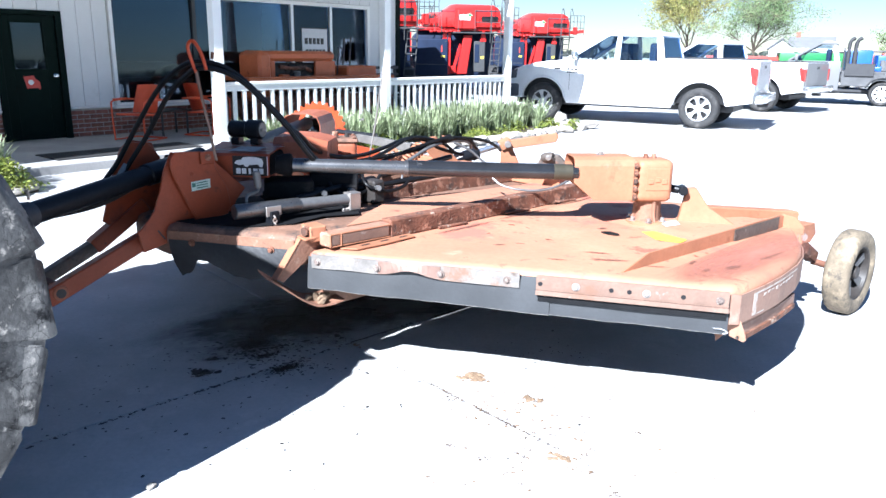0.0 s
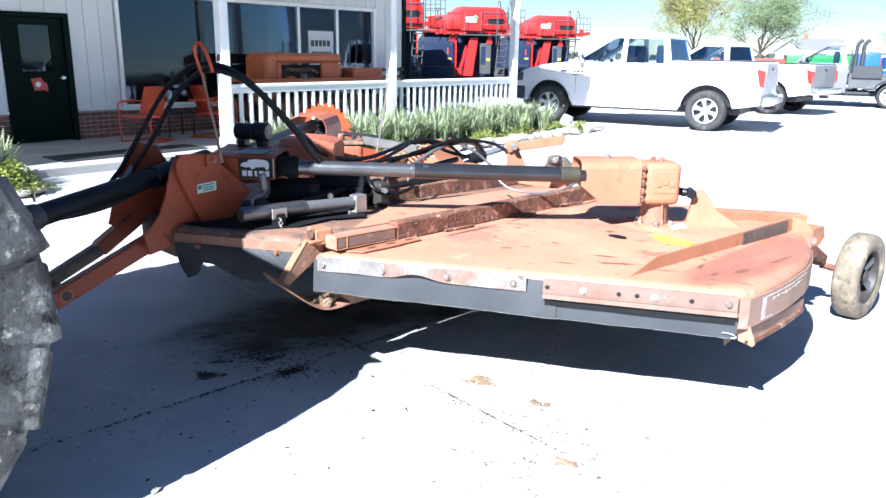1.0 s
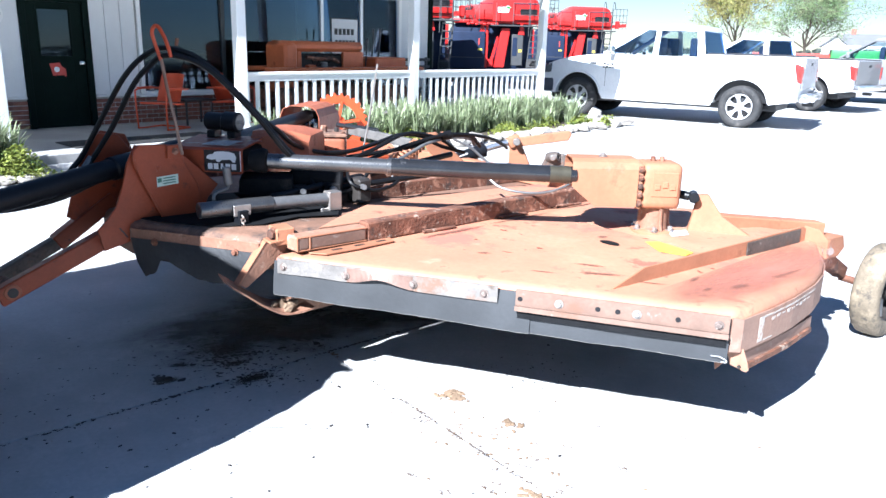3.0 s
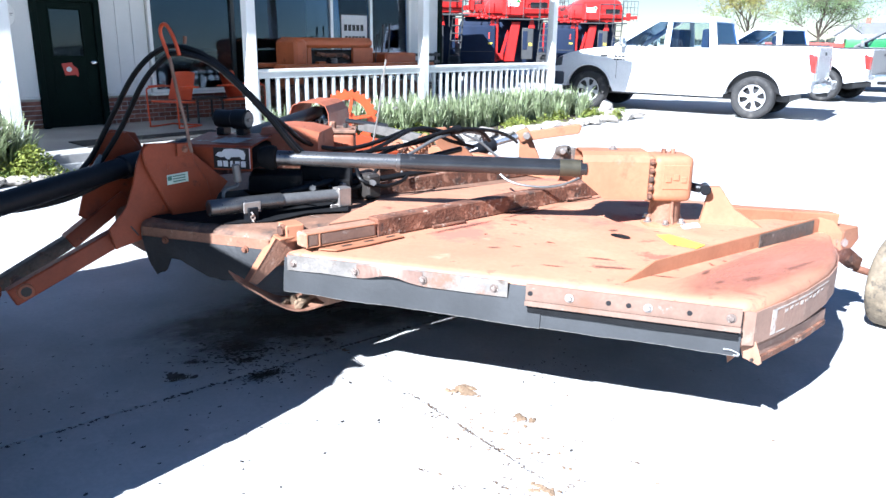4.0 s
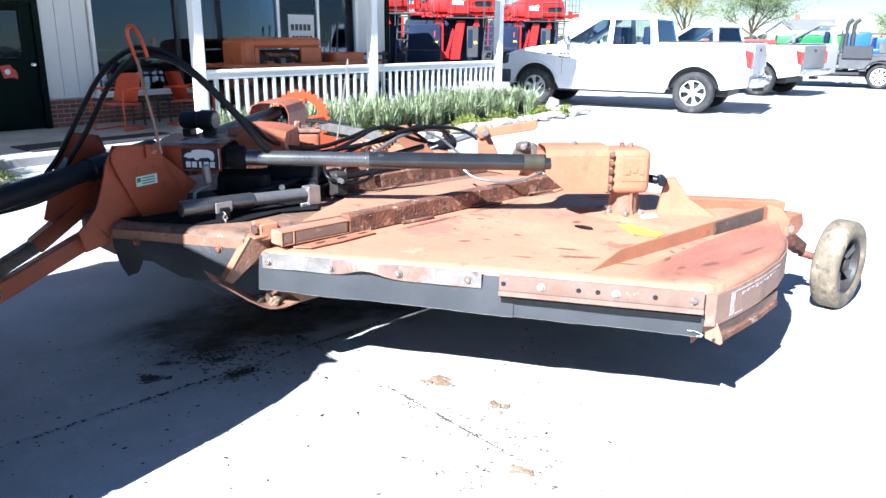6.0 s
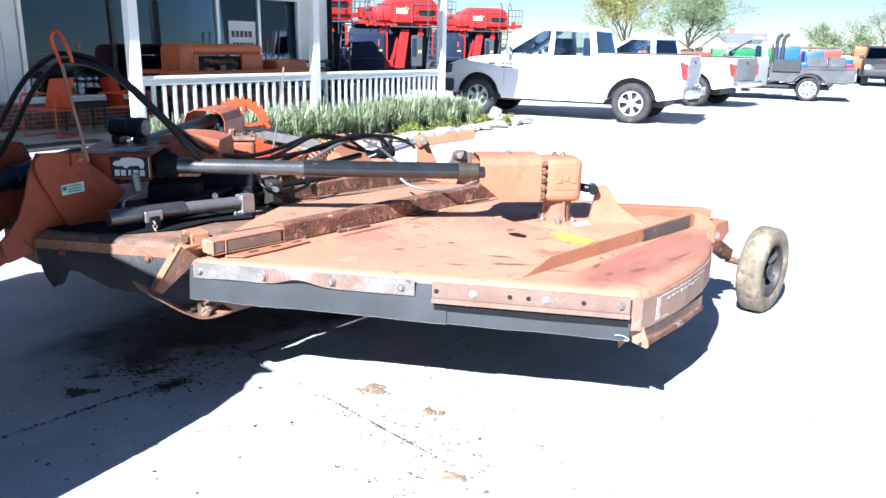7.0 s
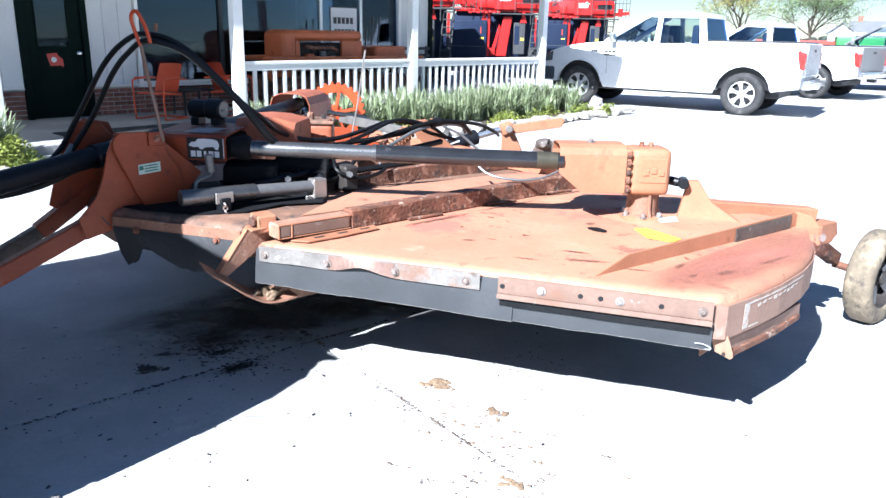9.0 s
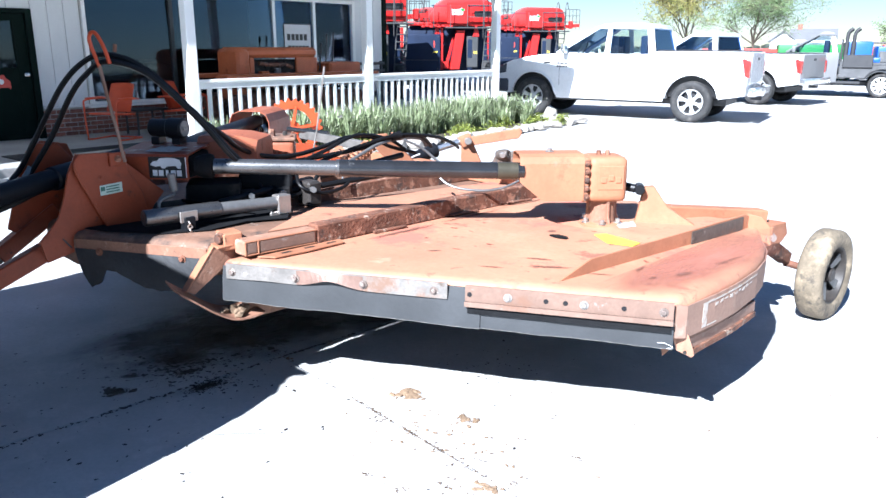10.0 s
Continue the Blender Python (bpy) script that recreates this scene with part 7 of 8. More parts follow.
WC = M(1.448, 2.89, 0.264)
WX = (MA * math.cos(radians(2)) - MB * math.sin(radians(2))).normalized()
wm = span(WC - WX * 0.01, WC + WX * 0.01)[0]
wheel = part("tail_wheel", turned([(0.03, -0.02), (0.145, -0.025), (0.160, -0.055), (0.168, -0.06), (0.168, 0.06), (0.160, 0.055), (0.145, -0.005), (0.03, 0.0)], 32, wm), OIL, cutter, "dark steel wheel rim", True)
part("tyre", turned(tyre_profile(0.264, 0.150, 0.160), 44, wm), MUDTYRE, wheel, "dust-caked worn tyre", True)
part("hub", rod(WC - WX * 0.09, WC + WX * 0.05, 0.040, seg=18, bev=0.006), OIL, wheel, "", True)
for k in range(5):
    a = 2 * math.pi * k / 5
    up = WX.cross(Vector((0, 0, 1))).normalized()
    d = up * math.cos(a) + Vector((0, 0, 1)) * math.sin(a)
    part("spoke", slab([WC + WX * 0.012 + d * 0.05 + d.cross(WX) * 0.02, WC + WX * 0.03 + d * 0.15 + d.cross(WX) * 0.03, WC + WX * 0.03 + d * 0.15 - d.cross(WX) * 0.03, WC + WX * 0.012 + d * 0.05 - d.cross(WX) * 0.02], 0.006, bev=0.001, down=WX), LINEGREY, wheel)
part("axle", rod(M(1.235, 2.83, 0.30), WC, 0.022, seg=12), RUST, cutter)

# ---- hoses, hydraulics and rear of the cutter ----
part("hose", hose([(-1.74, 3.55, 0.84), (-1.70, 3.58, 0.92), (-1.661, 3.62, 0.986), (-1.561, 3.64, 1.156), (-1.421, 3.62, 1.349), (-1.294, 3.60, 1.455), (-1.17, 3.57, 1.486), (-1.02, 3.60, 1.43), (-0.84, 3.70, 1.22), (-0.72, 3.82, 1.02), (-0.66, 3.92, 0.94)], 0.0125, n=8), HOSE, cutter, "thick black hydraulic hose", True)
part("hose", hose([(-1.68, 3.52, 0.82), (-1.625, 3.56, 0.915), (-1.585, 3.60, 0.992), (-1.495, 3.62, 1.127), (-1.371, 3.60, 1.311), (-1.274, 3.58, 1.405), (-1.16, 3.545, 1.458), (-1.00, 3.585, 1.405), (-0.83, 3.69, 1.20), (-0.73, 3.78, 1.03), (-0.70, 3.90, 0.95)], 0.0125, n=8), HOSE, cutter, "thick black hydraulic hose", True)
part("hose_sleeve", rod((-1.64, 3.553, 0.90), (-1.60, 3.60, 0.985), 0.017, seg=12), LINEGREY, cutter, "crimped hose sleeve", True)
part("hose_hook", hose([(-1.118, 3.535, 1.03), (-1.122, 3.527, 1.07), (-1.138, 3.53, 1.171), (-1.166, 3.535, 1.303), (-1.190, 3.54, 1.440)], 0.0075, n=6), STRIPBROWN, cutter, "thin bent steel hose stay", True)
part("hook_loop", hose([(-1.190, 3.54, 1.435), (-1.205, 3.54, 1.479), (-1.219, 3.532, 1.545), (-1.205, 3.524, 1.574), (-1.183, 3.52, 1.576), (-1.155, 3.515, 1.533), (-1.140, 3.515, 1.49), (-1.132, 3.518, 1.45)], 0.0080, n=6), LUGORANGE, cutter, "orange-painted hook loop", True)
part("hook_clip", rod((-1.095, 3.50, 1.50), (-1.09, 3.50, 1.53), 0.008, seg=8), RUST, cutter)
part("front_hose", hose([(-1.95, 3.2, 0.80), (-1.80, 3.25, 0.80), (-1.62, 3.35, 0.84), (-1.52, 3.5, 0.90)], 0.018, n=6), HOSE, cutter, "black hose under the driveline", True)

# tractor driveline with its plastic guard
PT0, PT1 = M(-0.93, -0.30, 0.95), M(-0.52, -1.10, 0.885)
part("main_driveline", rod(PT0, PT1 + (PT1 - PT0).normalized() * 0.1, 0.047, seg=24), BLACK, cutter, "black plastic driveline guard", True)
part("main_driveline", rod(PT0 - (PT1 - PT0).normalized() * 0.25, PT0 + (PT1 - PT0) * 0.25, 0.055, seg=24, bev=0.01), BLACK, cutter, "", True)
d_ = (PT1 - PT0).normalized()
part("guard_bell", turned([(0.045, -0.05), (0.052, -0.045), (0.058, -0.01), (0.060, 0.02), (0.050, 0.03), (0.035, 0.015)], 24, span(PT1 + d_ * 0.06, PT1 + d_ * 0.08)[0]), CARBLACK, cutter, "dark guard bell with a metal ring", True)
part("yoke", box(0.10, 0.08, 0.16, span(PT1 + d_ * 0.1, PT1 + d_ * 0.2)[0], 0.02, seg=2), STEEL, cutter, "", True)
part("grease_nipple", rod(PT1 + d_ * 0.03 + Vector((0, 0, 0.06)), PT1 + d_ * 0.03 + Vector((0, 0, 0.10)), 0.006, seg=8), STEEL, cutter)
part("inner_drive", rod(M(-0.95, -0.32, 0.95), M(-0.90, 0.35, 0.96), 0.06, seg=20), BLACK, cutter)

# hydraulic lines across the centre
for pts, r in (([(-0.70, 3.92, 0.94), (-0.78, 4.25, 0.905), (-0.60, 4.55, 0.90), (-0.30, 4.80, 0.94), (-0.16, 4.95, 0.985), (0.0, 5.10, 0.98), (0.06, 5.25, 0.90)], 0.013),
               ([(-0.62, 4.35, 0.84), (-0.48, 4.55, 0.90), (-0.28, 4.80, 0.965), (-0.10, 4.98, 1.0), (0.10, 5.2, 0.965), (0.20, 5.38, 0.90), (0.22, 5.50, 0.86)], 0.011),
               ([(-0.52, 4.40, 0.82), (-0.36, 4.62, 0.88), (-0.22, 4.85, 0.955), (-0.10, 5.05, 0.97), (0.0, 5.2, 0.95), (0.02, 5.28, 0.90)], 0.010),
               ([(0.16, 4.50, 0.85), (0.24, 4.46, 0.79), (0.36, 4.45, 0.765), (0.50, 4.48, 0.765), (0.62, 4.55, 0.80), (0.70, 4.65, 0.85)], 0.007)):
    part("hose", hose(pts, r, n=7), HOSE if r > 0.0101 else LINEGREY, cutter, "black hydraulic hose" if r > 0.0101 else "thin grey line", True)
part("hose", hose([(-1.15, 3.56, 1.468), (-1.0, 3.61, 1.41), (-0.85, 3.72, 1.215), (-0.785, 3.85, 1.115), (-0.765, 4.02, 1.028), (-0.687, 4.20, 0.968), (-0.574, 4.35, 0.958), (-0.463, 4.55, 0.983), (-0.373, 4.75, 1.010), (-0.264, 4.90, 0.990), (-0.173, 5.0, 0.926), (-0.031, 5.15, 0.868)], 0.012, n=7), HOSE, cutter, "black hydraulic hose", True)
part("hose", hose([(-0.561, 4.30, 0.917), (-0.452, 4.50, 0.964), (-0.322, 4.75, 1.022), (-0.167, 4.95, 0.974), (-0.079, 5.10, 0.888)], 0.011, n=7), HOSE, cutter, "black hydraulic hose", True)
kn = part("joint_knuckle", turned([(0.012, -0.04), (0.026, -0.04), (0.032, -0.02), (0.032, 0.02), (0.026, 0.04), (0.012, 0.04)], 18, pose(0.531, 4.90, 0.900, 80, 0, 60)), SCRAPED, cutter, "greasy grey joint knuckle", True)
part("joint_nut", rod((0.531, 4.83, 0.904), (0.527, 4.86, 0.904), 0.018, seg=6, bev=0.003), STEEL, kn)
part("joint_arm", slab([(0.44, 4.90, 0.80), (0.49, 4.90, 0.90), (0.60, 4.90, 0.92), (0.66, 4.90, 0.86), (0.60, 4.90, 0.80)], 0.05, bev=0.01, down=(0, 1, 0)), SCRAPED, kn)
part("steel_line", hose([(-0.08, 4.98, 0.97), (0.02, 5.02, 0.92), (0.10, 5.05, 0.85), (0.14, 5.06, 0.82)], 0.008, n=5), LINEGREY, cutter, "grey steel line", True)
part("line_clamp", box(0.05, 0.03, 0.03, pose(-0.14, 4.97, 1.0, 0, 0, 30), 0.008), PAINT, cutter)

# spring and its bracket
sp = bmesh.new()
c0, c1 = Vector((-0.42, 4.96, 0.82)), Vector((-0.30, 5.06, 0.93))
ax = (c1 - c0).normalized()
ox = ax.orthogonal().normalized()
oy = ax.cross(ox)
hose([c0 + (c1 - c0) * (k / 56) + 0.040 * (math.cos(k * 0.785) * ox + math.sin(k * 0.785) * oy) for k in range(57)], 0.0095, sp, 6, 2)
part("coil_spring", sp, PAINT, cutter, "rusty orange coil spring", True)
part("spring_plate", slab([(-0.33, 5.10, 0.98), (-0.22, 5.16, 0.985), (-0.02, 5.28, 0.76), (-0.02, 5.30, 0.66), (-0.12, 5.20, 0.70), (-0.27, 5.12, 0.88)], 0.03, bev=0.004, down=(0, 1, 0)), PAINT, cutter, "orange lift bracket plate")
part("spring_eye", turned([(0.015, -0.012), (0.035, -0.012), (0.035, 0.012), (0.015, 0.012)], 16, pose(-0.47, 4.90, 0.90, 70, 0, 20)), PAINT, cutter, "", True)
part("long_rail", beam((-0.90, 5.60, 0.925), (-0.40, 5.32, 0.885), 0.045, 0.06), WOODGREY, cutter, "weathered grey timber block")
part("lift_rod", rod((-1.00, 5.62, 0.955), (-0.68, 5.50, 0.94), 0.018, seg=14), SHAFT, cutter, "dark lift cylinder rod", True)
part("deck_box", box(0.50, 0.45, 0.14, pose(-0.55, 5.02, 0.74, 0, 8, 40), 0.02), GRIME, cutter, "orange centre housing")
part("deck_box", box(0.5, 0.9, 0.14, pose(-1.0, 5.4, 0.76, 0, 0, 40), 0.02), SHADEORANGE, cutter)
part("lift_bracket", slab([(-0.98, 5.22, 0.80), (-0.66, 5.30, 0.80), (-0.62, 5.31, 0.86), (-0.80, 5.27, 0.90), (-0.96, 5.23, 0.90)], 0.03, bev=0.004, down=(0, 1, 0)), SHADEORANGE, cutter, "orange lift bracket behind the gearbox")
part("hose_bundle_tie", rod((-0.16, 4.955, 0.985), (-0.10, 4.99, 1.0), 0.026, seg=12, bev=0.004), HOSE, cutter, "black tie round the hoses", True)
# rear lift cylinder, plates and axle
part("lift_cylinder", rod((-0.22, 5.60, 0.72), (0.02, 5.75, 0.80), 0.045, seg=20, bev=0.006), BLACK, cutter, "black hydraulic cylinder with a pale label", True)
part("cylinder_cap", rod((0.0, 5.74, 0.795), (0.045, 5.765, 0.81), 0.054, seg=20, bev=0.006), BLACK, cutter, "", True)
part("cylinder_label", box(0.10, 0.004, 0.03, pose(-0.10, 5.63, 0.765, 0, -18, 32), 0.0), DECALWHITE, cutter)
part("cylinder_rod", rod((0.03, 5.76, 0.805), (0.24, 5.82, 0.87), 0.022, seg=16), CHROME, cutter, "bright cylinder rod", True)
part("clevis", box(0.09, 0.07, 0.08, pose(0.25, 5.82, 0.872, 0, -20, 20), 0.015, seg=2), PAINT, cutter, "", True)
part("clevis_pin", rod((0.275, 5.74, 0.873), (0.265, 5.86, 0.873), 0.026, seg=16, bev=0.004), STEEL, cutter, "", True)
part("rear_link", slab([(0.27, 5.80, 0.83), (0.27, 5.80, 0.895), (0.64, 5.87, 0.955), (0.66, 5.875, 0.93), (0.64, 5.87, 0.885)], 0.05, bev=0.004, down=(0, 1, 0)), PAINT, cutter)
part("rear_leg", slab([(0.22, 5.80, 0.86), (0.30, 5.82, 0.86), (0.40, 5.85, 0.64), (0.22, 5.80, 0.64)], 0.04, bev=0.004, down=(0, 1, 0)), PAINT, cutter)
part("rear_leg", slab([(-0.06, 5.70, 0.74), (0.0, 5.72, 0.75), (0.06, 5.74, 0.64), (-0.04, 5.70, 0.64)], 0.03, bev=0.004, down=(0, 1, 0)), PAINT, cutter)
part("axle_tube", beam((-1.6, 6.0, 0.55), (1.0, 6.6, 0.55), 0.10, 0.10), RUST, cutter)
for a in (CEN - 0.30, CEN + 0.30):
    c = M(a, 2.55, 0.29)
    w = part("axle_wheel", turned([(0.03, -0.03), (0.16, -0.03), (0.172, -0.07), (0.172, 0.07), (0.16, 0.03), (0.03, 0.03)], 28, span(c - MA * 0.01, c + MA * 0.01)[0]), OIL, cutter, "", True)
    part("tyre", turned(tyre_profile(0.29, 0.2, 0.17), 36, span(c - MA * 0.01, c + MA * 0.01)[0]), MUDTYRE, w, "dusty worn tyre", True)
    part("axle_arm", beam(M(a + 0.14, 2.1, 0.62), M(a + 0.14, 2.55, 0.30), 0.07, 0.09), PAINT, cutter)

# ---- the tractor that pulls it ----
TB = MB
TA = MA
TY = Vector((-0.935, 1.865, 0)) - TA * 0.25 - TB * 0.69  # near rear wheel, outer face
TR = 0.80
tractor = thing("tractor", "tractor with big cracked rear tyres", "tractor", tuple(TY - TA * 1.5))


def big_wheel(c, out):
    m = span(c - out * 0.01, c + out * 0.01)[0]
    w = part("rear_wheel", turned([(0.05, -0.05), (0.40, -0.06), (0.44, -0.20), (0.46, -0.20), (0.46, 0.20), (0.44, 0.20), (0.40, 0.02), (0.05, 0.03)], 40, m), DECALWHITE, tractor, "pale steel rear rim", True)
    part("tyre", turned([(0.455, -0.18), (0.50, -0.225), (0.60, -0.240), (0.70, -0.236), (0.758, -0.205), (0.770, 0.0), (0.758, 0.205), (0.70, 0.236), (0.60, 0.240), (0.50, 0.225), (0.455, 0.18)], 72, m), TYRE, w, "cracked weathered tyre", True)
    up = Vector((0, 0, 1))
    fw = out.cross(up).normalized()
    n = 18
    for side in (-1, 1):
        for k in range(n):
            a0 = 2 * math.pi * (k + (0.5 if side < 0 else 0)) / n
            b = bmesh.new()
            rows = []
            for j in range(7):
                f = j / 6
                y = side * (0.238 - 0.235 * f)
                a = a0 + 0.13 * f
                wdt = (0.052 + 0.096 * (1 - f))
                top = TR - 0.016 * (1 - f) ** 3 if f > 0.02 else TR - 0.040
                low = 0.72 - 0.09 * (1 - f) ** 4
                row = []
                for da, r in ((-wdt / TR * 0.96, low), (-wdt / TR * 0.9, top - 0.018), (wdt / TR * 0.9, top + 0.004), (wdt / TR * 0.96, low)):
                    d = fw * math.cos(a + da) + up * math.sin(a + da)
                    row.append(b.verts.new(c + d * r + out * y))
                rows.append(row)
            foot = []
            a = a0
            for da, r, y in ((-0.172, 0.60, 0.230), (-0.16, 0.645, 0.236), (0.16, 0.645, 0.246), (0.172, 0.60, 0.236)):
                d = fw * math.cos(a + da) + up * math.sin(a + da)
                foot.append(b.verts.new(c + d * r + out * side * y))
            rows.insert(0, foot)
            for p, q in zip(rows, rows[1:]):
                for i in range(3):
                    b.faces.new((p[i], p[i + 1], q[i + 1], q[i]))
                b.faces.new((p[3], p[0], q[0], q[3]))
            b.faces.new(rows[0])
            b.faces.new(rows[-1][::-1])
            bmesh.ops.recalc_face_normals(b, faces=b.faces)
            bevelled(b, 0.010, 2, 40)
            rough_up(b, 0.004, 7)
            part("lug", b, TYRE, w, "", True)
    low = Matrix.Translation((c.x, c.y, 0))
    w.matrix_basis = low @ Matrix.Diagonal((1.0, 1.0, 1.055, 1.0)) @ low.inverted()  # tall section tyre
    return w


big_wheel(TY - TA * 0.235 + Vector((0, 0, 0.785)), TA)
big_wheel(TY - TA * 2.165 + Vector((0, 0, 0.785)), TA)
T = lambda a, b, z: TY + TA * a + TB * b + Vector((0, 0, z))
TTURN = math.degrees(math.atan2(TA.y, TA.x))
part("rear_axle", rod(T(-2.1, 0, 0.785), T(-0.3, 0, 0.785), 0.12, seg=18), CARBLACK, tractor)
part("transmission", beam(T(-1.2, 0.40, 0.75), T(-1.2, -2.6, 0.75), 0.55, 0.55, bev=0.05), CARBLACK, tractor)
part("hood", box(0.85, 1.9, 0.75, pose(*T(-1.2, -2.3, 1.45), 0, 0, TTURN), 0.10, seg=3), SHADEORANGE, tractor, "long orange hood", True)
part("cab_floor", box(1.55, 1.5, 0.35, pose(*T(-1.2, -0.45, 1.25), 0, 0, TTURN), 0.05, seg=2), CARBLACK, tractor, "", True)
part("cab_roof", box(1.50, 1.55, 0.24, pose(*T(-1.05, -0.525, 2.78), 0, 0, TTURN), 0.08, seg=3), SHADEORANGE, tractor, "", True)
for a in (-1.70, -0.42):
    for b_ in (0.19, -1.15):
        part("cab_post", beam(T(a, b_, 1.4), T(a, b_, 2.68), 0.12, 0.12, bev=0.02), CARBLACK, tractor)
# closed cab walls out of view, sized to fit the ground shadow
part("cab_wall", box(1.40, 0.10, 1.30, pose(*T(-1.06, 0.19, 2.03), 0, 0, TTURN), 0.02), CARBLACK, tractor, "unseen closed cab rear sized for the tractor's shadow")
part("cab_wall", box(0.08, 1.40, 1.30, pose(*T(-0.41, -0.45, 2.03), 0, 0, TTURN), 0.02), CARBLACK, tractor, "unseen closed cab side sized for the tractor's shadow")
for a in (-2.03, -0.42):
    b = bmesh.new()
    rows = [[b.verts.new(T(a + da, 0.90 * math.cos(radians(x)), 0.785 + 0.88 * math.sin(radians(x)) + dz)) for da, dz in ((-0.25, 0), (fl, 0), (fl, 0.03), (-0.25, 0.03))] for x, fl in ((x, min(0.70, 0.42 + 0.34 * max(0.0, 0.35 - 0.90 * math.cos(radians(x))))) for x in range(50, 165, 8))]
    for p, q in zip(rows, rows[1:]):
        for k in range(4):
            b.faces.new((p[k], p[(k + 1) % 4], q[(k + 1) % 4], q[k]))
    b.faces.new(rows[0])
    b.faces.new(rows[-1][::-1])
    part("fender", b, CARBLACK, tractor, "", True)
# boxes out of view, added to shape the shadow's edge
for a in (-2.12, -0.22):
    part("fender_lamp_box", box(0.42, 0.22, 0.27, pose(*T(a, 0.12, 1.82), 0, 0, TTURN), 0.03), CARBLACK, tractor, "unseen box on the fender shaping the tractor's shadow")
# added blocker that fills the left part of the shadow
part("low_wall", box(0.75, 0.12, 0.60, pose(*T(-2.05, 0.20, 1.40), 0, 0, TTURN), 0.03), CARBLACK, tractor, "unseen panel filling out the tractor's shadow")
part("drawbar", beam(T(-1.3, 0.2, 0.38), T(-1.3, 1.05, 0.38), 0.10, 0.05), RUST, tractor)
part("lift_frame", beam(T(-1.6, 0.42, 0.95), T(-0.8, 0.42, 0.95), 0.10, 0.16), CARBLACK, tractor)
for a in (-1.9, -0.5):
    part("front_wheel", turned(tyre_profile(0.55, 0.30, 0.30), 36, span(T(a - 0.01, -2.75, 0.55), T(a + 0.01, -2.75, 0.55))[0]), TYRE, tractor, "", True)
part("front_axle", rod(T(-1.85, -2.75, 0.55), T(-0.55, -2.75, 0.55), 0.08, seg=12), CARBLACK, tractor)

# ---- porch things ----
def lawn_chair(at, turn):
    th = thing("lawn_chair", "orange metal shell-back lawn chair on the porch", "chair", at, "porch chairs", turn=turn)
    b = bmesh.new()
    rows = []
    for j in range(9):
        f = j / 8
        w = 0.225 - 0.015 * f ** 4
        rows.append([b.verts.new((w * x, 0.16 + 0.16 * f + 0.05 * x * x * -1, 0.42 + 0.43 * f + (0.012 * (1 - x * x) if j == 8 else 0))) for x in (-1, -0.5, 0, 0.5, 1)])
    for p, q in zip(rows, rows[1:]):
        for k in range(4):
            b.faces.new((p[k], p[k + 1], q[k + 1], q[k]))
    bmesh.ops.solidify(b, geom=b.faces[:], thickness=0.012)
    part("backrest", b, CHAIRPAINT, th, "pressed orange metal backrest", True, local=True)
    part("seat", box(0.50, 0.46, 0.03, pose(0, -0.04, 0.40, -4), 0.012, seg=2), CHAIRPAINT, th, "", True, local=True)
    for s in (-1, 1):
        part("leg_frame", hose([(s * 0.27, 0.26, 0.62), (s * 0.30, 0.10, 0.63), (s * 0.30, -0.24, 0.62), (s * 0.29, -0.30, 0.52), (s * 0.28, -0.29, 0.08), (s * 0.28, -0.24, 0.02), (s * 0.28, 0.25, 0.015)], 0.014, n=5), CHAIRPAINT, th, "bent orange tube arm and leg", True, local=True)
        part("armrest", box(0.06, 0.34, 0.018, pose(s * 0.30, -0.06, 0.645), 0.008), CHAIRPAINT, th, local=True)
    part("base_bar", rod((-0.28, 0.25, 0.015), (0.28, 0.25, 0.015), 0.014, seg=10), CHAIRPAINT, th, local=True)
    return th


ch1 = lawn_chair(tuple(S(-0.68, 1.35, FZ)), BTURN - 66)
ch1.scale = (0.97, 0.97, 0.97)
copy_thing(ch1, pose(*S(0.45, 1.30, FZ), 0, 0, BTURN + 25))
tb = thing("porch_table", "dark low table between the chairs", "table", tuple(S(0.0, 1.75, FZ)))
part("tabletop", sbox(-0.25, 0.3, 1.5, 1.95, 0.50, 0.53, 0.008), OIL, tb)
for s_, d_ in ((-0.2, 1.55), (0.25, 1.55), (-0.2, 1.9), (0.25, 1.9)):
    part("leg", rod(S(s_, d_, FZ), S(s_, d_, 0.52), 0.018, seg=10), CARBLACK, tb)

ct = thing("crawler_tractor", "old orange crawler tractor parked on the porch", "crawler tractor", tuple(S(2.4, 1.3, FZ)))
part("hood", sbox(1.40, 3.16, 1.05, 1.60, 1.31, 1.49, 0.06), OLDORANGE, ct, "rounded orange hood", True)
part("radiator_shell", sbox(1.37, 1.64, 1.02, 1.63, 0.62, 1.46, 0.05), OLDORANGE, ct, "", True)
part("side_panel", sbox(1.64, 1.74, 1.06, 1.12, 0.90, 1.32, 0.01), OLDORANGE, ct)
part("side_panel", sbox(2.66, 3.14, 1.06, 1.12, 0.90, 1.32, 0.01), OLDORANGE, ct)
part("engine_block", sbox(1.7, 2.8, 1.16, 1.5, 0.75, 1.28, 0.04), OIL, ct, "dark greasy engine block")
part("manifold", hose([S(1.86, 1.10, 1.22), S(2.1, 1.08, 1.19), S(2.4, 1.09, 1.20), S(2.58, 1.10, 1.14)], 0.035, n=4), RUST, ct, "rusty manifold", True)
part("carburettor", rod(S(2.22, 1.06, 1.00), S(2.22, 1.06, 1.14), 0.06, seg=14, bev=0.01), LINEGREY, ct, "grey carburettor", True)
part("magneto", box(0.16, 0.12, 0.14, pose(*S(1.95, 1.09, 1.02), 0, 0, BTURN), 0.02, seg=2), OLDORANGE, ct, "", True)
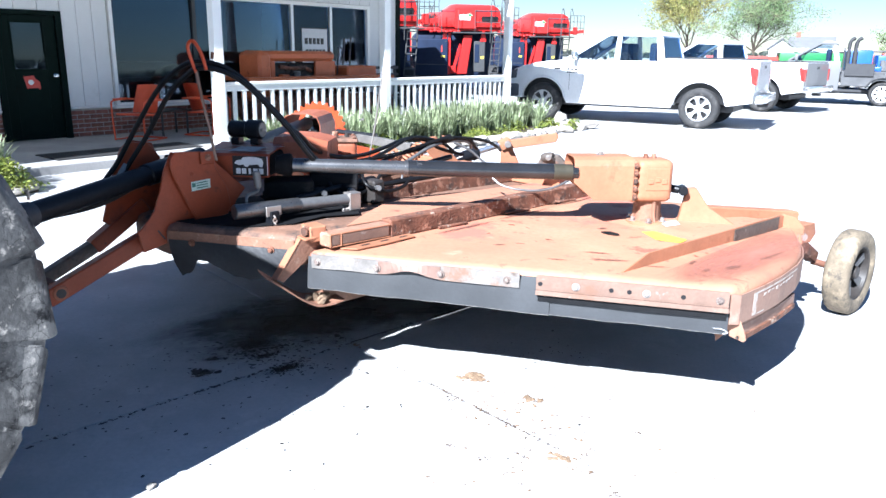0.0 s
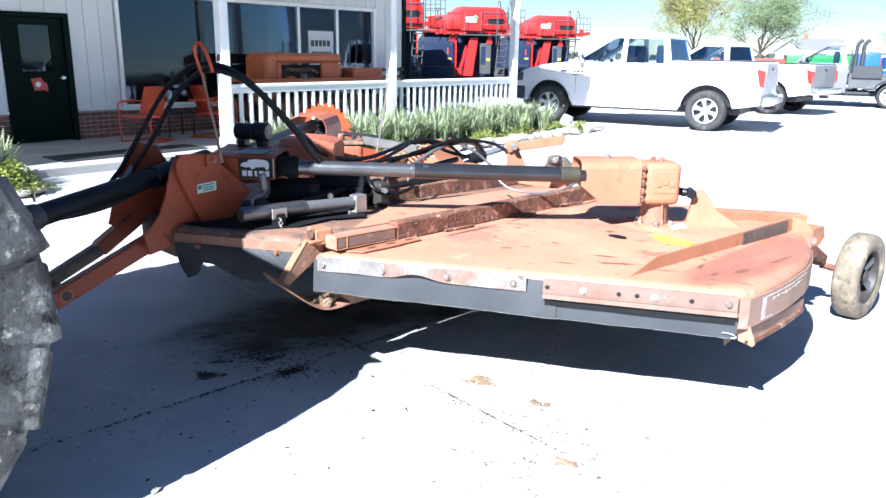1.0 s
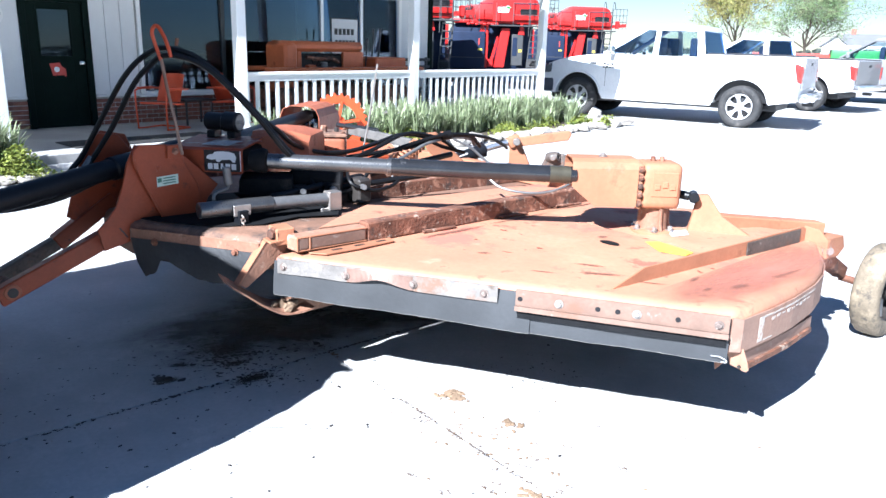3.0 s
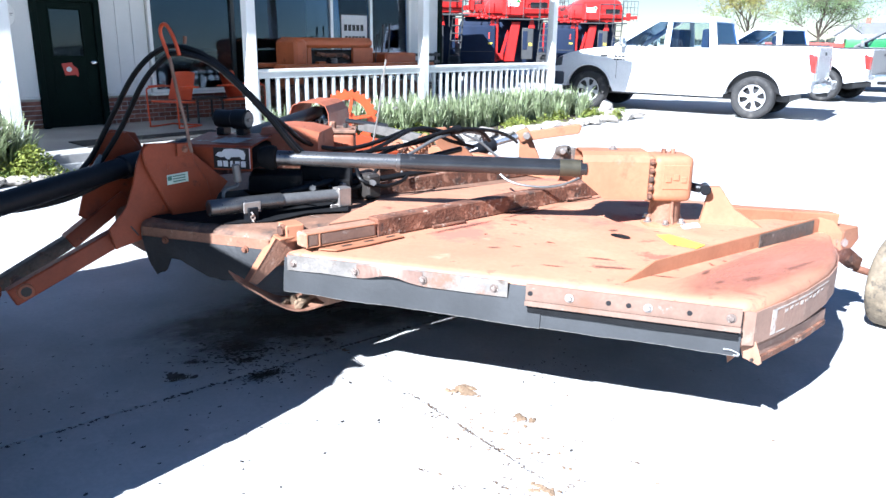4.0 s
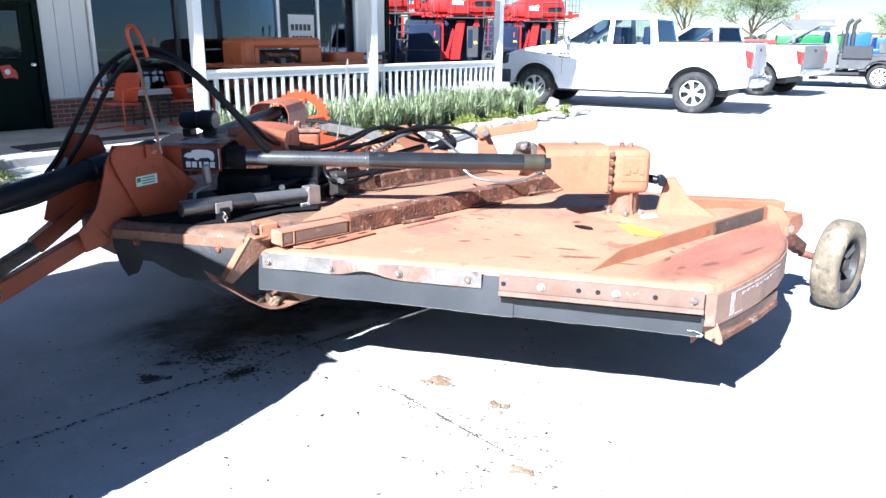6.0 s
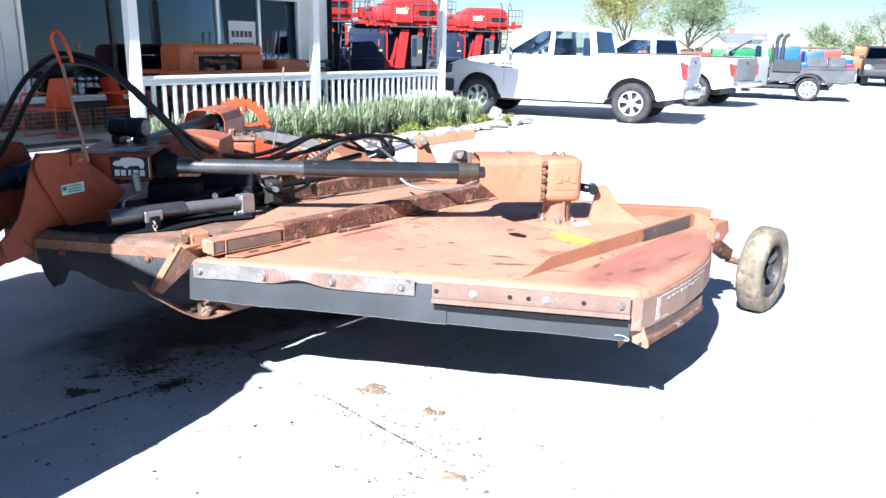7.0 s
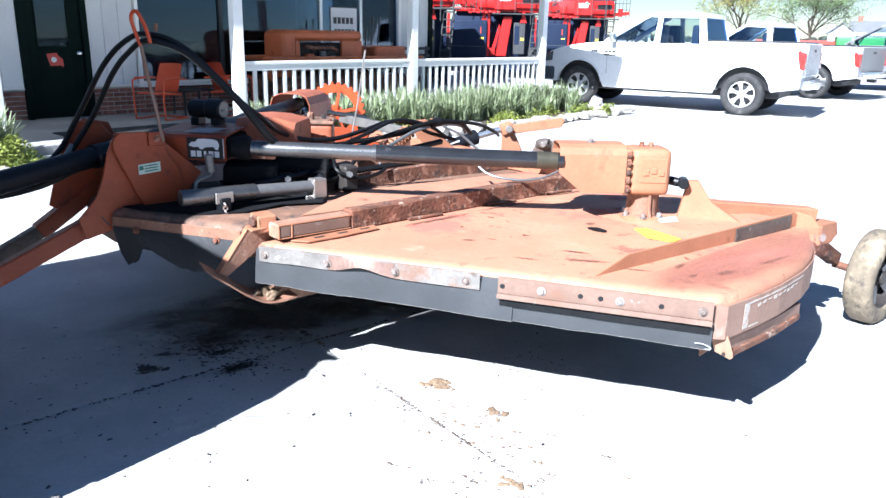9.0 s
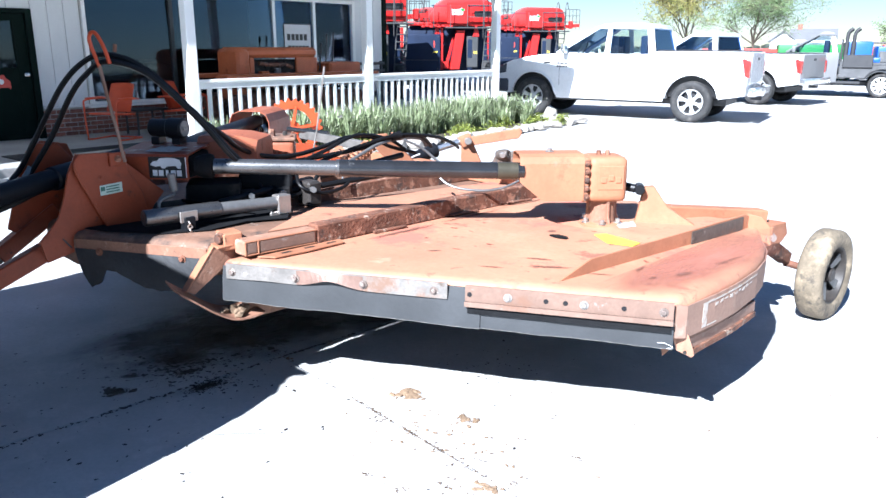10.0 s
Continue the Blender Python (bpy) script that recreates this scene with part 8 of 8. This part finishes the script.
part("filter_bowl", rod(S(2.47, 1.07, 0.94), S(2.47, 1.07, 1.06), 0.04, seg=12, bev=0.01), STEEL, ct, "", True)
for k in range(4):
    part("plug_lead", hose([S(1.90 + 0.17 * k, 1.12, 1.25), S(1.95 + 0.15 * k, 1.06, 1.17), S(2.0 + 0.05 * k, 1.08, 1.06)], 0.008, n=4), HOSE, ct, "", True)
part("track_fender", sbox(1.0, 4.50, 0.80, 1.12, 0.98, 1.05, 0.015), OLDORANGE, ct, "long flat orange track fender")
part("track_fender", sbox(1.0, 4.50, 1.60, 1.92, 0.98, 1.05, 0.015), OLDORANGE, ct)
for d0 in (0.82, 1.62):
    tr = part("track_frame", sbox(1.15, 4.15, d0 + 0.05, d0 + 0.23, 0.28, 0.72, 0.06), RUST, ct, "rusty track frame")
    for k in range(22):
        x = 1.05 + 3.2 * k / 21
        for z in (FZ + 0.02, 0.84):
            part("track_shoe", sbox(x - 0.065, x + 0.065, d0 - 0.02, d0 + 0.30, z - 0.018, z + 0.018, 0.006), RUST, tr)
part("seat_box", sbox(3.5, 4.3, 1.1, 1.6, 0.9, 1.22, 0.03), OLDORANGE, ct)
for s_, h in ((3.55, 1.72), (3.72, 1.74), (3.40, 1.55)):
    part("lever", rod(S(s_, 1.3, 1.05), S(s_ + 0.06, 1.3, h), 0.014, seg=8), CARBLACK, ct)
    part("lever_grip", rod(S(s_ + 0.05, 1.3, h - 0.08), S(s_ + 0.06, 1.3, h + 0.02), 0.022, seg=8, bev=0.006), CARBLACK, ct)
sd = thing("dark_showroom_tractor", "dim dark machine inside the showroom", "machine", tuple(S(0.3, 4.0, FZ)))
part("body", sbox(-0.4, 1.6, 3.6, 4.6, 0.3, 1.25, 0.15), COMBDARK, sd, "", True)
part("hood", sbox(-0.9, 0.0, 3.8, 4.4, 0.8, 1.35, 0.12), COMBDARK, sd, "", True)
for s_ in (-0.7, 1.3):
    part("wheel", turned(tyre_profile(0.55, 0.35, 0.28), 28, pose(*S(s_, 3.5, FZ + 0.55), 90, 0, BTURN)), CARTYRE, sd, "", True)
bn = thing("porch_bench", "dark slatted bench by the corner", "bench", tuple(S(5.6, 1.9, FZ)))
for z in (0.50, 0.85, 1.0, 1.15):
    part("slat", sbox(5.0, 6.0, 1.75 if z < 0.6 else 2.1, 2.15, z - 0.03, z + 0.03, 0.006), CARBLACK, bn)
for s_ in (5.05, 5.95):
    part("leg", sbox(s_ - 0.03, s_ + 0.03, 1.78, 1.84, FZ, 0.5, 0.005), CARBLACK, bn)
    part("leg", sbox(s_ - 0.03, s_ + 0.03, 2.15, 2.20, FZ, 1.2, 0.005), CARBLACK, bn)

# toothed wheel standing before the bed
lw = thing("lug_wheel", "bright orange toothed steel wheel standing upright", "wheel", (-2.42, 10.62, 0))
wdir = Vector((0.35, -0.94, 0)).normalized()
wc = Vector((-2.42, 10.62, 0.42))
m = span(wc - wdir * 0.01, wc + wdir * 0.01)[0]
part("rim", turned([(0.265, -0.02), (0.37, -0.02), (0.37, 0.02), (0.265, 0.02)], 48, m), LUGORANGE, lw, "", True)
ux = wdir.cross(Vector((0, 0, 1))).normalized()
for k in range(26):
    a = 2 * math.pi * k / 26
    d = ux * math.cos(a) + Vector((0, 0, 1)) * math.sin(a)
    t = d.cross(wdir)
    part("tooth", slab([wc + d * 0.365 + t * 0.034 - wdir * 0.018, wc + d * 0.408 + t * 0.012 - wdir * 0.018, wc + d * 0.408 - t * 0.012 - wdir * 0.018, wc + d * 0.365 - t * 0.034 - wdir * 0.018], 0.036, bev=0.003, down=wdir), LUGORANGE, lw)
for k in range(5):
    a = 2 * math.pi * k / 5 + 0.5
    d = ux * math.cos(a) + Vector((0, 0, 1)) * math.sin(a)
    part("spoke", beam(wc + d * 0.06, wc + d * 0.30, 0.16, 0.03), LUGORANGE, lw)
part("hub", rod(wc - wdir * 0.05, wc + wdir * 0.05, 0.10, seg=24, bev=0.006), LUGORANGE, lw, "", True)
# thin whip rod on the cutter
part("whip_stay", hose([(-0.62, 4.78, 0.80), (-0.60, 4.785, 0.92), (-0.57, 4.80, 1.09), (-0.52, 4.80, 1.41)], 0.0055, n=5), STEEL, cutter, "thin pale whip rod", True)

# ---- flower beds ----
def bed(name, s0, s1, d0, d1, label):
    n = 24
    b = bmesh.new()
    top = [S(s0 + (s1 - s0) * i / n, d0 + 0.12 * noise.noise(Vector((i * 0.6, 1, 0))), 0.05) for i in range(n + 1)] + [S(s1 - (s1 - s0) * i / n, d1 + 0.02, 0.06) for i in range(n + 1)]
    slab(top, 0.07, b, 0.0, (0, 0, -1))
    solid(name, b, SOIL, label, "flower bed", kind="structure")


def strap_leaves(name, s0, s1, d0, d1, clumps, h0, h1, seed, label, z=0.05, per=34):
    rng = random.Random(seed)
    b = bmesh.new()
    for _ in range(clumps):
        c = S(rng.uniform(s0, s1), rng.uniform(d0, d1), z)
        hh = rng.uniform(h0, h1)
        for _ in range(per):
            a = rng.uniform(0, 6.28)
            out = Vector((math.cos(a), math.sin(a), 0))
            lean, h, w = rng.uniform(0.06, 0.75) ** 1.3, hh * rng.uniform(0.5, 1.2), rng.uniform(0.008, 0.018)
            sd = Vector((-out.y, out.x, 0))
            base = c + out * rng.uniform(0, 0.07) + sd * rng.uniform(-0.05, 0.05)
            prev = None
            for f, ww in ((0, 1), (0.4, 1.1), (0.75, 0.8), (1, 0.12)):
                p = base + out * lean * h * f * f + Vector((0, 0, h * (f - 0.30 * lean * f ** 3)))
                row = (b.verts.new(p - sd * w * ww), b.verts.new(p + sd * w * ww))
                if prev:
                    b.faces.new((prev[0], prev[1], row[1], row[0]))
                prev = row
    return solid(name, b, LEAF, label, "plants", kind="stuff")


def groundcover(name, s0, s1, d0, d1, n, h, seed, label, blobs=12):
    rng = random.Random(seed)
    cs = [(rng.uniform(s0, s1), rng.uniform(d0, d1), rng.uniform(0.12, 0.30)) for _ in range(blobs)]
    b = bmesh.new()
    for _ in range(n):
        s_, d_, r = rng.choice(cs)
        x, y = rng.gauss(0, r * 0.55), rng.gauss(0, r * 0.5)
        z = 0.05 + rng.random() * h * math.exp(-(x * x + y * y) / (r * r))
        p = S(s_ + x, d_ + y, z)
        q = Euler((rng.uniform(-0.9, 0.9), rng.uniform(-0.9, 0.9), rng.uniform(0, 6.28))).to_matrix()
        w = rng.uniform(0.012, 0.03)
        b.faces.new([b.verts.new(p + q @ Vector(v) * w) for v in ((-1, 0, 0), (0, -0.55, 0.2), (1.1, 0, 0), (0, 0.55, 0.2))])
    return solid(name, b, LOWLEAF, label, "plants", kind="stuff")


bed("flower_bed", -0.25, 7.35, -2.05, -0.36, "dark soil bed before the porch railing")
strap_leaves("strap_leaf_plants", 0.1, 6.65, -1.55, -0.42, 190, 0.34, 0.58, 21, "dense bed of grey-green strap-leaved flowers", per=38)
strap_leaves("strap_leaf_plants", -0.25, 2.4, -0.75, -0.35, 46, 0.30, 0.50, 27, "strap-leaved flowers close to the railing", per=34)
groundcover("low_groundcover", 0.3, 7.0, -2.1, -1.45, 5200, 0.20, 22, "yellow-green low plants between the stones", 16)
bed("flower_bed", -8.0, -3.40, -1.38, -0.36, "dark soil bed beside the walkway")
strap_leaves("strap_leaf_plants", -5.2, -3.62, -1.10, -0.5, 90, 0.40, 0.66, 23, "clumps of strap-leaved flowers by the walkway", per=34)
groundcover("low_groundcover", -5.0, -3.62, -1.30, -0.75, 6200, 0.34, 24, "bushy yellow-green plants by the walkway", 8)
rng = random.Random(31)
tops = bmesh.new()
for _ in range(70):
    s_, d_ = (rng.uniform(0.1, 7.2), rng.uniform(-1.5, -0.45)) if rng.random() < 0.75 else (rng.uniform(-5.0, -3.8), rng.uniform(-1.4, -0.6))
    p = S(s_, d_, rng.uniform(0.42, 0.60))
    q = Euler((rng.uniform(0, 6), rng.uniform(0, 6), 0)).to_matrix()
    for k in range(5):
        a = k * 1.256
        tops.faces.new([tops.verts.new(p + q @ Vector(v) * 0.02) for v in ((0, 0, 0), (math.cos(a), math.sin(a), 0.3), (math.cos(a + 0.6) * 1.2, math.sin(a + 0.6) * 1.2, 0.4), (math.cos(a + 1.1), math.sin(a + 1.1), 0.3))])
solid("withered_blooms", tops, WOODGREY, "tan withered flower heads above the leaves", "flowers", kind="stuff")


def stone(p, r, seed, flat=0.55, name="edging_stone", label="rough pale edging stone beside the bed"):
    rng = random.Random(seed)
    b = bmesh.new()
    bmesh.ops.create_icosphere(b, subdivisions=2, radius=1)
    sx, sy, off = rng.uniform(0.8, 1.5), rng.uniform(0.7, 1.1), rng.uniform(0, 50)
    for v in b.verts:
        n = 1 + 0.35 * noise.noise(v.co * 1.3 + Vector((off, 0, 0))) + 0.12 * noise.noise(v.co * 4 + Vector((off, 3, 0)))
        v.co = Vector((v.co.x * sx, v.co.y * sy, max(-0.6, min(0.75, v.co.z * 1.1)) * flat)) * n * r
    bmesh.ops.transform(b, matrix=pose(*p, rng.uniform(-8, 8), rng.uniform(-8, 8), rng.uniform(0, 180)), verts=b.verts)
    return tagged(part(name, b, STONE, None, "", False), label, "stone", "edging stones")


rng = random.Random(8)
k = 0
s_ = -0.2
while s_ < 7.5:
    r = rng.uniform(0.10, 0.19)
    stone(tuple(S(s_, -2.08 + rng.uniform(-0.10, 0.10), 0.035 + r * 0.2)), r, 100 + k)
    if rng.random() < 0.4:
        stone(tuple(S(s_ + rng.uniform(-0.1, 0.1), -1.82 + rng.uniform(-0.08, 0.08), 0.06)), rng.uniform(0.07, 0.12), 200 + k)
    s_ += r * 1.9
    k += 1
for i in range(7):
    stone(tuple(S(7.45 + rng.uniform(-0.1, 0.15), -1.9 + 0.26 * i, 0.05)), rng.uniform(0.09, 0.16), 300 + i)
stone((1.45, 17.3, 0.09), 0.20, 390, 0.9, label="pale boulder by the end of the bed")
s_ = -7.8
while s_ < -3.55:
    r = rng.uniform(0.08, 0.15)
    stone(tuple(S(s_, -1.43 + rng.uniform(-0.06, 0.06), 0.03 + r * 0.2)), r, 400 + k)
    s_ += r * 1.9
    k += 1
for i in range(5):
    stone(tuple(S(-3.50, -1.30 + 0.22 * i, 0.04)), rng.uniform(0.07, 0.11), 500 + i)

# ---- slabs of the yard, cracks, stains, clods ----
J = Vector((-0.55, 3.835, 0))
yard = thing("pavement", "pale concrete slabs with straight joints", "pavement", (J.x, J.y, 0), kind="structure")
SB, SA = Vector((0.655, 0.756, 0)), Vector((0.725, -0.689, 0))
L_ = 4.4
for i in range(-2, 3):
    for j in range(-2, 3):
        b = bmesh.new()
        gap = lambda n: 0.0045 if n == 0 else 0.0012  # the two near joints stand open, the others are tight
        x0, x1, y0, y1 = i * L_ + gap(i), (i + 1) * L_ - gap(i + 1), j * L_ + gap(j), (j + 1) * L_ - gap(j + 1)
        q = [J + SA * x + SB * y for x, y in ((x0, y0), (x1, y0), (x1, y1), (x0, y1))]
        vs = [Vector((p.x, p.y, 0.0)) for p in q]
        slab(vs, 0.011, b, 0.004, (0, 0, -1))
        part("slab", b, CONCRETE, yard)

rng = random.Random(77)
JOINTDIRT = material("dark_joint_dirt", (0.13, 0.092, 0.066), 0.95, var=0.3, scale=20, fine=120, bump=0.5)


def clod(p, r, seed, mat=MUD, flat=0.35):
    rg = random.Random(seed)
    b = bmesh.new()
    bmesh.ops.create_icosphere(b, subdivisions=2, radius=1)
    off = rg.uniform(0, 99)
    for v in b.verts:
        n = 1 + 0.6 * noise.noise(v.co * 1.6 + Vector((off, 0, 0))) + 0.3 * noise.noise(v.co * 5 + Vector((off, 3, 0)))
        v.co = Vector((v.co.x * 1.4, v.co.y * 0.8, max(v.co.z, -0.1) * flat)) * n * r
    bmesh.ops.transform(b, matrix=pose(p[0], p[1], 0.002, 0, 0, rg.uniform(0, 360)), verts=b.verts)
    return b


def cluster(name, label, centre, spread, n, r0, r1, seed, mat=MUD, flat=0.35, along=None):
    rg = random.Random(seed)
    b = bmesh.new()
    for k in range(n):
        t = rg.gauss(0, 1)
        p = Vector(centre) + Vector((rg.gauss(0, spread), rg.gauss(0, spread * 0.7), 0)) + (Vector(along) * t if along else Vector((0, 0, 0)))
        merged(b, clod(p, rg.uniform(r0, r1) * rg.uniform(0.5, 1), seed * 100 + k, mat, flat))
    return solid(name, b, mat, label, "dried mud" if mat is MUD else ("grit" if mat is STONE else "stain"), kind="stuff")


cluster("mud_clods", "brown dried mud clods on the concrete", (0.13, 3.46, 0), 0.035, 16, 0.010, 0.035, 1)
cluster("mud_clods", "brown dried mud clods on the concrete", (0.42, 3.27, 0), 0.03, 8, 0.008, 0.022, 2)
cluster("mud_clods", "brown dried mud on the joint", (0.52, 2.76, 0), 0.018, 12, 0.006, 0.02, 3)
cluster("mud_crumbs", "scattered small mud crumbs by the joint", (0.28, 3.12, 0), 0.13, 60, 0.002, 0.010, 4, along=(0.08, -0.08, 0))
cluster("mud_crumbs", "scattered small mud crumbs", (0.35, 2.70, 0), 0.18, 40, 0.002, 0.008, 5)
cluster("mud_crumbs", "scattered small dark bits", (0.9, 3.3, 0), 0.7, 60, 0.002, 0.006, 6)
cluster("mud_crumbs", "small dark bits in the shade", (-1.3, 3.6, 0), 0.7, 90, 0.003, 0.010, 7, OIL, 0.2)
cluster("mud_crumbs", "tiny stones on the concrete", (1.0, 2.4, 0), 0.4, 30, 0.003, 0.008, 8)
cluster("oil_stain", "black oily spots on the shaded concrete", (-1.20, 3.37, 0), 0.028, 40, 0.006, 0.022, 9, OIL, 0.012)
cluster("oil_stain", "black oily spots on the shaded concrete", (-1.02, 3.70, 0), 0.12, 260, 0.002, 0.013, 10, OIL, 0.012)
cluster("oil_stain", "black oily spots on the shaded concrete", (-0.78, 3.50, 0), 0.085, 110, 0.002, 0.009, 11, OIL, 0.012)
cluster("oil_stain", "dark damp patch under the cutter", (-0.75, 4.02, 0), 0.10, 120, 0.003, 0.018, 12, OIL, 0.01)
cluster("joint_dirt", "dirt gathered along the slab joint", (0.20, 3.122, 0), 0.004, 330, 0.002, 0.0050, 13, JOINTDIRT, along=(0.20, -0.190, 0))
cluster("joint_dirt", "dark dirt gathered along the slab joint", (-0.95, 3.36, 0), 0.006, 150, 0.003, 0.011, 14, OIL, 0.06, along=(0.42, 0.50, 0))
cluster("joint_dirt", "dark dirt gathered along the slab joint", (-0.80, 4.073, 0), 0.005, 90, 0.003, 0.009, 21, OIL, 0.06, along=(0.17, -0.1615, 0))
cluster("joint_dirt", "dark dirt gathered along the slab joint", (-0.38, 4.031, 0), 0.005, 70, 0.003, 0.008, 22, OIL, 0.06, along=(0.10, 0.1154, 0))
cluster("joint_dirt", "pale dust heaped where the joints cross", J + SA * 0.05 + SB * 0.012, 0.008, 14, 0.004, 0.013, 23, MUD, 0.2, along=SA * 0.02)
cluster("dark_specks", "black specks on the shaded concrete", (-1.15, 3.1, 0), 0.5, 130, 0.002, 0.008, 15, OIL, 0.05)
cluster("dark_specks", "fine black oily specks round the stain", (-0.95, 3.62, 0), 0.22, 160, 0.002, 0.008, 16, OIL, 0.02)
cluster("dark_specks", "black specks in the shade of the deck", (0.55, 3.78, 0), 0.16, 60, 0.002, 0.007, 24, OIL, 0.03)
cluster("pale_specks", "tiny pale grit on the concrete", (-1.1, 3.0, 0), 0.45, 60, 0.002, 0.004, 17, STONE, 0.4)
def blot(name, label, x, y, rx, ry, turn, mat, lift):
    """A flat ragged stain or patch of painted shade on the concrete."""
    b = bmesh.new()
    bmesh.ops.create_grid(b, x_segments=1, y_segments=1, size=1.0)
    ob = solid(name, b, mat, label, "stain", kind="stuff")
    ob.matrix_basis = pose(x, y, lift, 0, 0, turn) @ Matrix.Diagonal((rx, ry, 1.0, 1.0))
    return ob


db = bmesh.new()
rg = random.Random(19)
for k in range(26):  # small tufts of a few crumbs and stalks each
    c_ = (rg.uniform(-0.1, 0.95), rg.uniform(2.45, 3.35)) if k % 3 else (rg.gauss(0.45, 0.10), rg.gauss(2.95, 0.12))
    for q in range(rg.choice((1, 1, 2, 3, 6))):
        merged(db, rough_up(box(rg.uniform(0.004, 0.018), rg.uniform(0.0015, 0.005), rg.uniform(0.0015, 0.004), pose(c_[0] + rg.gauss(0, 0.014), c_[1] + rg.gauss(0, 0.010), 0.002, 0, rg.uniform(-6, 6), rg.uniform(-50, 60)), 0.0), 0.003, 90))
solid("plant_debris", db, JOINTDIRT, "dry grass bits and crumbs on the concrete", "debris", kind="stuff")
# two sheets deepen the cutter's shade on the ground by colour
blot("deck_shade", "shade under the cutter painted on the concrete", -1.0, 4.15, 0.95, 0.60, 40, DECKSHADE, 0.0012)
blot("deck_shade", "shade under the cutter painted on the concrete", -0.35, 4.55, 0.9, 0.5, 30, DECKSHADE, 0.0016)
for k, (x, y, rx, ry, tn) in enumerate(((-1.17, 3.36, 0.10, 0.07, 40), (-1.20, 3.53, 0.10, 0.05, 20), (-1.06, 3.74, 0.16, 0.10, 50), (-0.80, 3.46, 0.20, 0.09, 48), (-1.00, 4.02, 0.22, 0.12, 40), (-1.00, 4.15, 0.30, 0.16, 20), (-0.95, 3.60, 0.14, 0.06, 45))):
    blot("oil_blot", "black oily blot soaked into the concrete", x, y, rx, ry, tn, OILBLOT, 0.0022 + 0.0002 * k)
solid("straw", hose([(-0.613, 3.021, 0.002), (-0.505, 3.043, 0.003), (-0.387, 3.057, 0.002)], 0.0010, n=4), WOODGREY, "thin dry straw on the concrete", "straw")
solid("pebble", clod((-0.98, 2.38), 0.018, 900, STONE, 0.8), STONE, "small pale pebble on the concrete", "pebble")

# ---- bricks of the wall's base ----
brick_me = {}
for w in (0.195, 0.0925):
    b = box(w, 0.05, 0.058, None, 0.005)
    me = bpy.data.meshes.new("brick")
    b.to_mesh(me)
    b.free()
    me.materials.append(BRICK)
    brick_me[w] = me
inv = root_inverse(wall)
for a, c in ((-6.2, DOOR[0] - 0.1), (DOOR[1] + 0.1, 6.1)):
    row, z = 0, FZ + 0.034
    while z < BRZ - 0.02:
        x = a + (0 if row % 2 else -0.10)
        while x < c:
            x0, x1 = max(x, a), min(x + 0.195, c)
            if x1 - x0 > 0.06:
                ob = new("brick", brick_me[0.195 if x1 - x0 > 0.15 else 0.0925])
                ob.parent, ob.matrix_parent_inverse = wall, inv
                ob.matrix_basis = pose(*S((x0 + x1) / 2, WD + 0.046 + 0.002 * math.sin(x * 37 + row), z), 0, 0, BTURN)
            x += 0.206
        row += 1
        z += 0.069
